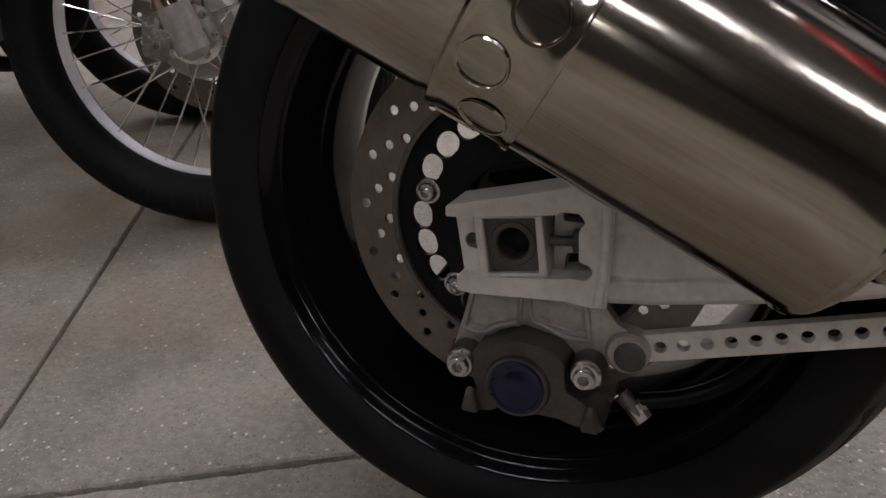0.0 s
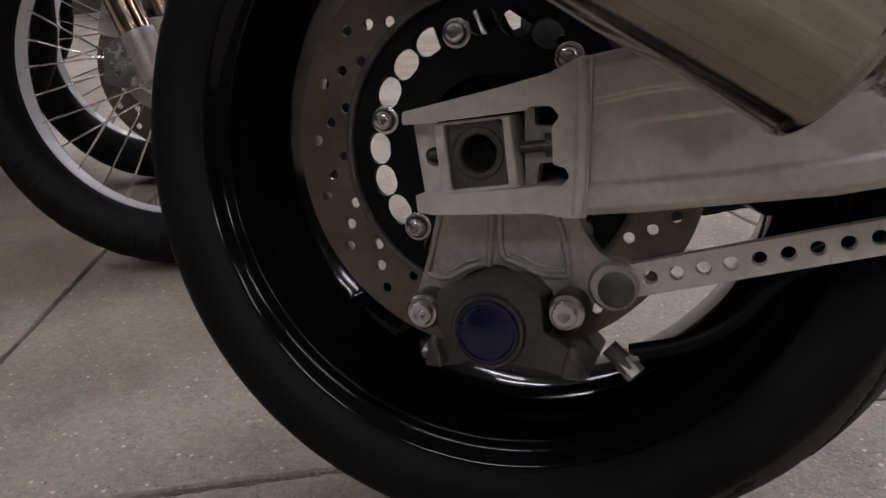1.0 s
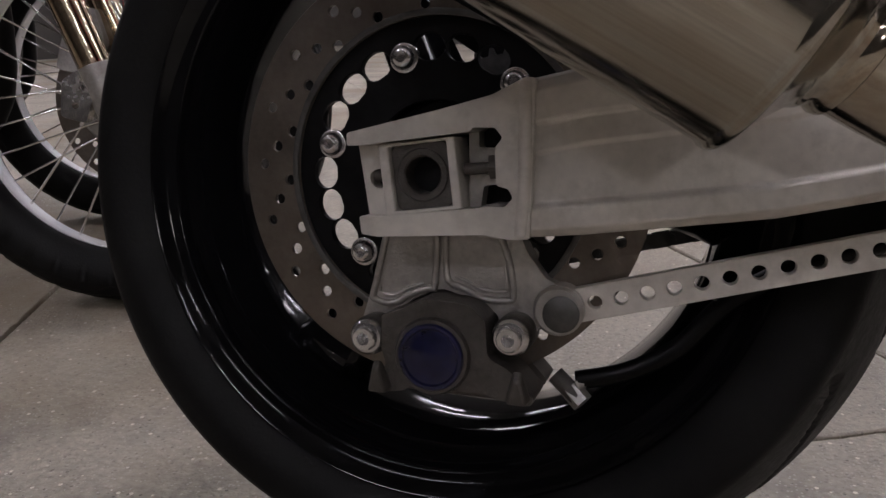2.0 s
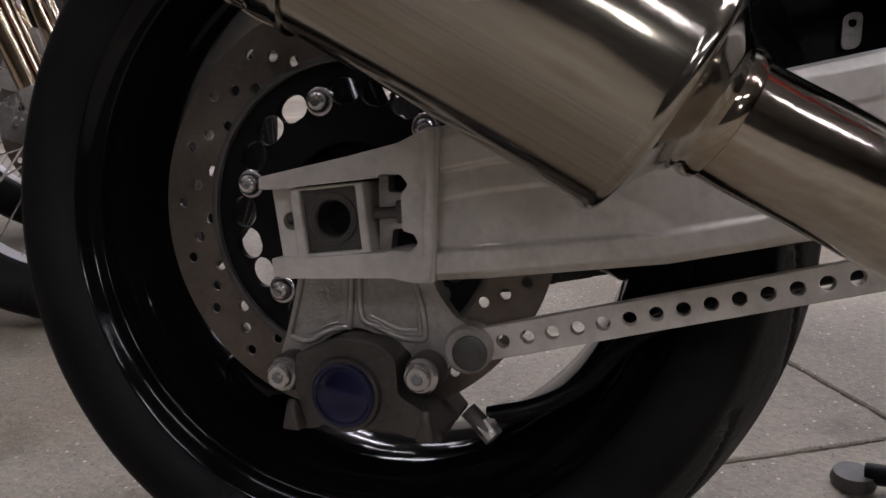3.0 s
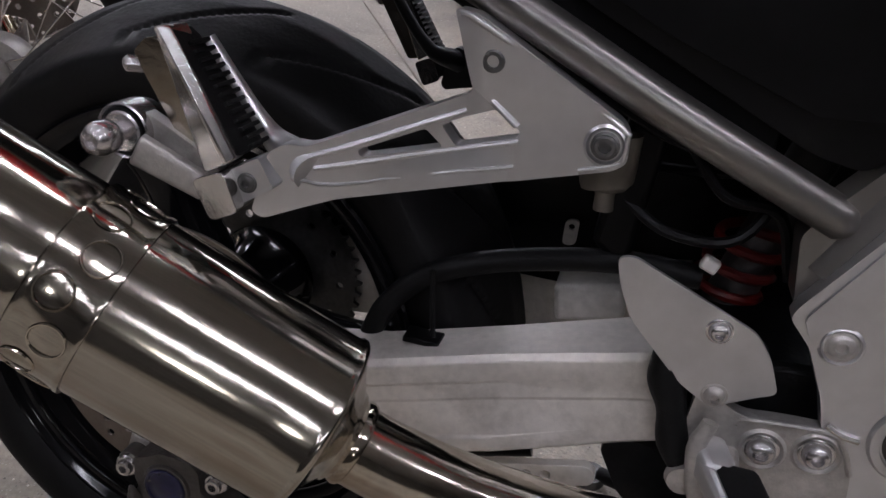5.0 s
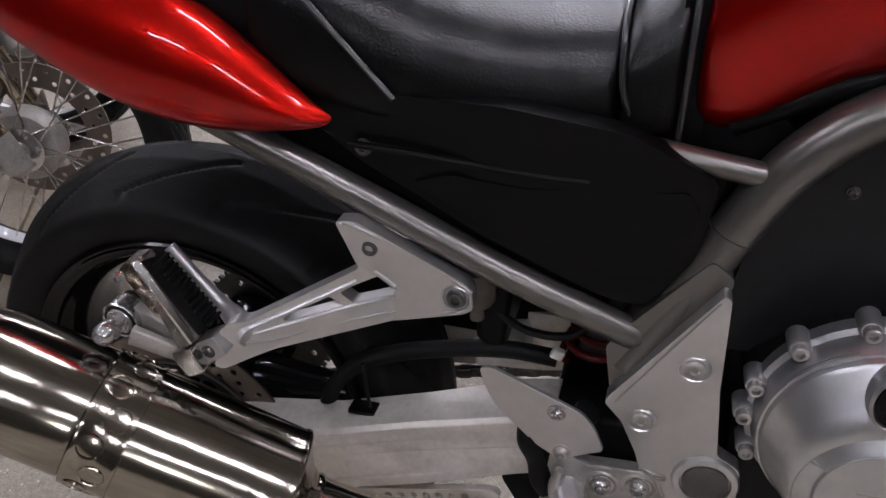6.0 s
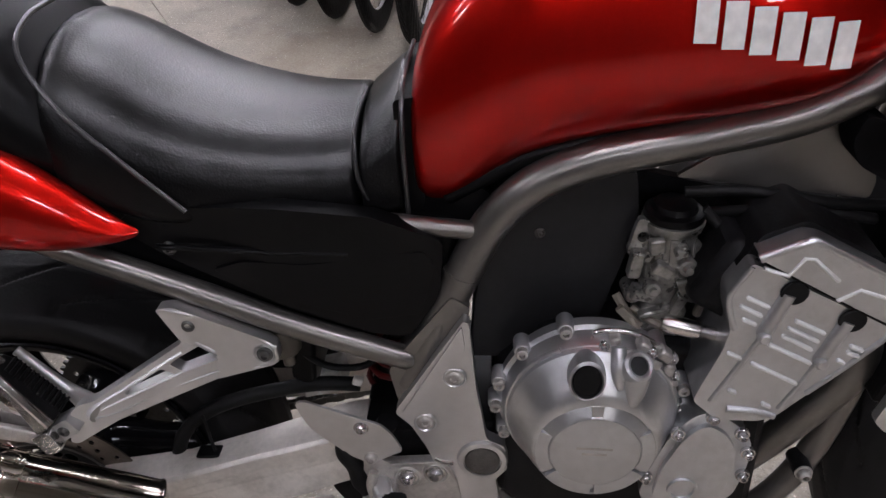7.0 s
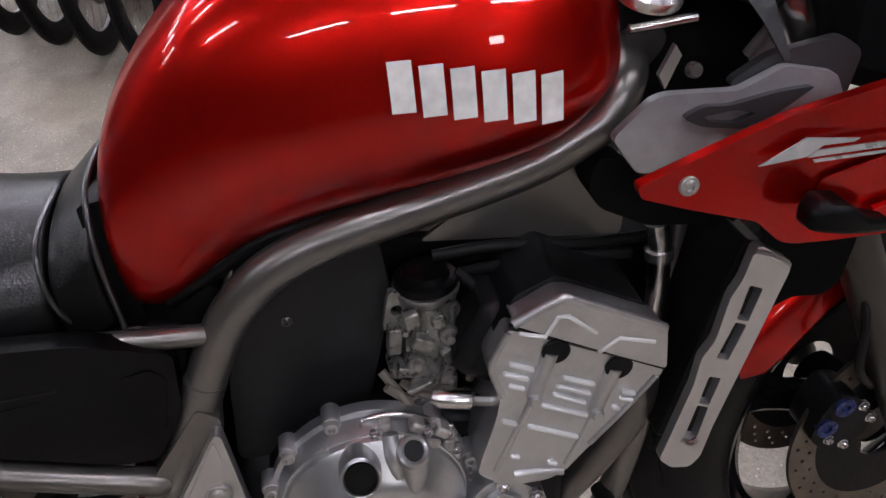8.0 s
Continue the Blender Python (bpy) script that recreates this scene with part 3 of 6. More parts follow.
part("adjuster_block", plate([(-0.0215, 0.3312), (0.0252, 0.3373), (0.0319, 0.2961), (-0.0150, 0.2888)], [rounded([(-0.0150, 0.3300), (0.0205, 0.3350), (0.0255, 0.2975), (-0.0090, 0.2925)], 0.0015)], -0.161, -0.132), ALU, arm, bevel=0.001)
part("block_washer", plate(rounded([(-0.0145, 0.3312), (0.0205, 0.3355), (0.0262, 0.2970), (-0.0092, 0.2915)], 0.007), [circ(0.0060, 0.3145, 0.0112, 32)], -0.157, -0.133), CALIPER, arm, bevel=0.0015)
part("axle_nut", lathe([(0.0108, -0.02), (0.0108, 0.0000), (0.0118, 0.0012), (0.0150, 0.0012), (0.0158, 0.0), (0.0158, -0.02)], (0.0060, -0.1568, 0.3145), (0, -1, 0), 32), CALIPER, arm, "dark grey hollow axle nut")
part("axle_bore", lathe([(0, 0.0), (0.0126, 0.0), (0.0126, 0.012), (0.012, 0.012), (0.012, 0.001), (0, 0.001)], (0.0060, -0.142, 0.3145), (0, 1, 0), 30), BLACK, arm)
part("adjuster_screw", rod((0.030, -0.152, 0.3185), (0.060, -0.152, 0.3215), 0.0036, 10), CALIPER, arm)
part("adjuster_nut", lathe([(0, 0), (0.0078, 0), (0.0078, 0.006), (0, 0.006)], (0.0455, -0.152, 0.3203), (0.988, 0, 0.1), 6), CALIPER, arm)
part("slider_plate", plate(rounded([(0.030, 0.3440), (0.0360, 0.3445), (0.0365, 0.3310), (0.0500, 0.3310), (0.0520, 0.3105), (0.0400, 0.3090), (0.0385, 0.2945), (0.032, 0.2935)], 0.002), [], -0.146, -0.134), CAST, arm)
part("slot_back", plate([(0.028, 0.346), (0.064, 0.347), (0.066, 0.294), (0.030, 0.292)], [], -0.131, -0.128), BLACK, arm)

# torque arm and brake caliper with its bracket
tah, d = [], V((0.121, 0, 0.0335)).normalized()
for k in range(17):
    p = V((0.105, 0, 0.2402)) + d * (0.01565 * k)
    tah.append(circ(p.x, p.z, 0.0043, 14))
sx, sz = -d.z, d.x
o, e = V((0.084, 0, 0.2343)), V((0.376, 0, 0.3150))
tao = [(o.x + 0.0105 * math.cos(b), o.z + 0.0105 * math.sin(b)) for b in [radians(105 + 18 * k) for k in range(11)]]
tao += [(e.x + 0.0095 * math.cos(b), e.z + 0.0095 * math.sin(b)) for b in [radians(-75 + 18 * k) for k in range(11)]]
tarm = part("torque_arm", plate(tao, tah, -0.1225, -0.1135), ALU, bike, "drilled flat aluminium torque arm", bevel=0.0012)
bolt("pivot_bolt", (0.084, -0.1225, 0.2343), tarm, 0.0068, 0.003, CALIPER)
brk = rounded([(-0.026, 0.292), (0.052, 0.292), (0.063, 0.268), (0.074, 0.2535), (0.086, 0.2475), (0.096, 0.241), (0.097, 0.229), (0.088, 0.222), (0.074, 0.226), (0.064, 0.206), (0.05, 0.206), (0.046, 0.228), (0.027, 0.2365), (0.009, 0.2415), (-0.010, 0.2335), (-0.022, 0.222), (-0.030, 0.198), (-0.043, 0.199), (-0.047, 0.211), (-0.0415, 0.230)], 0.004)
bracket = part("caliper_bracket", plate(brk, [], -0.124, -0.106), CAST, bike, "cast grey caliper bracket with raised ribs", bevel=0.002)
ribs = [[(-0.0262, 0.288), (-0.0315, 0.262), (-0.0370, 0.2360), (-0.0365, 0.2310), (-0.0284, 0.2290), (-0.0204, 0.2305), (-0.0126, 0.2360), (0.0010, 0.2410), (0.0045, 0.2440), (0.0050, 0.288)],
        [(0.0105, 0.288), (0.0110, 0.262), (0.0135, 0.2465), (0.0230, 0.2430), (0.0368, 0.2372), (0.0520, 0.2372), (0.0555, 0.2400), (0.0530, 0.258), (0.0480, 0.272), (0.0420, 0.289)]]
for k, line in enumerate(ribs):
    part("rib", tube([(x, -0.1245, z) for x, z in line], 0.0023, 10, steps=3), CAST, bracket)
    mid = (sum(x for x, z in line) / len(line), sum(z for x, z in line) / len(line) + 0.004)
    part("inner_rib", tube([(x + (mid[0] - x) * 0.20, -0.1240, z + (mid[1] - z) * 0.22) for x, z in line[2:-2]], 0.0012, 8, steps=3), CAST, bracket)
part("pad_tab", plate([(0.0544, 0.2613), (0.0638, 0.2686), (0.0689, 0.2623), (0.0607, 0.2563)], [], -0.107, -0.103), CAST, bracket)
part("torque_lug", lathe([(0, -0.018), (0.0155, -0.018), (0.0155, 0.003), (0.0135, 0.005), (0, 0.005)], (0.084, -0.1255, 0.2343), (0, -1, 0), 30), CAST, bracket)
part("lug_pad", lathe([(0, 0), (0.0112, 0), (0.0112, 0.0012), (0.0100, 0.0020), (0, 0.0016)], (0.0862, -0.1303, 0.2328), (0, -1, 0), 30), DARKSTEEL, bracket, "dark round pad on the lug")
cal = rounded([(-0.022, 0.224), (-0.022, 0.204), (-0.018, 0.195), (-0.0285, 0.180), (-0.0265, 0.1765), (-0.006, 0.1800), (-0.002, 0.1840), (0.044, 0.1840), (0.050, 0.1815), (0.0735, 0.1795), (0.0755, 0.1840), (0.0600, 0.200), (0.046, 0.2065), (0.044, 0.229), (0.034, 0.2375), (0.006, 0.2395), (-0.010, 0.231), (-0.022, 0.2265)], 0.004)
caliper = part("brake_caliper", plate(cal, [], -0.149, -0.117), CALIPER, bike, "dirty grey brake caliper with blue cap", bevel=0.004, seg=3)
part("inner_half", plate(cal, [], -0.107, -0.082), CALIPER, caliper, bevel=0.003)
part("bridge", box((0.02, -0.115, 0.1835), (0.07, 0.05, 0.012)), CALIPER, caliper, bevel=0.003)
part("piston_housing", lathe([(0, -0.02), (0.0245, -0.02), (0.0245, 0.000), (0.0230, 0.003), (0, 0.003)], (0.0115, -0.149, 0.204), (0, -1, 0), 44), CALIPER, caliper)
part("dust_cap", lathe([(0, 0.0), (0.0208, 0.0), (0.0208, 0.0014), (0.0198, 0.0024), (0.0180, 0.0024), (0.0170, 0.0012), (0.012, 0.0012), (0.0105, 0.0020), (0, 0.0022)], (0.0115, -0.1515, 0.204), (0, -1, 0), 44), BLUE, caliper, "dark blue anodised piston cap")
for x, z in ((-0.022, 0.1875), (0.066, 0.1900)):
    part("lug", loft([[(x - 0.008, -0.148, z - 0.007), (x + 0.008, -0.148, z - 0.007), (x + 0.003, -0.154, z + 0.012), (x - 0.003, -0.154, z + 0.012)], [(x - 0.006, -0.156, z - 0.009), (x + 0.006, -0.156, z - 0.009), (x + 0.002, -0.158, z + 0.006), (x - 0.002, -0.158, z + 0.006)]]), CALIPER, caliper, bevel=0.0015)
for x, y, z in ((-0.034, -0.140, 0.2100), (0.0585, -0.140, 0.2185)):
    part("ear", lathe([(0, -0.02), (0.0125, -0.02), (0.0125, 0.002), (0.011, 0.004), (0, 0.004)], (x, y + 0.004, z), (0, -1, 0), 26), CALIPER, caliper)
    part("caliper_bolt", lathe([(0.0, -0.004), (0.0112, -0.004), (0.0114, 0.0005), (0.0098, 0.0025), (0.0080, 0.0028), (0.0076, 0.0068), (0.0068, 0.0076), (0.0040, 0.0076), (0.0037, -0.002), (0, -0.0025)], (x, y - 0.003, z), (0, -1, 0), 24), STEEL, caliper, "bright flanged socket bolt", smooth=25)
part("bleed_nipple", rod((0.080, -0.103, 0.1870), (0.0955, -0.106, 0.1745), 0.0060, 20), CALIPER, caliper)
part("nipple_cap", rod((0.090, -0.104, 0.1795), (0.099, -0.107, 0.1715), 0.0070, 6), CAST, caliper)
part("brake_hose", tube([(0.094, -0.104, 0.185), (0.125, -0.102, 0.194), (0.155, -0.098, 0.212), (0.185, -0.094, 0.245), (0.24, -0.09, 0.275), (0.33, -0.085, 0.30)], 0.0062, 12), PLASTIC, caliper)
part("hose_union", rod((0.094, -0.106, 0.1835), (0.102, -0.104, 0.1865), 0.0048, 12), CAST, caliper)

# silencer and link pipe
E0, AX = V((0.1935, -0.2375, 0.3906)), V((-0.855, -0.185, 0.479)).normalized()
R = 0.0637
ZERO, UP = (0, 0, 0), (0, 0, 1)
sil = part("silencer", lathe([(0.0290, -0.019), (0.0330, -0.0185), (0.0340, -0.0165), (0.0355, -0.0145), (0.049, -0.0060), (0.0590, -0.0010), (R + 0.0002, 0.0004), (R + 0.0014, 0.0020), (R + 0.0014, 0.0045), (R + 0.0004, 0.0062), (R, 0.0075), (R, 0.04), (R, 0.08), (R, 0.12), (R, 0.150), (R, 0.1525)], ZERO, UP, 96), SILENCER, bike, "polished stainless silencer with warm stains", smooth=40, world_mat=Matrix.Translation(E0) @ turn_to(AX).to_4x4())
part("band", lathe([(R, 0.1525), (R + 0.0022, 0.1530), (R + 0.0024, 0.1555), (R + 0.0012, 0.158), (R + 0.0010, 0.190), (R + 0.0022, 0.193), (R + 0.0022, 0.1965), (R - 0.002, 0.1985)], ZERO, UP, 96), SILENCER, sil, "rolled silencer end band", smooth=40)
part("tail", lathe([(R - 0.002, 0.1985), (R - 0.0012, 0.203), (R - 0.0025, 0.29), (R - 0.012, 0.335), (R - 0.02, 0.352), (0.03, 0.355), (0.028, 0.33), (0, 0.33)], ZERO, UP, 96), SILENCER, sil, smooth=40)
for k in range(14):
    a = 2 * math.pi * k / 14
    nrm = V((math.cos(a), math.sin(a), 0))
    o = V((0, 0, 0.174 + (0.007 if k % 2 else -0.004))) + nrm * (R + 0.0008)
    part("embossed_ring", lathe([(0.0122, 0.0), (0.0116, 0.0010), (0.0108, 0.0010), (0.0102, 0.0)], o, nrm, 24, loop=True), CHROME, sil)
P0 = E0 - AX * 0.012
link = part("link_pipe", tube([(*P0, 0.0285), (*(P0 - AX * 0.03), 0.0285), (0.263, -0.2205, 0.3545, 0.0288), (0.303, -0.2050, 0.3345, 0.0297), (0.349, -0.1880, 0.3170, 0.0303), (0.40, -0.170, 0.3020, 0.0308), (0.46, -0.153, 0.286, 0.0315), (0.53, -0.128, 0.258, 0.032), (0.62, -0.10, 0.24, 0.034)], 0.028, 28), CHROME, bike, "curved polished exhaust link pipe", smooth=60)
part("collar", lathe([(0.0286, -0.008), (0.0305, -0.007), (0.0312, -0.004), (0.0298, -0.001), (0.0312, 0.003), (0.0305, 0.006), (0.0287, 0.007)], P0 - AX * 0.011, -AX, 44, loop=True), CHROME, link, "ribbed exhaust collar")

# passenger foot rest hanger, folded up
def hang_line(x, z=0.0):
    """How far the casting stands out at a place along it."""
    return 0.0 if x > 0.27 else -(0.27 - x) / 0.13 * 0.077


hang = part("passenger_hanger", plate(rounded([(0.2400, 0.6680), (0.2530, 0.6655), (0.3530, 0.6105), (0.3585, 0.6030), (0.3595, 0.5848), (0.3515, 0.5785), (0.2870, 0.5590), (0.1828, 0.5420), (0.1656, 0.5365), (0.1434, 0.5287), (0.1370, 0.5335), (0.1400, 0.5480), (0.1456, 0.5732), (0.1551, 0.5790), (0.1650, 0.5768), (0.2428, 0.6105), (0.2560, 0.6165), (0.2525, 0.6266)], 0.004),
     [rounded([(0.2391, 0.5941), (0.2531, 0.6000), (0.2704, 0.6057), (0.2887, 0.5936), (0.2865, 0.5886), (0.2495, 0.5799)], 0.003), rounded([(0.1934, 0.5760), (0.2308, 0.5913), (0.2420, 0.5790), (0.1951, 0.5709)], 0.0025)], -0.153, -0.137, warp=hang_line), SILVER, bike, "silver cast passenger foot rest hanger", bevel=0.0022, seg=3)
def bar(a, b, w, t):
    """A tapering bar with a flat section between two places."""
    a, b = V(a), V(b)
    u = (b - a).normalized()
    side = V((0, 1, 0))
    up = u.cross(side).normalized()
    side = up.cross(u).normalized()
    rings = []
    for q, k in ((a, w[0]), (b, w[1])):
        rings.append([q + up * k * s + side * t * r for s, r in ((-1, -0.6), (-0.6, -1), (0.6, -1), (1, -0.6), (1, 0.6), (0.6, 1), (-0.6, 1), (-1, 0.6))])
    return loft(rings)


edge = [(0.2425, 0.6640), (0.2500, 0.6630), (0.3000, 0.6360), (0.3530, 0.6065), (0.3562, 0.6010), (0.3565, 0.5870), (0.3515, 0.5822), (0.3300, 0.5750)]
part("border", tube([(x, -0.1520 + hang_line(x), z) for x, z in edge], 0.0022, 10, steps=3), SILVER, hang)
for line, r in (([(0.2880, 0.5868), (0.2500, 0.5780), (0.1951, 0.5675), (0.1700, 0.5630)], 0.0018), ([(0.1668, 0.5702), (0.1934, 0.5800), (0.2308, 0.5952), (0.2530, 0.6040)], 0.0024), ([(0.1580, 0.5560), (0.1828, 0.5520), (0.2300, 0.5600), (0.2870, 0.5695)], 0.0014)):
    part("edge_rib", tube([(x, -0.1530 + hang_line(x), z) for x, z in line], r, 8, steps=3), SILVER, hang)
part("corner_fillet", tube([(0.2535, -0.1530, 0.6300), (0.2560, -0.1535, 0.6200), (0.2640, -0.1530, 0.6135), (0.2860, -0.1528, 0.5970)], 0.0026, 8, steps=3), SILVER, hang)
part("clevis", plate(rounded([(0.1235, 0.5595), (0.1435, 0.5715), (0.1543, 0.5535), (0.1315, 0.5385)], 0.002), [], -0.2365, -0.216), SILVER, hang, "square hinge clevis", bevel=0.0018)
bolt("hinge_bolt", (0.1367, -0.2365, 0.5541), hang, 0.0052, 0.003, DARKSTEEL)
for p in ((0.2656, -0.1540, 0.6370), (0.3441, -0.1530, 0.5945)):
    part("bolt_seat", lathe([(0.0105, 0.0), (0.0122, 0.0016), (0.0142, 0.0)], p, (0, -1, 0), 28), SILVER, hang)
    part("hanger_bolt", lathe([(0, -0.004), (0.0095, -0.004), (0.0095, 0.0010), (0.0078, 0.0022), (0.0074, 0.0050), (0.0062, 0.0060), (0.0040, 0.0060), (0.0038, 0.0020), (0, 0.0018)], p, (0, -1, 0), 22), DARKSTEEL, hang, "dark socket bolt", smooth=25)
# folded foot peg: knuckle, faceted alloy bar, worn back plate, ribbed rubber
part("peg_knuckle", plate(rounded([(0.1040, 0.5530), (0.1255, 0.5625), (0.1360, 0.5370), (0.1168, 0.5278)], 0.005), [], -0.247, -0.214), POLISHED, hang, "polished peg knuckle", bevel=0.003)
peg = part("passenger_peg", loft([[(0.1132, -0.2470, 0.5592), (0.1275, -0.2460, 0.5665), (0.1317, -0.2405, 0.5697), (0.1270, -0.2100, 0.5670), (0.1090, -0.2120, 0.5560)], [(0.0722, -0.2330, 0.6400), (0.0805, -0.2420, 0.6418), (0.0858, -0.2370, 0.6420), (0.0840, -0.2150, 0.6420), (0.0700, -0.2150, 0.6380)]]), POLISHED, hang, "folded polished passenger foot peg", bevel=0.0014)
part("peg_back", plate(rounded([(0.0540, 0.6215), (0.0640, 0.6320), (0.0790, 0.6300), (0.1090, 0.5580), (0.0950, 0.5550)], 0.004), [], -0.2285, -0.219), CHROME, hang, "stained back plate of the peg", bevel=0.002)
part("peg_nut", lathe([(0, 0), (0.0052, 0), (0.0052, 0.010), (0.003, 0.012), (0, 0.012)], (0.0575, -0.223, 0.6130), (-0.6, -0.7, 0.1), 8), STEEL, hang, smooth=25)
part("peg_rubber", loft([[(0.1312, -0.2385, 0.5697), (0.1335, -0.2250, 0.5720), (0.1315, -0.2020, 0.5700), (0.1250, -0.2050, 0.5660)], [(0.0860, -0.2370, 0.6412), (0.0895, -0.2260, 0.6350), (0.0880, -0.2060, 0.6340), (0.0820, -0.2090, 0.6400)]]), RUBBER_SOFT, hang, "ribbed black peg rubber", bevel=0.002)
for k in range(13):
    q = V((0.1345, -0.2150, 0.5715)).lerp(V((0.0900, -0.2160, 0.6335)), (k + 0.5) / 13)
    part("rubber_rib", box(q, (0.0050, 0.0225, 0.0028), (0, 54.7 - 90, 0)), RUBBER_SOFT, hang, bevel=0.0006)
part("peg_guard", tube([(0.168, -0.213, 0.560, 0.012), (0.150, -0.202, 0.566, 0.0115), (0.1325, -0.193, 0.5715, 0.0085), (0.118, -0.190, 0.5845, 0.0065), (0.100, -0.189, 0.6055, 0.0060), (0.0830, -0.1895, 0.6285, 0.0055)], 0.0055, 14), SILVER, hang, "silver guard arm behind the peg")

# the same hanger on the far side, its silver made black as shade
def mirrored(ob, parent):
    bm = bmesh.new()
    bm.from_mesh(ob.data)
    bmesh.ops.transform(bm, matrix=Matrix.Diagonal((1, -1, 1, 1)), verts=bm.verts)
    made = part(ob.name.split(".")[0], bm, BLACK if ob.data.materials[0] == SILVER else ob.data.materials[0], parent, bevel=0.001)
    for child in ob.children:
        mirrored(child, made)
    return made


mirrored(hang, bike)
# silencer mount
mount = part("silencer_mount", plate(rounded([(0.036, 0.580), (0.052, 0.590), (0.070, 0.583), (0.105, 0.566), (0.118, 0.555), (0.104, 0.540), (0.074, 0.545), (0.045, 0.556)], 0.007), [], -0.232, -0.222), CAST, bike, "greasy cast silencer mounting bracket", bevel=0.002)
BUSH = (0.0510, -0.2320, 0.5725)
part("rubber_bush", lathe([(0, -0.02), (0.0165, -0.02), (0.0165, 0.004), (0.0150, 0.006), (0, 0.006)], BUSH, (0, -1, 0), 30), RUBBER_SOFT, mount, "black rubber bush")
part("bush_sleeve", lathe([(0.0168, -0.012), (0.0182, -0.012), (0.0182, 0.006), (0.0172, 0.0072), (0.0160, 0.006)], BUSH, (0, -1, 0), 32, loop=True), STEEL, mount)
part("bush_washer", lathe([(0.0045, 0.005), (0.0132, 0.005), (0.0132, 0.0072), (0.0120, 0.0085), (0.0045, 0.0085)], BUSH, (0, -1, 0), 30, loop=True), STEEL, mount, "bright bush washer")
part("mount_stud", lathe([(0, 0), (0.0062, 0), (0.0062, 0.016), (0.0090, 0.017), (0.0108, 0.020), (0.0108, 0.029), (0.0085, 0.0345), (0.0050, 0.0360), (0.0045, 0.0330), (0, 0.0330)], BUSH, (-0.02, -1, 0.0), 28), STEEL, mount, "bright round-headed silencer bolt", smooth=50)
part("clamp_lug", bar((0.066, -0.246, 0.566), (0.108, -0.236, 0.545), (0.011, 0.009), 0.005), CAST, mount, bevel=0.0015)

# heel guard, rider foot rest hanger, pivot plate
heel = part("heel_guard", plate(rounded([(0.3665, 0.5205), (0.3775, 0.5235), (0.466, 0.4865), (0.479, 0.470), (0.4895, 0.4450), (0.478, 0.440), (0.449, 0.4235), (0.425, 0.437), (0.383, 0.478), (0.3715, 0.502)], 0.007), [], -0.153, -0.149), SILVER, bike, "silver heel guard plate", bevel=0.0008)
bolt("guard_bolt", (0.442, -0.153, 0.4830), heel, 0.0072, 0.0065)
bolt("guard_bolt", (0.450, -0.153, 0.4340), heel, 0.0072, 0.0065, CAST)
hang2 = part("rider_hanger", plate(rounded([(0.440, 0.438), (0.4711, 0.4190), (0.4991, 0.4225), (0.5310, 0.4240), (0.5425, 0.4150), (0.552, 0.395), (0.560, 0.335), (0.535, 0.300), (0.500, 0.305), (0.465, 0.335), (0.445, 0.352), (0.436, 0.395)], 0.010), [], -0.148, -0.136), CAST, bike, "cast rider foot rest hanger", bevel=0.003)
part("rim_edge", tube([(0.4711, -0.1485, 0.4175), (0.4991, -0.1485, 0.4210), (0.5310, -0.1485, 0.4222), (0.5415, -0.1485, 0.4140), (0.5510, -0.1485, 0.3930)], 0.0020, 8), CAST, hang2)
for p in ((0.4911, -0.148, 0.3966), (0.5265, -0.148, 0.4035)):
    part("seat_ring", lathe([(0.0125, 0.0), (0.015, 0.002), (0.0172, 0.0)], p, (0, -1, 0), 28), CAST, hang2)
    bolt("hanger_bolt", p, hang2, 0.0098, 0.009)
def peg_bar(x0, w, h, k0, k1):
    """A bar standing out from the hanger along the rider peg's line."""
    o, d = V((x0, -0.150, 0.385)), V((0.055, -0.15, -0.028))
    return loft([[o + d * k + V((w * f * a, 0, h * f * c)) for a, c in ((-1, -0.7), (-0.7, -1), (0.7, -1), (1, -0.7), (1, 0.7), (0.7, 1), (-0.7, 1), (-1, 0.7))] for k, f in ((k0, 1.0), (k1 - 0.06, 1.0), (k1, 0.8))])


part("rider_peg", peg_bar(0.468, 0.016, 0.011, 0.12, 1.0), RUBBER_SOFT, hang2, "black rubber rider foot peg", bevel=0.002)
part("peg_core", peg_bar(0.449, 0.0055, 0.0085, -0.02, 0.92), SILVER, hang2, "bright cast core of the foot peg", bevel=0.002)
part("peg_knuckle", peg_bar(0.456, 0.013, 0.013, -0.05, 0.16), SILVER, hang2, bevel=0.003)
part("peg_bracket", loft([[(0.448, y, 0.395 - k), (0.478, y, 0.395 - k), (0.480, y, 0.358 - k), (0.446, y, 0.362 - k)] for y, k in ((-0.138, 0), (-0.166, 0.006))]), CAST, hang2, bevel=0.004)
part("brake_pedal", tube([(0.452, -0.158, 0.415, 0.006), (0.448, -0.160, 0.385, 0.007), (0.470, -0.168, 0.335, 0.007), (0.54, -0.172, 0.315, 0.007), (0.62, -0.178, 0.325, 0.006)], 0.007, 12, flat=0.7), CAST, hang2)
part("brake_switch_boot", tube([(0.415, -0.140, 0.452, 0.011), (0.418, -0.142, 0.432, 0.014), (0.426, -0.144, 0.410, 0.011), (0.432, -0.146, 0.385, 0.012), (0.440, -0.148, 0.365, 0.007)], 0.01, 14), RUBBER_SOFT, hang2, "black rubber boot of the brake cylinder")
part("master_cylinder", tube([(0.47, -0.128, 0.47, 0.013), (0.455, -0.128, 0.44, 0.013), (0.44, -0.132, 0.405, 0.012)], 0.012, 16), BLACK, hang2)
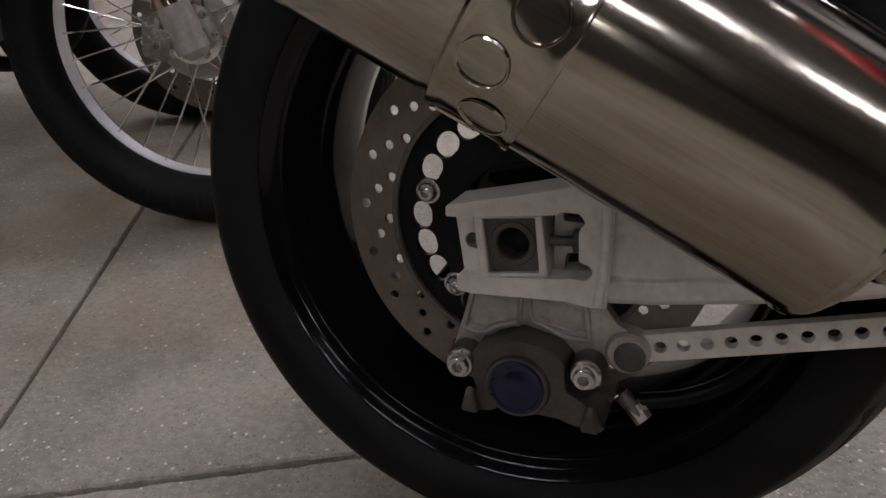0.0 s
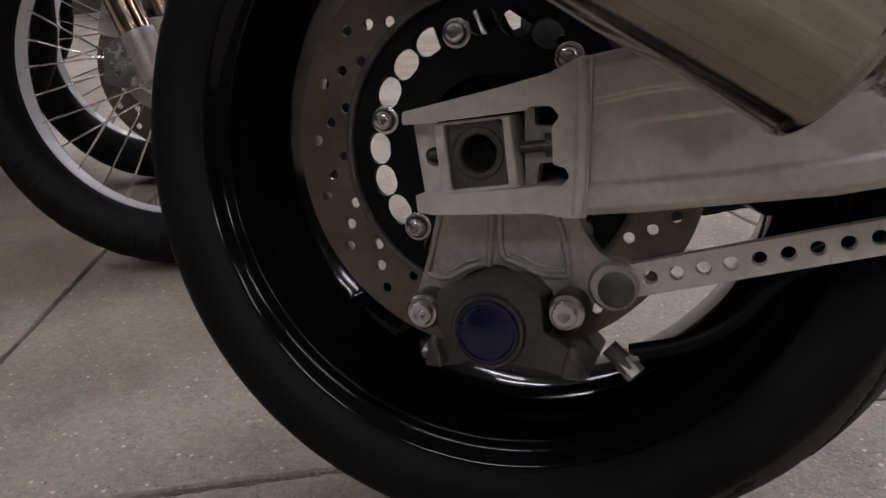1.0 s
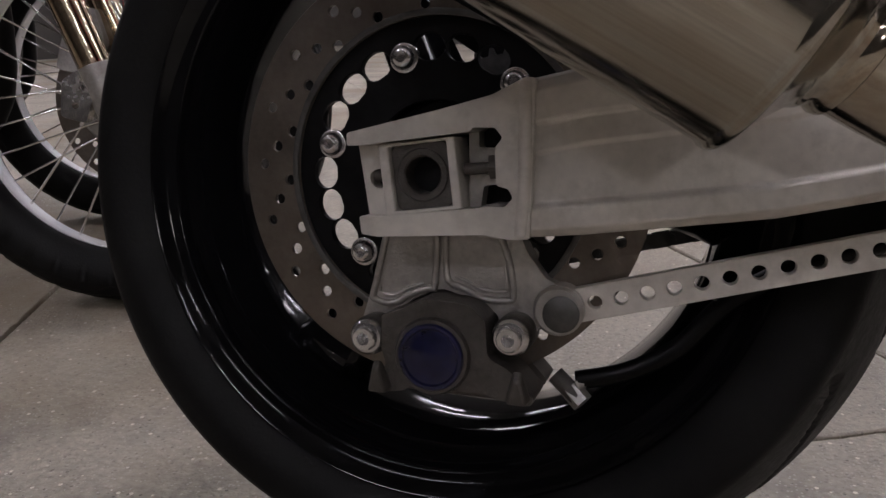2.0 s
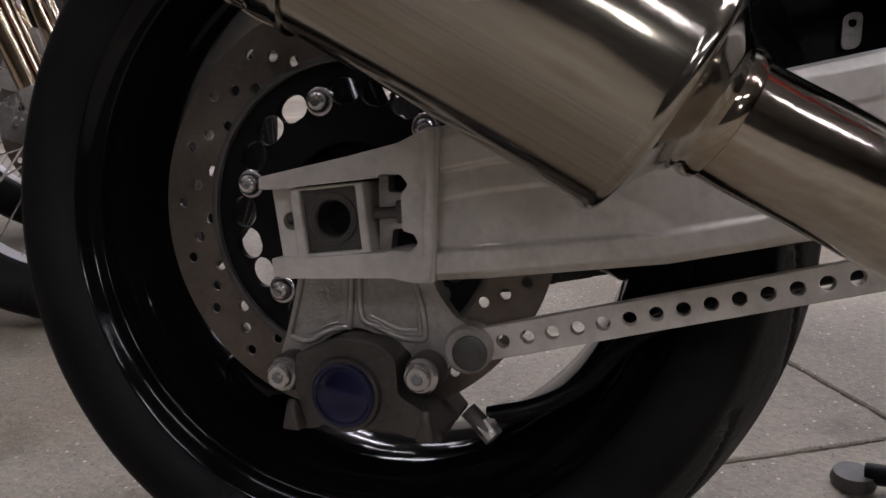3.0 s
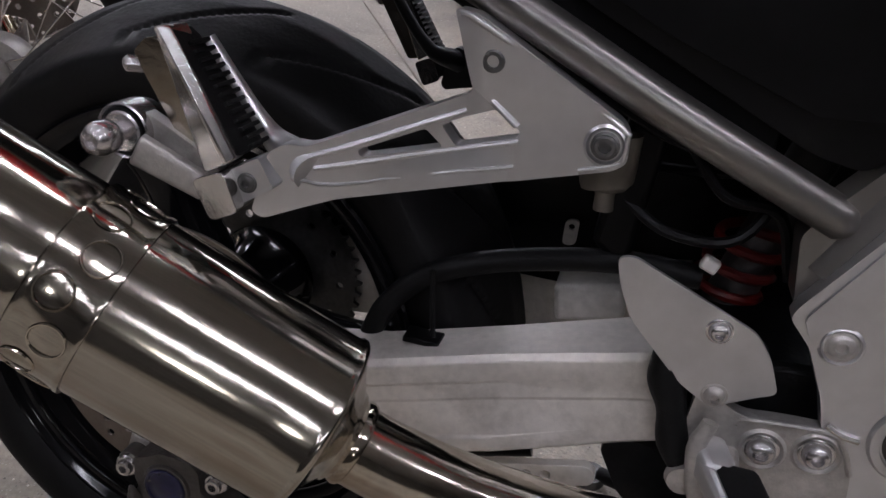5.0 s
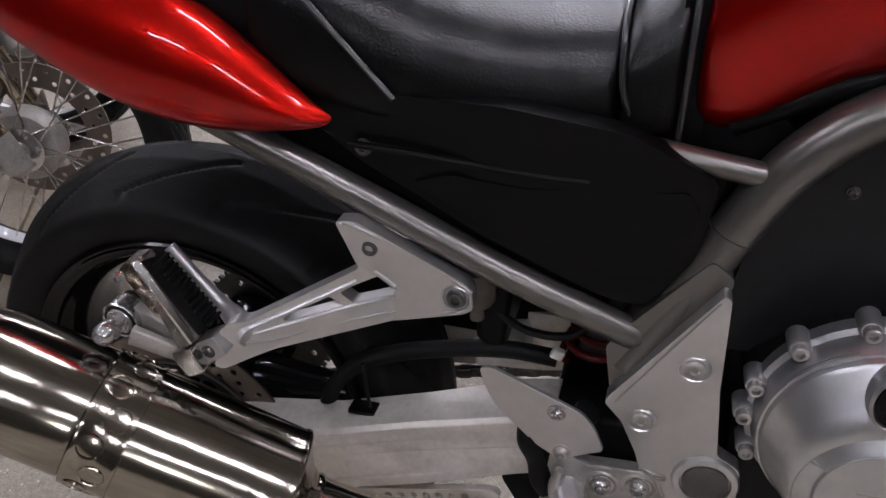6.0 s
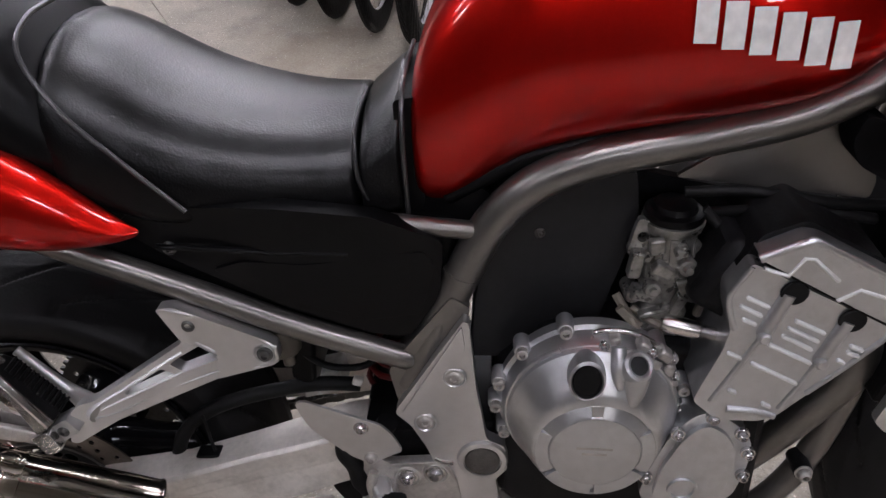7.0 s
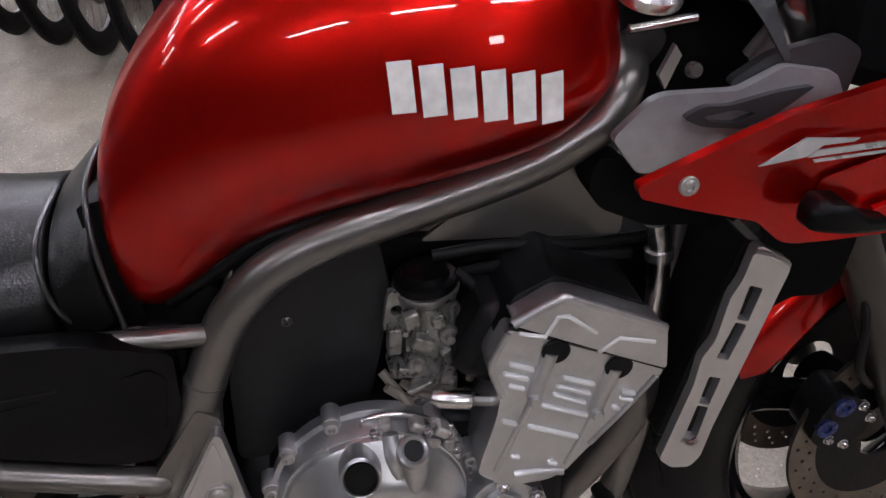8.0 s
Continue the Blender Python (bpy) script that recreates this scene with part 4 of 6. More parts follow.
part("pushrod_joint", lathe([(0, -0.006), (0.011, -0.006), (0.013, 0), (0.011, 0.006), (0, 0.006)], (0.4445, -0.152, 0.360), (0, -1, 0), 20), CAST, hang2)

piv = part("pivot_plate", plate(rounded([(0.568, 0.634), (0.574, 0.630), (0.580, 0.535), (0.590, 0.460), (0.612, 0.447), (0.615, 0.410), (0.600, 0.392), (0.607, 0.330), (0.560, 0.315), (0.535, 0.345), (0.527, 0.415), (0.518, 0.445), (0.501, 0.481), (0.4835, 0.500), (0.487, 0.509)], 0.005), [], -0.146, -0.130), SILVER, bike, "silver cast swingarm pivot plate", bevel=0.003)
part("face_rib", plate(rounded([(0.566, 0.628), (0.569, 0.600), (0.562, 0.570), (0.520, 0.497), (0.510, 0.482), (0.500, 0.486), (0.492, 0.502)], 0.004), [], -0.1485, -0.144), SILVER, piv, bevel=0.0015)
for p in ((0.5555, -0.1475, 0.5565), (0.5185, -0.1475, 0.488)):
    part("bolt_well", lathe([(0.0108, 0.0), (0.0125, 0.0022), (0.0145, 0.0)], p, (0, -1, 0), 28), SILVER, piv)
    bolt("plate_bolt", p, piv, 0.0088, 0.004, CAST)
part("pivot_boss", lathe([(0.0, -0.01), (0.031, -0.01), (0.031, 0.002), (0.029, 0.005), (0.0235, 0.006), (0.0225, 0.003), (0.0, 0.003)], (0.5845, -0.145, 0.4265), (0, -1, 0), 44), SILVER, piv)
part("pivot_cap", lathe([(0.0, 0.0), (0.0215, 0.0), (0.0212, 0.004), (0.019, 0.0055), (0, 0.006)], (0.5845, -0.147, 0.4265), (0, -1, 0), 40), CALIPER, piv, "grey pivot cap")
part("ledge", tube([(0.5265, -0.147, 0.428), (0.536, -0.148, 0.4235), (0.549, -0.148, 0.4215)], 0.003, 8), POLISHED, piv)

# frame tubes
spine = [(0.500, -0.115, 0.525), (0.525, -0.112, 0.580), (0.556, -0.108, 0.648), (0.582, -0.106, 0.703), (0.603, -0.105, 0.738), (0.630, -0.105, 0.7670), (0.662, -0.105, 0.7890), (0.715, -0.105, 0.8080), (0.815, -0.105, 0.8290), (0.895, -0.107, 0.8490), (0.945, -0.107, 0.8720), (0.9640, -0.105, 0.8835), (0.9770, -0.100, 0.9000), (0.9880, -0.088, 0.9120), (1.000, -0.062, 0.9180), (1.030, -0.030, 0.925)]
frm = part("main_tube", tube(spine, 0.0205, 24), TUBEPAINT, bike, "gunmetal steel main frame tube", smooth=60)
part("far_tube", tube([(x, -y, z) for x, y, z in spine], 0.0185, 16), TUBEPAINT, frm, smooth=60)
part("weld_ring", tube([(0.5640, -0.1078, 0.6670, 0.0214), (0.5665, -0.1075, 0.6730, 0.0214)], 0.0214, 24, steps=1), TUBEPAINT, frm)
part("lower_gusset", plate(rounded([(0.478, 0.552), (0.492, 0.574), (0.555, 0.655), (0.575, 0.640), (0.568, 0.600), (0.545, 0.560), (0.52, 0.510), (0.512, 0.488), (0.487, 0.500)], 0.006), [], -0.130, -0.098), TUBEPAINT, frm, bevel=0.008, seg=3)
part("metal_tab", plate([(1.006, 0.9197), (1.0243, 0.941), (1.0325, 0.9293), (1.0145, 0.9045)], [], -0.1165, -0.110, warp=lambda x, z: 0.55 * (x - 1.01)), SILVER, frm, "bare metal tab on the frame tube")
part("head_tube", rod((1.035, 0, 1.02), (1.10, 0, 0.87), 0.035, 24), TUBEPAINT, frm)
sub = [(-0.22, -0.10, 0.845), (-0.05, -0.125, 0.80), (0.134, -0.137, 0.729), (0.274, -0.137, 0.6690), (0.380, -0.134, 0.6195), (0.485, -0.125, 0.5725), (0.500, -0.122, 0.565)]
part("subframe_tube", tube(sub, 0.0144, 18), TUBEPAINT, frm, smooth=60)
part("far_subframe_tube", tube([(x, -y, z) for x, y, z in sub], 0.0118, 12), TUBEPAINT, frm, smooth=60)
part("cross_tube", tube([(0.485, -0.118, 0.744), (0.53, -0.117, 0.737), (0.585, -0.110, 0.727)], 0.0105, 16, steps=3), TUBEPAINT, frm, smooth=60)
low = [(0.60, -0.105, 0.33), (0.72, -0.11, 0.26), (0.86, -0.11, 0.26), (0.97, -0.105, 0.36), (1.03, -0.09, 0.55), (1.07, -0.06, 0.80)]
part("cradle_tube", tube(low, 0.016, 16), TUBEPAINT, frm, smooth=60)
part("far_cradle_tube", tube([(x, -y, z) for x, y, z in low], 0.016, 12), TUBEPAINT, frm, smooth=60)

# inside the frame tubes: shock, hoses, small fittings
shock = part("shock_absorber", rod((0.445, 0.0, 0.37), (0.510, 0.0, 0.62), 0.02, 16), DARKSTEEL, bike, "black rear shock absorber")
part("spring", tube([(0.452 + 0.025 * k / 32 + 0.029 * math.sin(k * 0.9), 0.029 * math.cos(k * 0.9), 0.425 + 0.09 * k / 32) for k in range(33)], 0.0045, 8, steps=2), REDPLAIN, shock, "red coil spring")
part("inner_guard", loft([[(x, -0.085, z0), (x, 0.085, z0), (x + 0.02, 0.085, z1), (x + 0.02, -0.085, z1)] for x, z0, z1 in ((0.345, 0.50, 0.70), (0.375, 0.48, 0.70))]), PLASTIC, bike, "black mudguard behind the shock", bevel=0.006)
part("hose", tube([(0.18, -0.10, 0.385), (0.19, -0.098, 0.412), (0.213, -0.095, 0.440), (0.25, -0.09, 0.461), (0.305, -0.085, 0.477), (0.375, -0.08, 0.488), (0.43, -0.08, 0.488)], 0.0095, 14), RUBBER_SOFT, bike, "black rubber breather hose")
clip = part("hose_clip", box((0.2305, -0.116, 0.4035), (0.030, 0.02, 0.005)), PLASTIC, bike, bevel=0.001)
part("clip_wire", tube([(0.238, -0.116, 0.404), (0.2345, -0.114, 0.43), (0.231, -0.112, 0.462)], 0.0022, 8), BLACK, clip)
part("link_pad", loft([[(0.3220, y, 0.372), (0.3860, y, 0.388), (0.3790, y, 0.4235), (0.3160, y, 0.4085)] for y in (0.020, 0.085)]), PALE, bike, "pale welded pad on the swingarm", bevel=0.005)
part("tab", plate(rounded([(0.3140, 0.436), (0.3270, 0.438), (0.3270, 0.464), (0.3140, 0.462)], 0.006), [circ(0.3205, 0.4555, 0.0032, 12)], 0.056, 0.060), CAST, bike)
part("reservoir", tube([(0.347, -0.09, 0.590, 0.020), (0.347, -0.09, 0.556, 0.020), (0.348, -0.09, 0.549, 0.017), (0.348, -0.09, 0.545, 0.008), (0.349, -0.09, 0.530, 0.0075)], 0.02, 20, steps=3), TAN, bike, "dull brown reservoir bottle")
for p in (((0.40, -0.09, 0.59), (0.43, -0.1, 0.56), (0.47, -0.09, 0.55), (0.49, -0.08, 0.50)), ((0.36, -0.08, 0.54), (0.40, -0.085, 0.52), (0.45, -0.08, 0.525), (0.48, -0.06, 0.58)), ((0.30, 0.02, 0.56), (0.38, 0.0, 0.545), (0.46, -0.03, 0.56))):
    part("cable", tube(p, 0.0045, 8), BLACK, bike)
part("connector", box((0.432, -0.095, 0.506), (0.013, 0.009, 0.011), (0, 20, 0)), PALE, bike, bevel=0.002)
part("battery_tray", box((0.42, 0.0, 0.700), (0.28, 0.20, 0.12), (0, 12, 0)), PLASTIC, bike, "black tray under the seat", bevel=0.01)
part("rear_mudguard", plate(rounded([(0.155, 0.47), (0.20, 0.47), (0.262, 0.50), (0.30, 0.545), (0.36, 0.60), (0.56, 0.60), (0.56, 0.34), (0.44, 0.34), (0.41, 0.40), (0.345, 0.392), (0.26, 0.392), (0.25, 0.448), (0.155, 0.448)], 0.010), [], 0.066, 0.095), PLASTIC, bike, "black plastic inner mudguard", bevel=0.004)
part("chain_guard", plate(rounded([(-0.075, 0.455), (-0.06, 0.476), (0.24, 0.482), (0.25, 0.437), (0.086, 0.437), (0.093, 0.374), (0.085, 0.335), (0.02, 0.335), (-0.03, 0.405), (-0.07, 0.430)], 0.006), [], 0.111, 0.116), PLASTIC, bike, "black plastic chain guard", bevel=0.0015)

# side cover
part("under_seat_panel", plate([(0.10, 0.735), (0.134, 0.716), (0.21, 0.672), (0.274, 0.642), (0.380, 0.595), (0.45, 0.575), (0.45, 0.70), (0.25, 0.765), (0.12, 0.79)], [], -0.118, -0.106), PLASTIC, bike, "black panel under the saddle", bevel=0.002)
cover_warp = lambda x, z: 0.02 * ((x - 0.39) / 0.16) ** 2 + 0.10 * max(0.0, 0.66 - z) - 0.012 * min(1.0, max(0.0, (z - 0.70) / 0.05))
part("side_cover", plate(rounded([(0.195, 0.745), (0.235, 0.775), (0.380, 0.780), (0.480, 0.765), (0.550, 0.725), (0.541, 0.650), (0.507, 0.598), (0.470, 0.606), (0.374, 0.652), (0.258, 0.704)], 0.012), [], -0.142, -0.118, warp=cover_warp), PLASTIC, bike, "black plastic side cover", bevel=0.005, seg=3)
part("cover_panel", plate(rounded([(0.300, 0.6985), (0.337, 0.7130), (0.402, 0.7090), (0.527, 0.7165), (0.539, 0.699), (0.522, 0.634), (0.466, 0.6310), (0.366, 0.6680)], 0.006), [], -0.1460, -0.138, warp=cover_warp), PLASTIC, bike, "raised face of the side cover", bevel=0.003, seg=2)
part("cover_crease", tube([(0.245, -0.139, 0.728), (0.31, -0.1455, 0.728), (0.40, -0.1455, 0.722), (0.45, -0.143, 0.72)], 0.0035, 8), PLASTIC, bike)
bolt("cover_screw", (0.2565, -0.136, 0.7235), bike, 0.006, 0.003, DARKSTEEL)


# saddle
def shell(x, zb, zt, wb, w, zm, wt=0.62, crown=0.004, yc=0.0, mid=0.93):
    """A ring across a body shell: flat bottom, bulging side, rounded top."""
    half = [(0, zb), (wb * 0.7, zb), (wb, zb + 0.012), (w * 0.985, zm - 0.35 * (zm - zb)), (w, zm), (w * mid, zm + 0.55 * (zt - zm)), (w * wt, zt - crown * 1.2), (w * 0.3, zt), (0, zt + crown * 0.4)]
    ring = [(x, -y + yc, z) for y, z in half] + [(x, y + yc, z) for y, z in half[-2:0:-1]]
    return ring


def pad(x, zb, zt, wb, w, zm):
    """A ring across the saddle: flat flank, softly rounded shoulder, nearly flat top."""
    h = zt - zm
    half = [(0, zb), (0.9 * wb, zb), (0.985 * w, zb + 0.008), (0.998 * w, zb + 0.55 * (zm - zb))]
    half += [(w * max(0.0, math.cos(radians(11.25 * k))) ** (2 / 2.05), zm + h * math.sin(radians(11.25 * k)) ** (2 / 2.05)) for k in range(9)]
    return [(x, -y, z) for y, z in half] + [(x, y, z) for y, z in half[-2:0:-1]]


seat = part("saddle", loft([pad(0.135, 0.80, 0.948, 0.13, 0.140, 0.855), pad(0.18, 0.775, 0.940, 0.135, 0.146, 0.838), pad(0.225, 0.755, 0.912, 0.138, 0.147, 0.818), pad(0.28, 0.745, 0.878, 0.138, 0.146, 0.795), pad(0.36, 0.74, 0.853, 0.128, 0.136, 0.778), pad(0.43, 0.738, 0.846, 0.115, 0.122, 0.772), pad(0.458, 0.737, 0.848, 0.111, 0.117, 0.772), pad(0.464, 0.737, 0.8485, 0.108, 0.113, 0.772)]), LEATHER, bike, "worn black vinyl rider saddle with painted-in sheen on top", smooth=180, sub=2)
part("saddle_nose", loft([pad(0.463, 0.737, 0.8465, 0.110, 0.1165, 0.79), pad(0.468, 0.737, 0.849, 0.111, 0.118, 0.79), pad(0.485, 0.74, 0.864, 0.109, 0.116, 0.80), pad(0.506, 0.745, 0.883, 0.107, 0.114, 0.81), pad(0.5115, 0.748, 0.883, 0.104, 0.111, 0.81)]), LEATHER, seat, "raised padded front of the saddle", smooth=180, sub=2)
def piping(pts):
    return tube([(x, -y, z) for x, y, z in pts], 0.0026, 8)


part("seam", piping([(0.5125, 0.108, 0.748), (0.5125, 0.114, 0.80), (0.5125, 0.110, 0.845), (0.5125, 0.085, 0.878), (0.5125, 0.03, 0.886), (0.5125, -0.05, 0.885)]), PIPING, seat)
part("seam", piping([(0.476, 0.112, 0.760), (0.466, 0.119, 0.79), (0.463, 0.112, 0.828), (0.462, 0.075, 0.846), (0.462, 0.0, 0.848)]), PIPING, seat)
part("seam", piping([(0.290, 0.149, 0.775), (0.236, 0.152, 0.835), (0.190, 0.149, 0.885), (0.155, 0.130, 0.935), (0.145, 0.08, 0.958), (0.142, 0.0, 0.96)]), PIPING, seat)
part("pillion_saddle", loft([shell(-0.36, 0.90, 1.005, 0.09, 0.10, 0.955), shell(-0.20, 0.87, 1.005, 0.115, 0.125, 0.94), shell(-0.04, 0.83, 0.995, 0.135, 0.145, 0.92), shell(0.08, 0.79, 0.975, 0.138, 0.150, 0.89), shell(0.125, 0.775, 0.957, 0.136, 0.149, 0.875), shell(0.165, 0.762, 0.900, 0.128, 0.140, 0.84), shell(0.21, 0.752, 0.830, 0.126, 0.138, 0.80), shell(0.25, 0.746, 0.785, 0.124, 0.136, 0.77)]), PLASTIC, bike, "black pillion saddle and seat flank", smooth=180, sub=2)

# red tail cowl, one shell on each side
def cowl(sy):
    rings = []
    for x, zb, zt, yo, yi in ((0.238, 0.7520, 0.7560, -0.1560, -0.150), (0.222, 0.7455, 0.7640, -0.1640, -0.146), (0.185, 0.7390, 0.7960, -0.1740, -0.138), (0.135, 0.7340, 0.8410, -0.1800, -0.135), (0.075, 0.7380, 0.8660, -0.1820, -0.132), (0.0, 0.7600, 0.8760, -0.1760, -0.125), (-0.09, 0.8050, 0.8900, -0.160, -0.115), (-0.22, 0.8650, 0.9300, -0.125, -0.09), (-0.36, 0.9150, 0.9650, -0.08, -0.04)):
        zm = zb + 0.42 * (zt - zb)
        rings.append([(x, sy * q, z) for q, z in ((yi, zb), (yo * 0.6 + yi * 0.4, zb - 0.002), (yo + 0.006, zb + 0.12 * (zt - zb)), (yo, zm), (yo + 0.008, zb + 0.72 * (zt - zb)), (yo * 0.35 + yi * 0.65, zt), (yi, zt))])
    return loft(rings)


tail = part("tail_cowl", cowl(1), RED, bike, "glossy red tail cowl", smooth=180, sub=2)
part("far_cowl", cowl(-1), RED, tail, smooth=180, sub=2)
part("upper_cowl", loft([[(x, yi, zb), (x, yo, zb), (x, yo + 0.004, zb + 0.6 * (zt - zb)), (x, yi, zt)] for x, zb, zt, yo, yi in ((0.073, 0.862, 0.865, -0.150, -0.135), (0.04, 0.866, 0.887, -0.156, -0.125), (-0.05, 0.882, 0.915, -0.155, -0.115), (-0.2, 0.93, 0.965, -0.12, -0.07), (-0.36, 0.965, 0.99, -0.08, -0.03))]), RED, tail, "upper red tail panel", smooth=180, sub=2)

# fuel tank
tank = part("fuel_tank", loft([shell(0.5190, 0.772, 0.868, 0.090, 0.100, 0.82, 0.70), shell(0.5220, 0.752, 0.892, 0.097, 0.110, 0.83, 0.70), shell(0.5330, 0.745, 0.925, 0.100, 0.116, 0.84, 0.70), shell(0.5540, 0.744, 0.956, 0.100, 0.122, 0.86, 0.70), shell(0.580, 0.762, 0.984, 0.104, 0.130, 0.88, 0.70), shell(0.615, 0.790, 1.016, 0.108, 0.141, 0.90, 0.72), shell(0.650, 0.808, 1.040, 0.112, 0.150, 0.918, 0.74), shell(0.720, 0.826, 1.064, 0.12, 0.164, 0.935, 0.76), shell(0.800, 0.841, 1.074, 0.13, 0.175, 0.945, 0.76), shell(0.870, 0.853, 1.072, 0.135, 0.178, 0.945, 0.76), shell(0.930, 0.868, 1.064, 0.13, 0.170, 0.945, 0.76), shell(0.960, 0.895, 1.050, 0.105, 0.150, 0.948, 0.76), shell(0.972, 0.918, 1.030, 0.08, 0.122, 0.95, 0.76)]), RED, bike, "glossy red metallic fuel tank", smooth=180, sub=3)
# black strip drawn in place of the shade below the tank
part("tank_edge", tube([(0.552, -0.086, 0.758), (0.590, -0.09, 0.780), (0.65, -0.092, 0.808), (0.76, -0.092, 0.830), (0.88, -0.095, 0.852)], 0.011, 12), PLASTIC, bike, "dark strip for the shade under the tank")
part("filler_cap", lathe([(0, 0), (0.045, 0), (0.045, 0.008), (0.04, 0.012), (0, 0.012)], (0.79, 0, 1.07), (0, 0, 1), 32), STEEL, tank)


def tank_side(x, z):
    """The tank's flank at a place, for what is stuck on it."""
    ws = ((0.65, 0.150), (0.72, 0.164), (0.80, 0.1745), (0.87, 0.1775), (0.925, 0.168))
    w = float(np.interp(x, [a for a, _ in ws], [b for _, b in ws]))
    zm = float(np.interp(x, (0.72, 0.8), (0.935, 0.945)))
    zt = float(np.interp(x, (0.72, 0.8, 0.87, 0.925), (1.064, 1.074, 1.072, 1.064)))
    k = max(0.0, (z - zm) / (zt - zm))
    return -(w * (1 - 0.22 * k ** 2.0)) - 0.0025


# white brand mark on the tank, as six plain upright bars
for k in range(6):
    t = k / 5
    x0 = 0.772 + 0.0228 * k
    z0, z1 = 0.9425 - 0.0245 * t, 0.9815 - 0.0235 * t
    w = 0.0180
    rows = [[(x, tank_side(x, z) - h, z) for x in (x0, x0 + w)] for z in (z0, (z0 + z1) / 2, z1) for h in (0.0,)]
    bm = bmesh.new()
    vs = [[bm.verts.new((x, y, z)) for x, y, z in r] for r in rows]
    for a, b in zip(vs, vs[1:]):
        bm.faces.new((a[0], a[1], b[1], b[0]))
    e = bmesh.ops.extrude_face_region(bm, geom=list(bm.faces))
    for v in e["geom"]:
        if isinstance(v, bmesh.types.BMVert):
            v.co.y -= 0.0008
    part("brand_bar", bm, WHITE, tank, "white lettering bar on the tank")

part("frame_filler", plate(rounded([(0.47, 0.70), (0.47, 0.80), (0.56, 0.785), (0.60, 0.76), (0.585, 0.70)], 0.008), [], -0.09, 0.09), PLASTIC, bike, "black panel between saddle and tank", bevel=0.004)

# added filler that keeps the gap before the tank dark
part("tank_pad", plate(rounded([(0.503, 0.74), (0.503, 0.868), (0.528, 0.872), (0.530, 0.74)], 0.005), [], -0.095, 0.095), PLASTIC, bike, "black filler in the gap between saddle and tank", bevel=0.003)

part("frame_gusset", plate(rounded([(0.79, 0.776), (0.9894, 0.748), (0.9925, 0.767), (0.9815, 0.815), (0.95, 0.840), (0.85, 0.815)], 0.006), [], -0.088, -0.082), TUBEPAINT, frm, "gunmetal gusset plate under the tank", bevel=0.002)
part("inner_cowl", plate(rounded([(0.985, 0.86), (0.985, 1.00), (1.02, 1.08), (1.25, 1.08), (1.25, 0.88), (1.10, 0.80)], 0.02), [], -0.045, 0.045), MATTBLACK, bike, "black inner cowl behind the yoke", bevel=0.01)
part("stand_bracket", plate(rounded([(0.383, 0.340), (0.396, 0.352), (0.424, 0.350), (0.457, 0.330), (0.492, 0.285), (0.50, 0.25), (0.455, 0.262), (0.405, 0.300)], 0.008), [], -0.112, -0.088), BLACK, bike, "black linkage bracket under the swingarm", bevel=0.004)

# engine
# silver casting coloured black, so the gaps round the covers carry their shade
part("crankcase", loft([[(x, -0.13, zb), (x, 0.14, zb), (x, 0.14, zt), (x, -0.13, zt)] for x, zb, zt in ((0.60, 0.36, 0.54), (0.66, 0.28, 0.595), (0.76, 0.25, 0.60), (0.86, 0.28, 0.58), (0.92, 0.33, 0.54))]), BLACK, bike, "four-cylinder engine block, black for the shade in its gaps", bevel=0.012)

def disc_stack(rows, n=72):
    """Round rings of shifting centre and radius, outwards along the bike's side."""
    rings = [[(cx + r * math.cos(2 * math.pi * k / n), y, cz + r * math.sin(2 * math.pi * k / n)) for k in range(n)] for cx, cz, r, y in rows]
    return loft(rings)


clutch = part("clutch_cover", disc_stack([(0.7075, 0.523, 0.1040, -0.128), (0.7075, 0.523, 0.1040, -0.1415), (0.7075, 0.523, 0.0990, -0.1440), (0.7075, 0.523, 0.0975, -0.1600), (0.7078, 0.522, 0.0955, -0.1660), (0.7080, 0.5218, 0.0938, -0.1662), (0.7082, 0.5212, 0.0925, -0.1715), (0.7085, 0.5195, 0.0900, -0.1745),
     (0.7100, 0.5050, 0.0785, -0.1850), (0.7104, 0.5030, 0.0768, -0.1878), (0.7108, 0.4990, 0.0730, -0.1918), (0.7112, 0.4950, 0.0695, -0.1945), (0.7115, 0.4905, 0.0672, -0.1950), (0.7115, 0.4905, 0.0668, -0.1895), (0.7115, 0.4905, 0.0520, -0.1892), (0.7115, 0.4905, 0.0515, -0.1945), (0.7115, 0.4905, 0.0500, -0.1968), (0.7115, 0.4905, 0.0480, -0.1974)]), ENGINE, bike, "round silver clutch cover with timing window", smooth=24)


def oval(bm, at=(0.699, -0.192, 0.5895)):
    """Squeezes a round part to an upright oval about a place."""
    bmesh.ops.transform(bm, matrix=Matrix.Translation(at) @ Matrix.Diagonal((0.82, 1, 1.06, 1)) @ Matrix.Translation([-q for q in at]), verts=bm.verts)
    return bm


part("timing_window", oval(lathe([(0.0, 0.0), (0.0165, 0.0), (0.0175, 0.002), (0.0190, 0.0022), (0.0195, -0.004)], (0.699, -0.1925, 0.5895), (0, -1, 0.10), 36)), RUBBER_SOFT, clutch, "black timing window plug")
part("window_collar", oval(lathe([(0.0185, -0.02), (0.0260, -0.02), (0.0240, 0.001), (0.0210, 0.003), (0.0185, 0.0)], (0.699, -0.1915, 0.5895), (0, -1, 0.10), 36)), ENGINE, clutch)
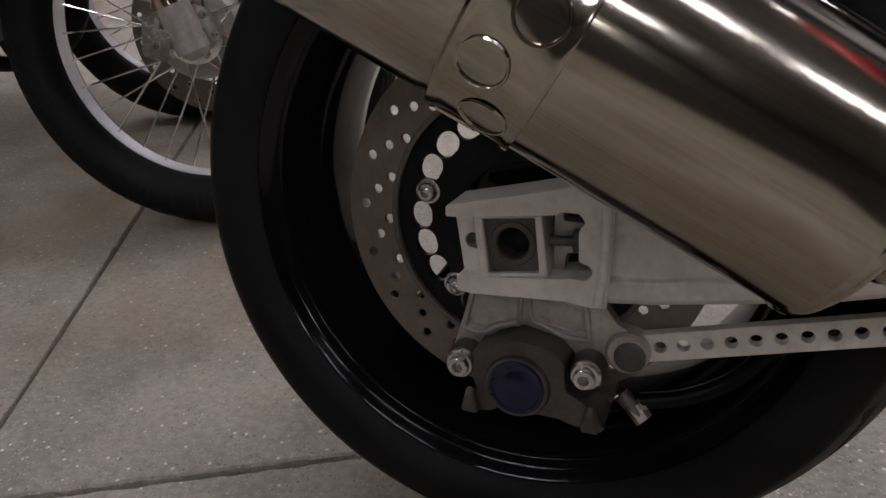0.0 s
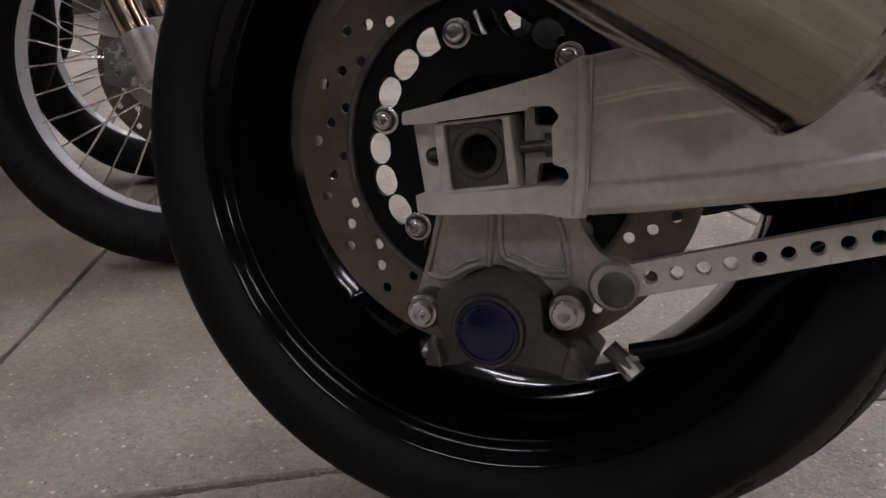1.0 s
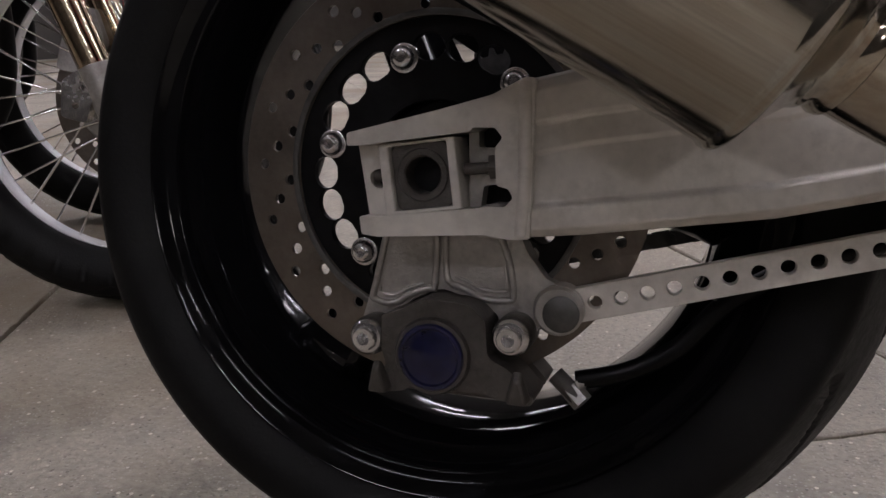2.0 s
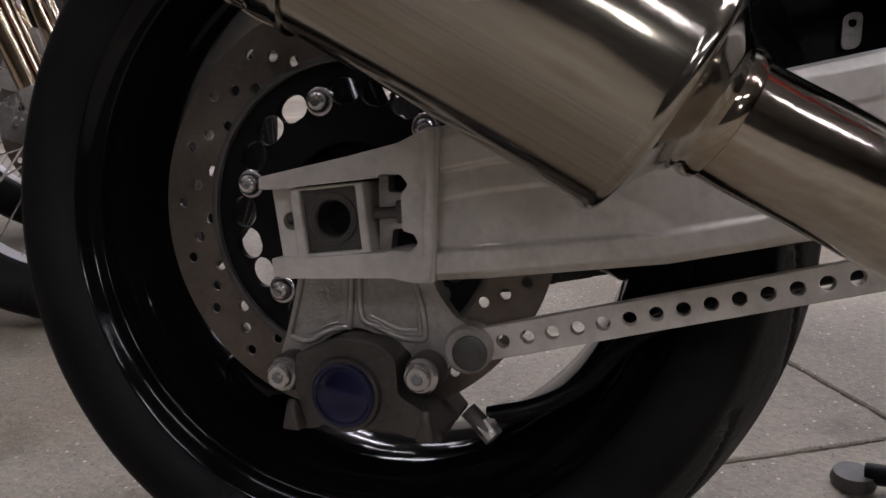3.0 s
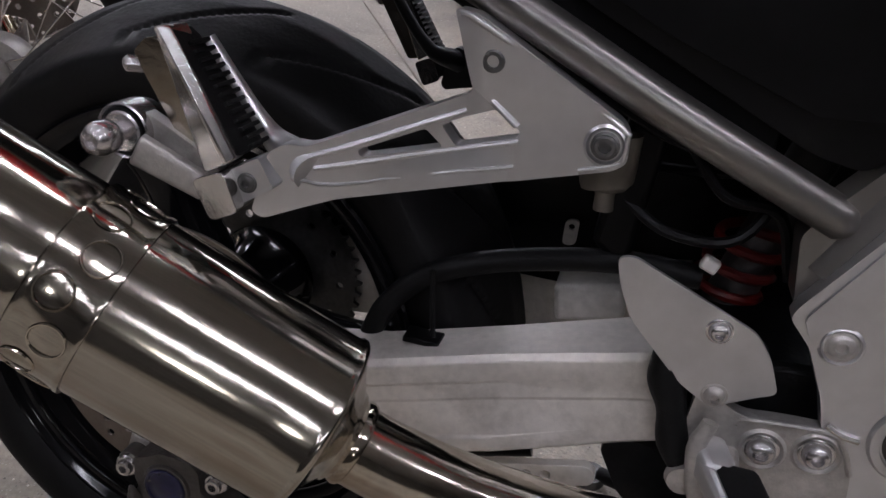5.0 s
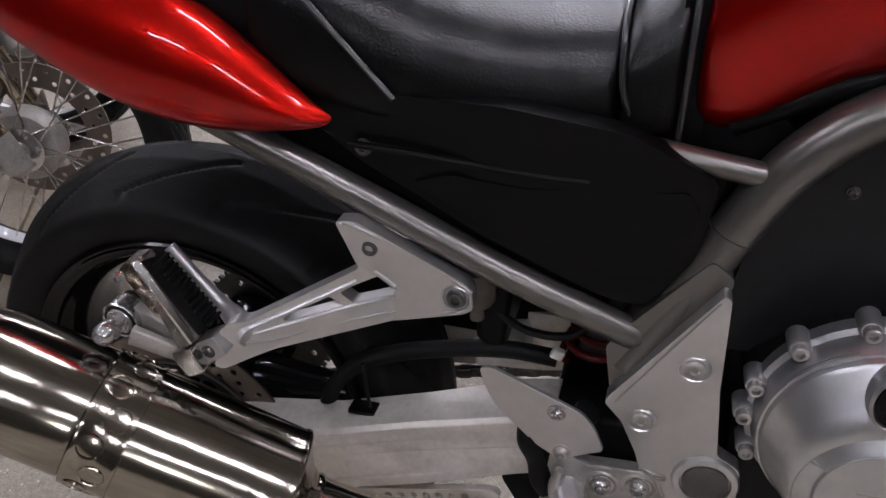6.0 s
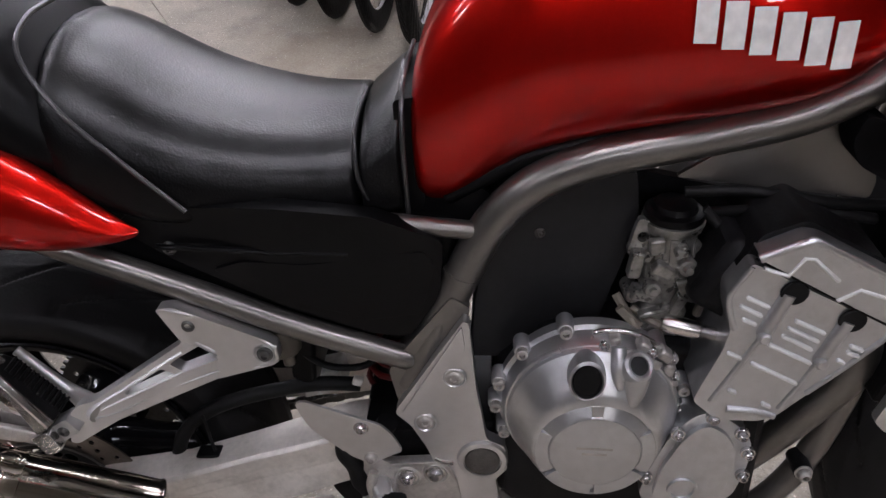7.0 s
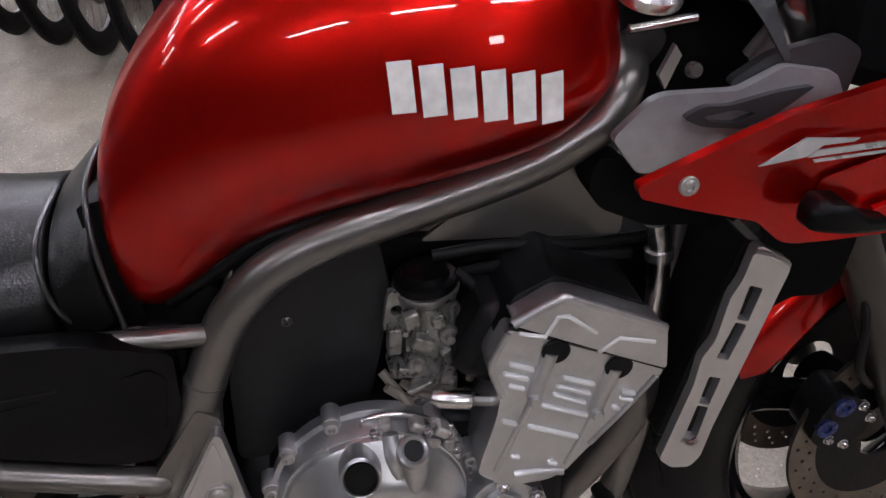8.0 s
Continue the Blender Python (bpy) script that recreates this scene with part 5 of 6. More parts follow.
def arc_band(a0, a1, r0, r1):
    """A curved band between two angles and radii round the clutch plate's centre."""
    return [(0.7115 + r * math.cos(radians(a)), 0.4905 + r * math.sin(radians(a))) for r, aa in ((r1, np.linspace(a0, a1, 12)), (r0, np.linspace(a1, a0, 12))) for a in aa]


for a0, a1 in ((26, 83), (96, 154)):
    part("sloped_arc", plate(arc_band(a0, a1, 0.0512, 0.0640), [], -0.1972, -0.1880, warp=lambda x, z: 0.55 * (math.hypot(x - 0.7115, z - 0.4905) - 0.0512)), ENGINE, clutch, bevel=0.0006)
for a0, a1 in ((83, 96), (154, 210), (216, 268), (272, 326), (332, 386)):
    part("ring_web", plate(arc_band(a0, a1, 0.0516, 0.0672), [], -0.1950, -0.1880), ENGINE, clutch, bevel=0.0008)
for k, z in enumerate((0.497, 0.489)):
    part("worn_mark", box((0.711, -0.1975, z), (0.040 - 0.012 * k, 0.0006, 0.003), (0, 3, 0)), CAST, clutch)
for a in (12, 48, 106, 136, 164, 182, 204, 330, 355):
    o = V((0.7075 + 0.1055 * math.cos(radians(a)), -0.1285, 0.523 + 0.1055 * math.sin(radians(a))))
    part("screw_boss", lathe([(0, 0), (0.0095, 0), (0.0092, 0.020), (0.0080, 0.022), (0, 0.022)], o, (0, -1, 0), 16), ENGINE, clutch)
    part("cover_screw", lathe([(0, 0), (0.0068, 0), (0.0068, 0.0075), (0.0058, 0.0085), (0.0036, 0.0085), (0.0034, 0.004), (0, 0.004)], o + V((0, -0.0215, 0)), (0, -1, 0), 14), CAST, clutch, smooth=25)
part("rim_lip", tube([(0.7078 + 0.0960 * math.cos(radians(a)), -0.1665, 0.522 + 0.0960 * math.sin(radians(a))) for a in range(112, 150, 6)], 0.0030, 8), ENGINE, clutch)
# clutch release housing: open funnel with a spout, and the breather pipe round the rim
part("release_funnel", lathe([(0.0105, 0.010), (0.0135, 0.012), (0.0165, 0.010), (0.0170, 0.000), (0.0150, -0.022), (0.0105, -0.026), (0.0100, -0.004)], (0.7500, -0.1800, 0.5990), (0.30, -0.62, 0.72), 28, loop=True), ENGINE, clutch, "open clutch release housing")
# black disc puts the shade of the hollow into the colour
part("funnel_floor", lathe([(0, 0), (0.0108, 0), (0.0108, 0.002), (0, 0.002)], (0.7521, -0.1834, 0.6026), (0.30, -0.62, 0.72), 20), BLACK, clutch)
part("spout", tube([(0.7520, -0.1810, 0.5880, 0.0150), (0.7510, -0.1860, 0.5740, 0.0115), (0.7490, -0.1885, 0.5600, 0.0075), (0.7475, -0.1885, 0.5500, 0.0030)], 0.01, 16), ENGINE, clutch)
part("web", tube([(0.7330, -0.1700, 0.6180, 0.008), (0.7330, -0.1810, 0.5960, 0.0085), (0.7350, -0.1850, 0.5740, 0.005)], 0.008, 14), ENGINE, clutch)
part("breather_pipe", tube([(0.7087, -0.150, 0.6217), (0.7227, -0.152, 0.6262), (0.7448, -0.152, 0.6239), (0.7714, -0.152, 0.6106), (0.7864, -0.152, 0.5956), (0.7964, -0.150, 0.5935)], 0.0034, 10), POLISHED, clutch, "thin bright breather pipe")
part("cable_arm", tube([(0.7080, -0.158, 0.6040, 0.006), (0.7250, -0.168, 0.6105, 0.0055), (0.7460, -0.172, 0.6105, 0.0055), (0.7620, -0.170, 0.6010, 0.006), (0.7760, -0.166, 0.5890, 0.0075)], 0.006, 12, flat=0.6), CAST, clutch, "grey clutch cable arm")
for c, sz, r in (((0.7090, -0.150, 0.6120), (0.016, 0.02, 0.016), 20), ((0.7300, -0.158, 0.6200), (0.012, 0.016, 0.010), -15), ((0.7600, -0.160, 0.6140), (0.014, 0.018, 0.012), 35), ((0.7840, -0.158, 0.6000), (0.016, 0.018, 0.012), 40), ((0.7900, -0.156, 0.5800), (0.012, 0.018, 0.016), 10), ((0.7955, -0.155, 0.5620), (0.012, 0.018, 0.010), 0)):
    part("lug", box(c, sz, (0, r, 0)), CAST, clutch, bevel=0.003)
for p in ((0.7180, -0.166, 0.6150), (0.7690, -0.168, 0.6080), (0.7925, -0.162, 0.5950), (0.7965, -0.160, 0.5705)):
    bolt("lug_screw", p, clutch, 0.0048, 0.005, STEEL)
pump = part("pump_cover", plate(rounded([(0.768, 0.407), (0.777, 0.454), (0.797, 0.502), (0.816, 0.528), (0.838, 0.538), (0.868, 0.517), (0.886, 0.492), (0.886, 0.456), (0.876, 0.409), (0.84, 0.375), (0.79, 0.375)], 0.010), [], -0.180, -0.12), ENGINE, bike, "silver pump cover with screws", bevel=0.004)
part("inner_face", plate(rounded([(0.782, 0.412), (0.789, 0.455), (0.806, 0.496), (0.822, 0.517), (0.836, 0.523), (0.856, 0.508), (0.868, 0.486), (0.868, 0.456), (0.860, 0.412), (0.836, 0.390), (0.798, 0.390)], 0.008), [], -0.187, -0.175), ENGINE, pump, bevel=0.0035)
part("oil_ring", lathe([(0.013, 0), (0.0135, 0.003), (0.017, 0.003), (0.0175, 0)], (0.815, -0.187, 0.425), (0, -1, 0), 28), ENGINE, pump)
for p in ((0.773, 0.440), (0.803, 0.508), (0.838, 0.532), (0.872, 0.508), (0.882, 0.480), (0.881, 0.445)):
    bolt("pump_screw", (p[0], -0.185, p[1]), pump, 0.0062, 0.007, STEEL)

# cylinders, leaning forward, with ribs
cyl = part("cylinder_block", plate(rounded([(0.8489, 0.7330), (0.8294, 0.6985), (0.8310, 0.6787), (0.8390, 0.6524), (0.8340, 0.6273), (0.8190, 0.5837), (0.8120, 0.5600), (0.8400, 0.5330), (0.8850, 0.5320), (0.9020, 0.5400), (0.9265, 0.5677), (0.9972, 0.6463), (0.9990, 0.6530)], 0.006), [], -0.188, 0.19), ENGINE, bike, "silver ribbed cylinder block", bevel=0.004)
def rib(x0, z0, x1, z1, h=0.0030, w=0.0019, name="rib"):
    part(name, box(((x0 + x1) / 2, -0.1895, (z0 + z1) / 2), (math.hypot(x1 - x0, z1 - z0), 2 * h, 2 * w), (0, math.degrees(-math.atan2(z1 - z0, x1 - x0)), 0)), LITFIN, cyl, bevel=0.0013)


for r in ((0.8485, 0.6948, 0.8714, 0.6826), (0.8428, 0.6848, 0.8657, 0.6724), (0.8475, 0.6689, 0.8618, 0.6616), (0.8985, 0.6669, 0.9302, 0.6508), (0.8930, 0.6579, 0.9259, 0.6407), (0.8892, 0.6483, 0.9212, 0.6302), (0.8772, 0.6377, 0.9234, 0.6127),
          (0.8643, 0.6132, 0.9141, 0.5858), (0.9572, 0.6355, 0.9709, 0.6297), (0.9556, 0.6276, 0.9685, 0.6219), (0.9483, 0.6174, 0.9561, 0.6135), (0.8386, 0.6268, 0.8532, 0.6186), (0.8461, 0.5771, 0.8545, 0.5732), (0.8827, 0.5590, 0.8925, 0.5541)):
    rib(*r)
for a, b, r in (((0.8880, 0.6980), (0.8707, 0.6490), 0.0085), ((0.9500, 0.6650), (0.9317, 0.6166), 0.0085)):
    part("bolt_column", rod((a[0], -0.186, a[1]), (b[0], -0.186, b[1]), r, 18), ENGINE, cyl)
    part("stud_nut", lathe([(0, -0.01), (0.0068, -0.01), (0.0066, 0.003), (0.0045, 0.005), (0, 0.0045)], (b[0], -0.194, b[1]), (0, -1, 0), 18), ENGINE, cyl)
for line in ([(0.8690, 0.6440), (0.8529, 0.6090), (0.8300, 0.5600)], [(0.9290, 0.6100), (0.9180, 0.5830), (0.9020, 0.5500)], [(0.8489, 0.7290), (0.8330, 0.6985), (0.8345, 0.6787), (0.8425, 0.6550)], [(0.9920, 0.6460), (0.9600, 0.6080), (0.9265, 0.5720)]):
    part("edge_rib", tube([(x, -0.1875, z) for x, z in line], 0.0034, 10, steps=3), ENGINE, cyl)
part("shelf", tube([(0.8480, -0.1885, 0.5500), (0.8750, -0.1885, 0.5470), (0.8990, -0.1885, 0.5400)], 0.004, 10, steps=3), ENGINE, cyl)
headc = part("head_cover", plate(rounded([(0.8515, 0.7415), (0.8937, 0.7615), (0.9091, 0.7585), (0.9900, 0.7135), (0.9974, 0.7030), (0.9993, 0.6580), (0.9480, 0.6860)], 0.005), [], -0.194, -0.165), ENGINE, bike, "silver cam cover", bevel=0.006, seg=3)
part("cam_box", plate(rounded([(0.838, 0.715), (0.862, 0.7540), (0.900, 0.7680), (0.985, 0.7200), (0.985, 0.665), (0.94, 0.66)], 0.006), [], -0.168, 0.18), BLACK, bike, bevel=0.01)
part("cover_lip", tube([(0.8535, -0.190, 0.7395), (0.8940, -0.190, 0.7570), (0.9085, -0.190, 0.7540), (0.9885, -0.190, 0.7095), (0.9935, -0.190, 0.7020)], 0.0050, 10, steps=3), ENGINE, headc)
for pts in ([(0.8575, 0.7310), (0.8812, 0.7222), (0.8936, 0.7416), (0.9023, 0.7406), (0.9291, 0.7160)], [(0.9314, 0.6933), (0.9510, 0.7054), (0.9854, 0.6933)]):
    part("crease", tube([(x, -0.194, z) for x, z in pts], 0.0022, 8, steps=1), LITFIN, headc)
for x, z in ((0.8945, 0.7035), (0.9554, 0.6705)):
    part("cam_plug", lathe([(0, 0), (0.0135, 0), (0.0135, 0.002), (0.012, 0.0032), (0, 0.003)], (x - 0.002, -0.1885, z - 0.004), (0, -1, 0), 28), RUBBER_SOFT, cyl, "black half-moon rubber plug")
part("gasket_line", tube([(0.8503, -0.1895, 0.7390), (0.9985, -0.1895, 0.6550)], 0.0016, 8, steps=1), BLACK, headc)
part("coolant_pipe", tube([(0.7790, -0.153, 0.6391, 0.007), (0.7870, -0.155, 0.6372, 0.0100), (0.8150, -0.156, 0.6300, 0.0102), (0.8195, -0.156, 0.6290, 0.0070), (0.8600, -0.160, 0.6195, 0.0070)], 0.008, 16, steps=2), POLISHED, bike, "bright coolant pipe stub")

# carburettor, airbox and the clutter behind the tube
part("airbox", plate(rounded([(0.570, 0.540), (0.588, 0.690), (0.625, 0.765), (0.700, 0.795), (0.752, 0.785), (0.757, 0.720), (0.722, 0.600), (0.70, 0.540)], 0.014), [], -0.088, 0.09), AIRBOX, bike, "dark grey plastic airbox side", bevel=0.010, seg=3)
bolt("airbox_stud", (0.652, -0.089, 0.711), bike, 0.0045, 0.004, CALIPER)
carb = part("carburettor", lathe([(0, 0), (0.021, 0), (0.026, 0.010), (0.025, 0.030), (0.030, 0.040), (0.031, 0.060), (0.026, 0.066), (0.027, 0.090), (0.032, 0.096), (0.033, 0.104), (0, 0.106)], (0.786, -0.10, 0.632), (0.04, 0.0, 1), 36), CARB, bike, "greasy cast carburettor", smooth=35)
part("carb_top", lathe([(0, 0), (0.031, 0), (0.032, 0.003), (0.031, 0.008), (0.024, 0.010), (0.022, 0.016), (0.012, 0.018), (0, 0.018)], (0.790, -0.10, 0.737), (0.04, 0, 1), 32), PLASTIC, carb, "black carburettor cap")
for k in range(7):
    a = radians(180 + 30 * k)
    part("rib", box((0.788 + 0.027 * math.cos(a), -0.10 + 0.027 * math.sin(a), 0.700 - 0.006 * (k % 3)), (0.006, 0.008, 0.034 + 0.012 * (k % 2)), (0, 4, 30 * k)), CARB, carb, bevel=0.001)
part("bowl", box((0.784, -0.10, 0.618), (0.050, 0.05, 0.040), (0, 8, 0)), CARB, carb, bevel=0.006)
for c, sz, r in (((0.762, -0.122, 0.655), (0.026, 0.020, 0.012), 18), ((0.806, -0.126, 0.668), (0.020, 0.014, 0.022), -20), ((0.778, -0.131, 0.690), (0.022, 0.012, 0.014), 30), ((0.770, -0.130, 0.718), (0.016, 0.010, 0.018), -8), ((0.795, -0.133, 0.712), (0.014, 0.010, 0.010), 12), ((0.752, -0.118, 0.690), (0.014, 0.014, 0.034), 6), ((0.798, -0.128, 0.645), (0.012, 0.012, 0.026), 22), ((0.772, -0.128, 0.634), (0.030, 0.010, 0.006), -12)):
    part("casting_boss", box(c, sz, (8, r, 5)), CARB, carb, bevel=0.002)
part("idle_knob", lathe([(0, 0), (0.0125, 0), (0.0135, 0.003), (0.0135, 0.008), (0.011, 0.011), (0, 0.011)], (0.8126, -0.113, 0.6667), (0.1, -1, 0.1), 22), TAN, carb, "dull idle screw knob")
part("choke_lever", bar((0.737, -0.125, 0.637), (0.760, -0.125, 0.612), (0.0045, 0.0055), 0.003), TAN, carb)
for p, r, h in (((0.804, -0.128, 0.690), 0.011, 0.02), ((0.770, -0.130, 0.664), 0.010, 0.016), ((0.815, -0.120, 0.650), 0.0095, 0.022), ((0.762, -0.12, 0.700), 0.007, 0.02), ((0.796, -0.13, 0.715), 0.006, 0.014), ((0.786, -0.128, 0.640), 0.006, 0.016), ((0.752, -0.118, 0.648), 0.009, 0.014), ((0.822, -0.11, 0.700), 0.008, 0.016)):
    part("fitting", lathe([(0, -0.03), (r, -0.03), (r, 0.0), (r * 0.8, 0.003), (r * 0.45, 0.003), (r * 0.4, h * 0.5), (0, h * 0.5)], p, (0.05, -1, 0.1), 18), CARB, carb)
part("flange", plate(rounded([(0.742, 0.700), (0.752, 0.742), (0.775, 0.737), (0.770, 0.690)], 0.005), [circ(0.758, 0.720, 0.006, 14)], -0.115, -0.105), CARB, carb, bevel=0.002)
for p in (((0.752, -0.115, 0.632), (0.775, -0.125, 0.618), (0.800, -0.12, 0.605), (0.82, -0.11, 0.60)), ((0.735, -0.11, 0.645), (0.755, -0.128, 0.615), (0.765, -0.12, 0.59)), ((0.81, -0.115, 0.672), (0.825, -0.125, 0.655), (0.822, -0.12, 0.625))):
    part("fuel_hose", tube(p, 0.005, 8), TAN, carb)
part("intake_block", box((0.845, -0.02, 0.69), (0.06, 0.28, 0.09), (0, 30, 0)), BLACK, bike, "black intake rubbers", bevel=0.015)
part("heat_shield", plate(rounded([(0.72, 0.60), (0.72, 0.780), (0.816, 0.757), (0.885, 0.744), (1.026, 0.720), (1.06, 0.71), (1.03, 0.56), (0.95, 0.50), (0.80, 0.50)], 0.01), [], -0.06, -0.045), BLACK, bike, "black heat shield behind the carburettors", bevel=0.003)
for p in (((0.83, -0.09, 0.735), (0.87, -0.11, 0.748), (0.93, -0.10, 0.740), (1.0, -0.09, 0.725)), ((0.80, -0.095, 0.762), (0.86, -0.10, 0.765), (0.95, -0.095, 0.748), (1.03, -0.08, 0.735)), ((0.82, -0.10, 0.745), (0.84, -0.11, 0.72), (0.835, -0.115, 0.69))):
    part("wiring_loom", tube(p, 0.006, 10), RUBBER_SOFT, bike)
part("water_hose", tube([(1.0250, -0.104, 0.655), (1.0260, -0.104, 0.690), (1.0250, -0.104, 0.735), (1.0230, -0.10, 0.760)], 0.0120, 16), POLISHED, bike, "bright water pipe beside the head")
part("hose_clamp", lathe([(0.0120, -0.005), (0.0150, -0.005), (0.0150, 0.005), (0.0120, 0.005)], (1.0250, -0.104, 0.728), (0, 0, 1), 20, loop=True), STEEL, bike)
for k, y in enumerate((-0.135, -0.045, 0.045, 0.135)):
    part("header_pipe", tube([(0.965, y, 0.640), (0.995, y, 0.615), (1.000, y * 0.98, 0.560), (0.970, y * 0.9, 0.490), (0.930, y * 0.75, 0.410), (0.86, y * 0.55, 0.29), (0.76, y * 0.5 - 0.02, 0.22), (0.62, y * 0.3 - 0.05, 0.215)], 0.019, 18), TUBEPAINT, bike, "grey exhaust header pipe", smooth=60)
bolt("cradle_bolt", (0.974, -0.132, 0.395), bike, 0.0085, 0.010, CAST)
part("cradle_lug", rod((0.974, -0.131, 0.395), (0.974, -0.10, 0.395), 0.012, 14), BLACK, bike)

# radiator with its silver side guard
rad = part("radiator", plate([(1.005, 0.545), (1.035, 0.535), (1.105, 0.755), (1.075, 0.775)], [], -0.172, 0.172), BLACK, bike, "black radiator", bevel=0.004)
gout = rounded([(1.066, 0.786), (1.072, 0.7875), (1.1015, 0.766), (1.1020, 0.756), (1.0480, 0.580), (1.0385, 0.540), (1.028, 0.5285), (1.008, 0.5330), (0.9945, 0.548), (0.9985, 0.560), (1.0225, 0.640), (1.0275, 0.672), (1.0390, 0.690), (1.0485, 0.738), (1.0575, 0.754)], 0.005)
def quad_slot(a, b, c, d):
    return rounded([a, b, c, d], 0.002)


guard = part("radiator_guard", plate(gout, [quad_slot((1.0655, 0.7475), (1.0785, 0.7415), (1.0690, 0.7065), (1.0575, 0.7115)), quad_slot((1.0568, 0.7085), (1.0680, 0.7030), (1.0545, 0.6640), (1.0425, 0.6700)),
      quad_slot((1.0375, 0.6480), (1.0500, 0.6430), (1.0415, 0.6110), (1.0300, 0.6160)), quad_slot((1.0290, 0.6130), (1.0405, 0.6080), (1.0320, 0.5670), (1.0185, 0.5720))], -0.205, -0.194), SILVER, bike, "silver slotted radiator side guard", bevel=0.003)
part("guard_clip", tube([(1.0165, -0.2065, 0.5715), (1.024, -0.2075, 0.566), (1.032, -0.2065, 0.5680)], 0.003, 8, steps=3), POLISHED, guard)
part("guard_top", tube([(1.064, -0.206, 0.784), (1.082, -0.206, 0.7765), (1.099, -0.206, 0.763)], 0.0028, 8, steps=2), SILVER, guard)

# fairing, inner panel, cockpit
def fair_warp(x, z):
    return -0.010 - 0.10 * max(0.0, x - 1.2) * -1.0 + 0.35 * (z - 0.86) ** 2 * 4


fairing = part("fairing", plate(rounded([(0.9400, 0.8865), (0.9470, 0.8885), (1.010, 0.9085), (1.0588, 0.9226), (1.1337, 0.9345), (1.30, 0.965), (1.42, 0.99), (1.46, 0.94), (1.40, 0.82), (1.28, 0.800), (1.167, 0.803), (1.110, 0.806), (1.076, 0.8095), (1.0630, 0.8143), (1.0392, 0.8386), (0.9819, 0.8598), (0.9422, 0.8760)], 0.005), [], -0.232, -0.222, warp=fair_warp), RED, bike, "glossy red half fairing", bevel=0.003)
part("lower_lip", plate(rounded([(1.130, 0.839), (1.153, 0.8433), (1.20, 0.84), (1.20, 0.815), (1.157, 0.824), (1.139, 0.8205)], 0.004), [], -0.252, -0.246), RED, fairing, bevel=0.002)
part("fairing_recess", plate(rounded([(1.088, 0.868), (1.150, 0.882), (1.25, 0.88), (1.24, 0.83), (1.16, 0.83), (1.12, 0.835), (1.086, 0.838)], 0.006), [], -0.2255, -0.224, warp=lambda x, z: -0.0165), RED, fairing)
bolt("fairing_screw", (0.9795, -0.2425, 0.8805), fairing, 0.0062, 0.003, CAST)
# silver model mark as plain slanted strokes
for poly in ([(1.0307, 0.8906), (1.0661, 0.9081), (1.1096, 0.9011), (1.1051, 0.8990), (1.0806, 0.9000), (1.0690, 0.8925)], [(1.0760, 0.8965), (1.150, 0.8945), (1.150, 0.8900), (1.0700, 0.8915)], [(1.0740, 0.8890), (1.15, 0.8870), (1.15, 0.8850), (1.0760, 0.8865)]):
    part("model_mark", plate(poly, [], -0.2475, -0.2462), GREYLOGO, fairing, "plain silver stroke of a mark")
inner = part("inner_panel", plate(rounded([(0.9540, 0.8830), (0.9860, 0.9130), (0.9988, 0.9164), (1.0597, 0.9126), (1.0974, 0.9293), (1.1426, 0.9177), (1.1522, 0.8963), (1.10, 0.865), (1.02, 0.842), (0.9760, 0.8480)], 0.006), [], -0.152, -0.142, warp=lambda x, z: -0.06 * (x - 0.97)), GREYPANEL, bike, "silver-grey inner fairing panel", bevel=0.003)
part("swoosh", plate(rounded([(1.0098, 0.8966), (1.0274, 0.9050), (1.0500, 0.9030), (1.0900, 0.9100), (1.1225, 0.9116), (1.0932, 0.8919), (1.0623, 0.8803), (1.0266, 0.8873)], 0.006), [rounded([(1.0270, 0.8965), (1.0560, 0.8985), (1.0740, 0.8930), (1.0560, 0.8870), (1.0350, 0.8905)], 0.004)], -0.1585, -0.1505, warp=lambda x, z: -0.06 * (x - 0.97)), DARKPANEL, inner, "dark curved slot of the panel")
part("upper_panel", plate(rounded([(1.055, 0.915), (1.090, 0.9360), (1.15, 0.945), (1.17, 0.93), (1.16, 0.88), (1.12, 0.88), (1.07, 0.905)], 0.008), [], -0.140, -0.130, warp=lambda x, z: -0.06 * (x - 0.97)), DARKPANEL, inner, "dark upper panel")
part("duct", plate(rounded([(0.950, 0.858), (0.972, 0.850), (1.02, 0.802), (1.09, 0.79), (1.09, 0.765), (1.0, 0.778), (0.951, 0.806), (0.94, 0.83)], 0.01), [], -0.13, -0.09), MATTBLACK, bike, "black duct under the fairing", bevel=0.006)
# added plate that fills the dark space between fairing and radiator guard
part("inner_cowl", plate(rounded([(1.095, 0.800), (1.190, 0.800), (1.205, 0.740), (1.196, 0.690), (1.181, 0.677), (1.147, 0.682), (1.118, 0.669), (1.100, 0.700), (1.108, 0.752)], 0.008), [], -0.152, -0.146), MATTBLACK, bike, "black plate added inside the fairing", bevel=0.002)
part("black_nose", loft([[(x, -w, z0), (x, w, z0), (x, w, z1), (x, -w, z1)] for x, w, z0, z1 in ((1.15, 0.14, 0.90, 1.04), (1.30, 0.17, 0.85, 1.06), (1.42, 0.12, 0.88, 1.02))]), MATTBLACK, bike, "matt black cockpit body", bevel=0.02)
part("yoke", box((1.085, 0, 0.985), (0.07, 0.24, 0.03), (0, 24, 0)), BLACK, bike, "black fork yoke", bevel=0.008)
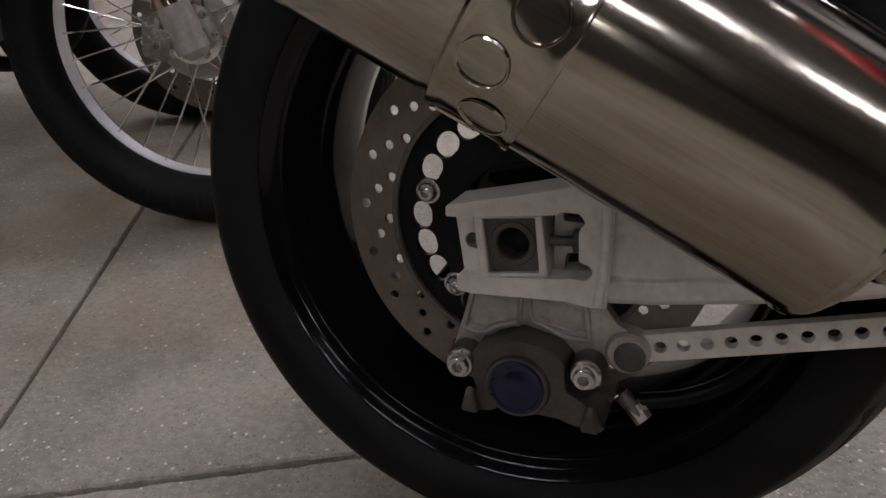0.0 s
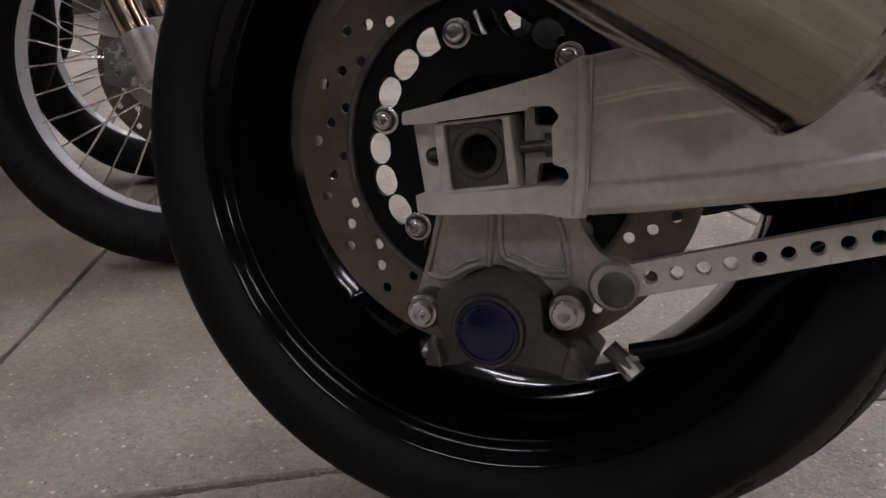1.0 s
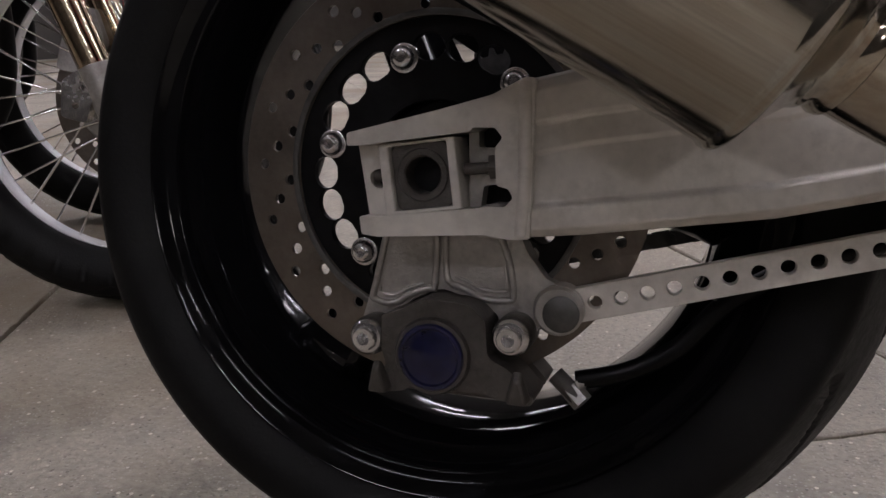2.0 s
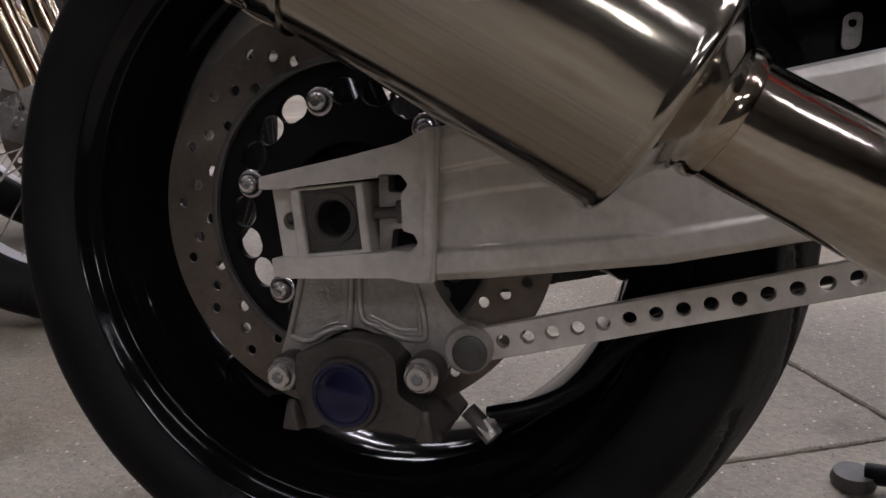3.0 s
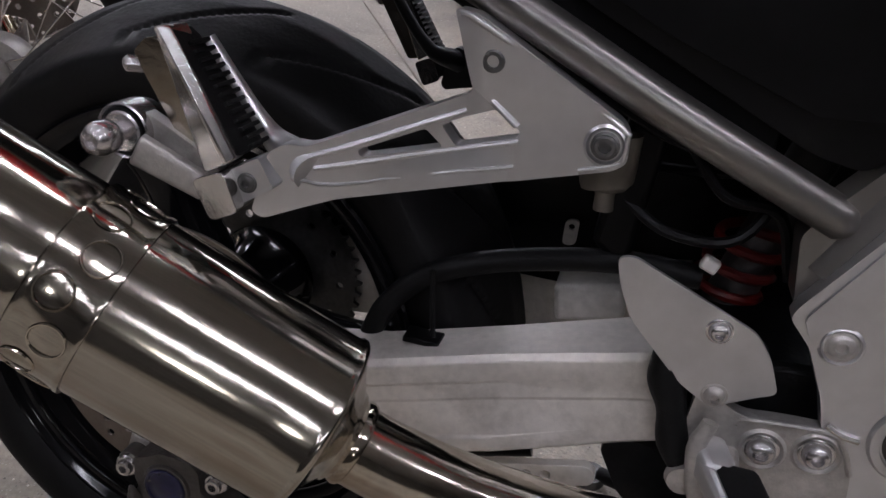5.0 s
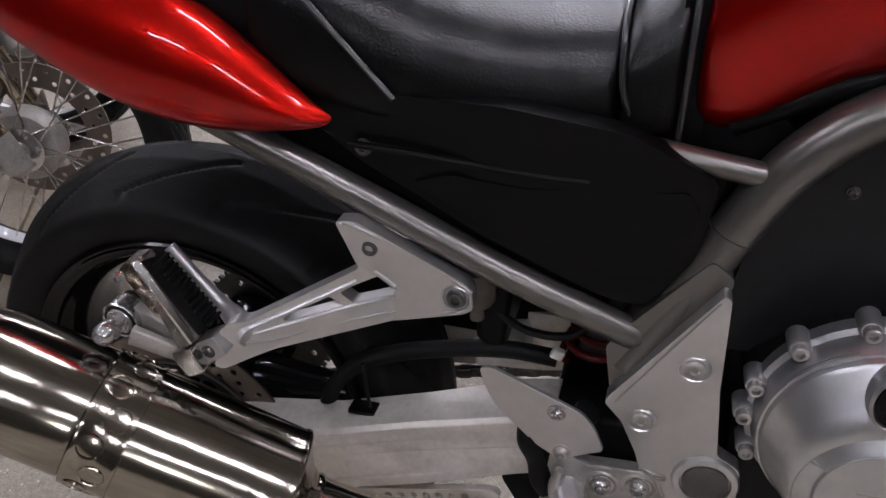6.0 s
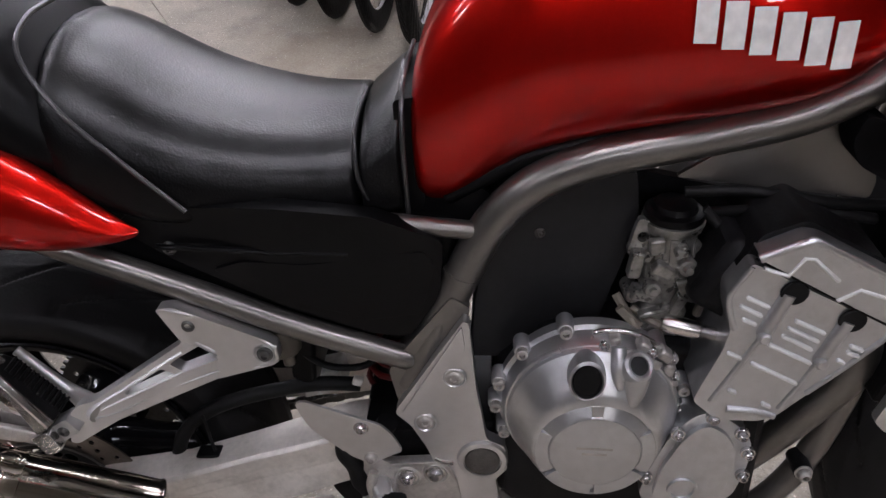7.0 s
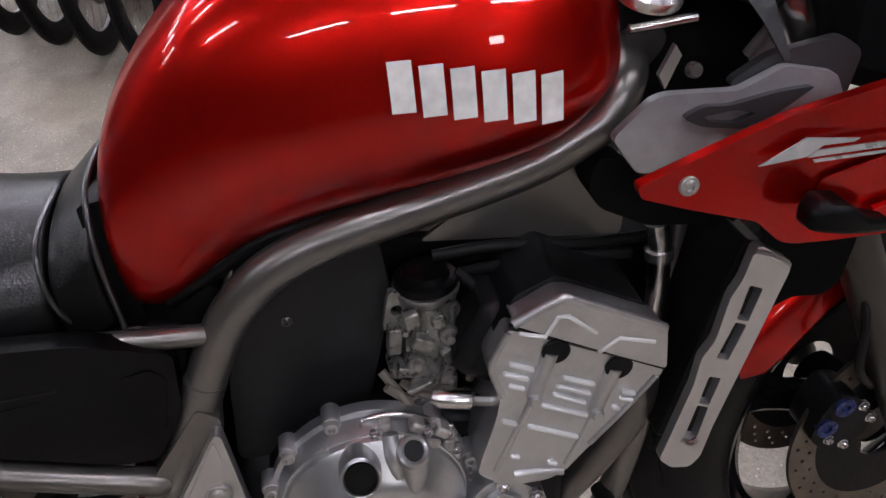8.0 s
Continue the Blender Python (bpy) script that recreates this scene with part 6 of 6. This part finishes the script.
part("windscreen", plate(rounded([(1.060, 0.990), (1.068, 1.040), (1.090, 1.040), (1.087, 0.982), (1.1055, 0.929), (1.0995, 0.9295), (1.077, 0.966)], 0.004), [], -0.154, -0.150, warp=lambda x, z: 0.9 * (z - 0.93) ** 2 * 4), SMOKED, bike, "smoked windscreen edge", bevel=0.001)
part("stem_nut", lathe([(0.020, 0), (0.0255, 0), (0.0265, 0.003), (0.0265, 0.009), (0.0235, 0.012), (0.020, 0.011)], (0.984, -0.138, 0.992), (0.15, -0.25, 0.95), 36, loop=True), STEEL, bike, "bright ring at the cockpit")
part("stay_rod", rod((0.985, -0.10, 0.957), (1.045, -0.10, 0.960), 0.0045, 12), POLISHED, bike)
part("boss", lathe([(0, 0), (0.0065, 0), (0.0065, 0.006), (0.005, 0.008), (0, 0.008)], (1.020, -0.15, 0.934), (0, -1, 0.2), 20), CALIPER, bike)
part("handlebar", tube([(1.05, -0.36, 1.07), (1.06, -0.20, 1.08), (1.085, -0.08, 1.04), (1.09, 0.0, 1.03), (1.085, 0.08, 1.04), (1.06, 0.20, 1.08), (1.05, 0.36, 1.07)], 0.011, 14), BLACK, bike, "black handlebar")
for p in (((1.02, -0.05, 0.97), (1.06, -0.09, 1.0), (1.10, -0.13, 1.03), (1.12, -0.17, 1.06)), ((1.12, -0.07, 0.90), (1.145, -0.09, 0.95), (1.14, -0.12, 1.0), (1.11, -0.15, 1.06)), ((1.125, -0.05, 0.90), (1.15, -0.07, 0.955), (1.15, -0.10, 1.02))):
    part("control_cable", tube(p, 0.0055, 10), GREYPANEL, bike, "grey control cable")
part("indicator", loft([[(x, -0.262 - d, z - h), (x, -0.262 + d, z - h), (x, -0.262 + d, z + h), (x, -0.262 - d, z + h)] for x, z, h, d in ((1.0635, 0.8495, 0.0075, 0.010), (1.0740, 0.8525, 0.0115, 0.016), (1.0930, 0.8490, 0.0120, 0.017), (1.1120, 0.8385, 0.0070, 0.012), (1.1350, 0.8330, 0.0060, 0.008))]), PLASTIC, bike, "black indicator on a stalk", bevel=0.004)

# front wheel, fork and fender, turned to the left lock a little
STEER = Matrix.Translation((1.075, 0, 0.96)) @ Matrix.Rotation(radians(9), 4, V((-0.407, 0, 0.914))) @ Matrix.Translation((-1.075, 0, -0.96))
FC = V((1.368, 0, 0.358))


def steered(bm):
    bmesh.ops.transform(bm, matrix=STEER, verts=bm.verts)
    return bm


fw = part("front_wheel", steered(lathe([(0.226, -0.050), (0.2235, -0.0525), (0.220, -0.049), (0.208, -0.042), (0.195, -0.034), (0.188, -0.015), (0.188, 0.015), (0.195, 0.034), (0.208, 0.042), (0.220, 0.049), (0.2235, 0.0525), (0.226, 0.050), (0.212, 0.04), (0.204, 0), (0.212, -0.04)], FC, (0, 1, 0), 90, loop=True)), RIM, bike, "black cast front wheel", smooth=50)
part("tyre", steered(tyre_mesh(FC, [(0.214, 0.042), (0.228, 0.052), (0.246, 0.060), (0.272, 0.0630), (0.294, 0.0620), (0.315, 0.0550), (0.332, 0.0420), (0.343, 0.0260), (0.3480, 0.0)], 480, 12, 0.055)), RUBBER, fw, "black front tyre", smooth=60)
for a in (40, 160, 280):
    d, s = V((math.cos(radians(a)), 0, math.sin(radians(a)))), V((-math.sin(radians(a)), 0, math.cos(radians(a))))
    part("spoke", steered(loft([[FC + d * r + s * w * i + V((0, t * j, 0)) for i, j in ((-1, -0.5), (-0.6, -1), (0.6, -1), (1, -0.5), (1, 0.5), (0.6, 1), (-0.6, 1), (-1, 0.5))] for r, w, t in ((0.03, 0.028, 0.03), (0.09, 0.02, 0.022), (0.16, 0.02, 0.018), (0.195, 0.034, 0.028))])), RIM, fw, sub=1)
part("hub", steered(rod(FC + V((0, -0.06, 0)), FC + V((0, 0.06, 0)), 0.035, 28)), RIM, fw)
fholes = []
for row, r in enumerate((0.118, 0.128, 0.138)):
    fholes += [circ(FC.x + r * math.cos(radians(15 * k + 5 * row)), FC.z + r * math.sin(radians(15 * k + 5 * row)), 0.0028, 8) for k in range(24)]
for y in (-0.074, 0.069):
    part("brake_disc", steered(plate(circ(FC.x, FC.z, 0.149, 90), [circ(FC.x, FC.z, 0.108, 60)] + fholes, y, y + 0.005)), DISC, fw, "drilled front brake disc")
    part("disc_carrier", steered(plate(circ(FC.x, FC.z, 0.108, 60), [circ(FC.x, FC.z, 0.045, 30)], y, y + 0.004)), BLACK, fw)
for s in (-1, 1):
    leg = part("fork_leg", steered(rod(FC + V((0.012, s * 0.105, 0.0)), FC + V((0.012 - 0.40 * 0.407, s * 0.105, 0.40 * 0.914)), 0.0245, 28)), FORKDARK, bike, "grey brown fork leg")
    part("stanchion", steered(rod(FC + V((0.012 - 0.40 * 0.407, s * 0.105, 0.40 * 0.914)), FC + V((0.012 - 0.76 * 0.407, s * 0.105, 0.76 * 0.914)), 0.0215, 24)), POLISHED, leg)
    c4 = part("front_caliper", plate(rounded([(1.243, 0.408), (1.252, 0.446), (1.270, 0.474), (1.296, 0.468), (1.318, 0.440), (1.322, 0.408), (1.300, 0.385), (1.262, 0.388)], 0.010), [], s * 0.078 - 0.026, s * 0.078 + 0.026), BLACK, bike, "black front brake caliper", bevel=0.005)
    for x, z in ((1.2604, 0.4269), (1.2791, 0.4571)):
        part("piston_cap", lathe([(0, 0), (0.0060, 0), (0.0064, 0.003), (0.0135, 0.003), (0.0130, -0.001), (0.0128, -0.006), (0, -0.006)], (x, s * 0.106, z), (0, s, 0), 24), BLUECAP, c4, "blue ring round the piston cap")
    for x, z in ((1.319, 0.430), (1.290, 0.392), (1.268, 0.404), (1.306, 0.452)):
        bolt("caliper_bolt", (x, s * 0.105, z), c4, 0.0055, 0.006, STEEL, (0, s, 0))
    part("brake_line", steered(tube([(1.30, s * 0.10, 0.47), (1.25, s * 0.125, 0.53), (1.25, s * 0.12, 0.60), (1.23, s * 0.11, 0.69)], 0.005, 8)), BLACK, leg)
fend = []
for k in range(7):
    a = radians(60 + 15 * k)
    q = (0.284, 0.284, 0.284, 0.272, 0.252, 0.244, 0.262)[k]
    fend.append([FC + V((math.cos(a) * r, y, math.sin(a) * r)) for y, r in ((-0.078, q), (-0.078, 0.305), (-0.062, 0.334), (0, 0.346), (0.062, 0.334), (0.078, 0.305), (0.078, q), (0.073, q), (0.058, 0.326), (0, 0.339), (-0.058, 0.326), (-0.073, q))])
part("front_fender", steered(loft(fend)), RED, bike, "glossy red front mudguard", smooth=60, sub=1)

# black stays that carry the mudguard on the fork
for s in (-1, 1):
    stay = [(FC.x + math.cos(radians(a)) * r, FC.z + math.sin(radians(a)) * r) for a, r in ((98, 0.30), (100, 0.342), (107, 0.346), (113, 0.338), (116, 0.318), (115, 0.284), (111, 0.255), (102, 0.255))]
    part("fender_stay", steered(plate(rounded(stay, 0.010), [], s * 0.083 - 0.004, s * 0.083 + 0.004)), PLASTIC, bike, "black mudguard stay on the fork", bevel=0.002)

# side stand, on the far side, its foot on the floor
stand = part("side_stand", tube([(0.70, 0.11, 0.20), (0.64, 0.135, 0.155), (0.56, 0.17, 0.098), (0.48, 0.205, 0.062), (0.405, 0.235, 0.050)], 0.0105, 14), BLACK, bike, "black steel side stand")
part("stand_foot", lathe([(0, 0), (0.020, 0), (0.0215, 0.006), (0.019, 0.014), (0, 0.015)], (0.395, 0.237, 0.0365), (-0.05, -0.1425, 0.989), 28), DARKSTEEL, stand, "round steel stand foot")


# ---- motorcycles parked around ----
def parked(name, label, body, m, group="parked motorcycles", bars=0.38):
    """A plain standard motorcycle: wire wheels, fork, tank, saddle, engine, bars, lamp."""
    t = thing(name, label, "motorcycle", m, group)
    for nm, cx, r, w in (("front_wheel", 1.36, 0.31, 0.055), ("rear_wheel", 0.0, 0.305, 0.07)):
        c = V((cx, 0, r))
        rimr = r * 0.735
        wh = part(nm, lathe([(rimr + 0.008, -0.015), (rimr + 0.005, -0.018), (rimr - 0.001, -0.0175), (rimr - 0.003, -0.0125), (rimr - 0.002, -0.006), (rimr - 0.002, 0.006), (rimr - 0.003, 0.0125), (rimr - 0.001, 0.0175), (rimr + 0.005, 0.018), (rimr + 0.008, 0.015), (rimr + 0.006, 0.0)], c, (0, 1, 0), 72, loop=True), RIMSILVER, t, "bright alloy rim", smooth=50)
        part("tyre", tyre_mesh(c, [(rimr, w * 0.38), (rimr + 0.006, w * 0.62), (rimr + 0.022, w * 0.88), (r * 0.90, w * 0.97), (r * 0.95, w * 0.84), (r * 0.985, w * 0.5), (r, 0.0)], 288, 40, w * 0.95), RUBBER, wh, "chunky black tyre", smooth=60)
        part("hub", lathe([(0, -0.07), (0.018, -0.07), (0.02, -0.045), (0.045, -0.042), (0.045, -0.036), (0.026, -0.03), (0.026, 0.03), (0.045, 0.036), (0.045, 0.042), (0.02, 0.045), (0.018, 0.07), (0, 0.07)], c, (0, 1, 0), 28), POLISHED, wh, "bright wheel hub")
        part("drum_plate", lathe([(0.02, -0.030), (0.066, -0.028), (0.070, -0.020), (0.070, 0.020), (0.062, 0.026), (0.02, 0.028)], c, (0, 1, 0), 36, loop=True), CAST, wh, "grey hub flange")
        for k in range(6):
            bolt("hub_bolt", (cx + 0.034 * math.cos(radians(60 * k)), -0.044, r + 0.034 * math.sin(radians(60 * k))), wh, 0.005, 0.004, STEEL)
        for k in range(32):
            s = 1 if k % 2 else -1
            a = 2 * math.pi * k / 32
            b = a + (0.42 if (k // 2) % 2 else -0.42)
            part("wire_spoke", rod(c + V((0.043 * math.cos(b), s * 0.036, 0.043 * math.sin(b))), c + V((rimr * 0.975 * math.cos(a), s * 0.004, rimr * 0.975 * math.sin(a))), 0.0018, 6), POLISHED, wh)
        hol = [circ(cx + q * math.cos(radians(20 * k + j * 10)), r + q * math.sin(radians(20 * k + j * 10)), 0.005, 8) for j, q in enumerate((0.105, 0.125)) for k in range(18)]
        part("brake_disc", plate(circ(cx, r, 0.138, 60), hol + [circ(cx, r, 0.088, 40)], 0.062, 0.066), DISC, wh, "drilled disc")
        part("disc_spider", plate([(cx + q * math.cos(radians(18 * k)), r + q * math.sin(radians(18 * k))) for k in range(20) for q in ((0.092,) if k % 4 == 0 else (0.05,))], [circ(cx, r, 0.03, 20)], 0.062, 0.066), POLISHED, wh)
    for s in (-1, 1):
        leg = part("fork_slider", rod((1.372, s * 0.080, 0.29), (1.346, s * 0.080, 0.355), 0.0255 if s < 0 else 0.022, 24), CAST if s < 0 else FORK, t, "grey fork end" if s < 0 else "")
        part("stanchion", rod((1.346, s * 0.080, 0.355), (1.115, s * 0.080, 0.93), 0.0235, 24), FORK, leg, "bright fork tube")
        part("axle_clamp", lathe([(0, -0.026), (0.012, -0.024), (0.020, -0.016), (0.0225, -0.004), (0.022, 0.018), (0.020, 0.022), (0, 0.022)], (1.368, s * 0.080, 0.302), (-0.372, 0, 0.928), 24), CAST, leg, "rounded fork foot", smooth=60)
    part("caliper", plate(rounded([(1.235, 0.36), (1.255, 0.43), (1.30, 0.455), (1.315, 0.40), (1.28, 0.35)], 0.01), [], 0.04, 0.092), CAST, t, bevel=0.004)
    part("fork_boss", plate(rounded([(1.30, 0.285), (1.335, 0.275), (1.352, 0.325), (1.330, 0.350), (1.305, 0.335)], 0.006), [circ(1.322, 0.30, 0.005, 12), circ(1.332, 0.325, 0.005, 12)], -0.098, -0.078), POLISHED, t, "bright caliper lug")
    part("guard_wire", tube([(1.17, -0.10, 0.72), (1.25, -0.13, 0.56), (1.29, -0.12, 0.47), (1.31, -0.10, 0.50), (1.28, -0.09, 0.62)], 0.004, 8), GREYPANEL, t, "grey cable loop")
    part("brake_line", tube([(1.29, -0.075, 0.44), (1.24, -0.12, 0.53), (1.20, -0.10, 0.66), (1.16, -0.08, 0.80)], 0.005, 8), BLACK, t)
    part("cable", tube([(1.30, 0.08, 0.40), (1.25, 0.13, 0.55), (1.17, 0.10, 0.75), (1.12, 0.06, 0.90)], 0.005, 8), YELLOW, t, "yellow cable")
    part("front_mudguard", loft([[V((1.36 + math.cos(radians(a)) * q, y, 0.31 + math.sin(radians(a)) * q)) for y, q in ((-0.06, 0.33), (-0.045, 0.35), (0, 0.357), (0.045, 0.35), (0.06, 0.33), (0.045, 0.343), (0, 0.35), (-0.045, 0.343))] for a in range(30, 151, 15)]), body, t, smooth=60)
    part("yoke", box((1.10, 0, 0.94), (0.06, 0.25, 0.03), (0, 22, 0)), BLACK, t, bevel=0.006)
    part("handlebar", tube([(0.98, -bars, 1.06), (1.04, -0.58 * bars, 1.08), (1.08, -0.07, 1.0), (1.08, 0.07, 1.0), (1.04, 0.58 * bars, 1.08), (0.98, bars, 1.06)], 0.011, 12), POLISHED, t)
    part("headlight", lathe([(0, 0), (0.05, 0.0), (0.085, 0.05), (0.09, 0.09), (0.085, 0.10), (0, 0.105)], (1.12, 0, 0.90), (1, 0, -0.05), 32), POLISHED, t)
    part("tank", loft([shell(0.58, 0.76, 0.84, 0.08, 0.10, 0.80), shell(0.66, 0.76, 0.91, 0.10, 0.135, 0.85), shell(0.80, 0.78, 0.95, 0.12, 0.155, 0.88), shell(0.94, 0.80, 0.94, 0.11, 0.145, 0.88), shell(1.02, 0.83, 0.90, 0.08, 0.10, 0.87)]), body, t, smooth=180, sub=2)
    part("saddle", loft([shell(-0.12, 0.79, 0.88, 0.09, 0.11, 0.84), shell(0.1, 0.75, 0.85, 0.11, 0.13, 0.80), shell(0.3, 0.73, 0.82, 0.11, 0.13, 0.78), shell(0.5, 0.75, 0.84, 0.08, 0.10, 0.80), shell(0.58, 0.77, 0.86, 0.07, 0.09, 0.82)]), LEATHER, t, smooth=180, sub=2)
    part("engine", loft([[(x, -w, z0), (x, w, z0), (x, w, z1), (x, -w, z1)] for x, w, z0, z1 in ((0.50, 0.14, 0.30, 0.52), (0.62, 0.19, 0.24, 0.56), (0.78, 0.19, 0.24, 0.70), (0.92, 0.17, 0.32, 0.70), (0.97, 0.14, 0.42, 0.62))]), DARKSTEEL, t, bevel=0.02)
    part("clutch_cover", lathe([(0, 0), (0.10, 0), (0.095, 0.02), (0.07, 0.035), (0, 0.04)], (0.68, -0.19, 0.40), (0, -1, 0), 36), CAST, t)
    for s in (-1, 1):
        part("frame_tube", tube([(0.50, s * 0.12, 0.36), (0.46, s * 0.12, 0.60), (0.60, s * 0.10, 0.74), (1.04, s * 0.04, 0.90), (1.08, s * 0.05, 0.70), (1.0, s * 0.12, 0.30), (0.75, s * 0.13, 0.19), (0.50, s * 0.12, 0.30)], 0.016, 12), BLACK, t)
        part("swingarm", tube([(0.0, s * 0.10, 0.305), (0.25, s * 0.10, 0.33), (0.50, s * 0.09, 0.37)], 0.022, 12), BLACK, t)
        part("shock", rod((0.08, s * 0.13, 0.36), (0.20, s * 0.12, 0.72), 0.026, 16), POLISHED, t)
        part("indicator", rod((1.16, s * 0.10, 0.86), (1.16, s * 0.19, 0.86), 0.028, 16), AMBER, t, "amber indicator")
    part("exhaust", tube([(0.95, -0.15, 0.60, 0.02), (1.02, -0.16, 0.45, 0.02), (0.92, -0.16, 0.25, 0.02), (0.60, -0.16, 0.22, 0.022), (0.35, -0.16, 0.27, 0.04), (-0.10, -0.17, 0.38, 0.042)], 0.03, 20), POLISHED, t)
    part("stand_leg", tube([(0.55, 0.13, 0.26), (0.52, 0.22, 0.12), (0.50, 0.28, 0.012)], 0.011, 10), BLACK, t)
    return t


def turn_front(t, degrees):
    """Turns the steered half of a parked machine about its fork."""
    m = Matrix.Translation((1.36, 0, 0.31)) @ Matrix.Rotation(radians(degrees), 4, V((-0.37, 0, 0.93))) @ Matrix.Translation((-1.36, 0, -0.31))
    for ob in t.children:
        if ob.name.split(".")[0] in ("front_wheel", "fork_slider", "caliper", "fork_boss", "guard_wire", "brake_line", "cable", "front_mudguard", "yoke", "handlebar", "headlight"):
            for q in (ob, *ob.children):
                q.data.transform(m)


MATT = mat("matt_black_paint", (0.02, 0.02, 0.022), 0.4, 0, 0.2, 10, 80, coat=0.4)
# beside the red one, facing the same way, its front wheel close behind the red one's tail
heading = 0.0
hub_x, hub_y = -0.675, 0.485
neighbour = parked("motorcycle", "black wire-wheeled motorcycle with bright rims and bronze fork", MATT, Matrix.Translation((hub_x, hub_y, 0)) @ pose(0, 0, 0, 0, 0, heading) @ Matrix.Translation((-1.36, 0, 0)), bars=0.21)
turn_front(neighbour, 20)
row = parked("motorcycle", "dark motorcycle in a tight row on the concrete floor", MATT, Matrix.Translation((0.34, 2.06, 0)) @ pose(0, 0, 0, 0, 0, -97) @ Matrix.Diagonal((1, 0.62, 1, 1)) @ Matrix.Translation((-1.36, 0, 0)), bars=0.17)
for k in (1, 2, 3, 4):
    copy_thing(row, Matrix.Translation((0.34 - 0.175 * k, 2.06 + 0.137 * k, 0)) @ pose(0, 0, 0, 0, 0, -97 + k) @ Matrix.Diagonal((1, 0.62, 1, 1)) @ Matrix.Translation((-1.36, 0, 0)))
copy_thing(neighbour, Matrix.Translation((-1.06, 0.95, 0)) @ pose(0, 0, 0, 0, 0, 2) @ Matrix.Translation((-1.36, 0, 0)))
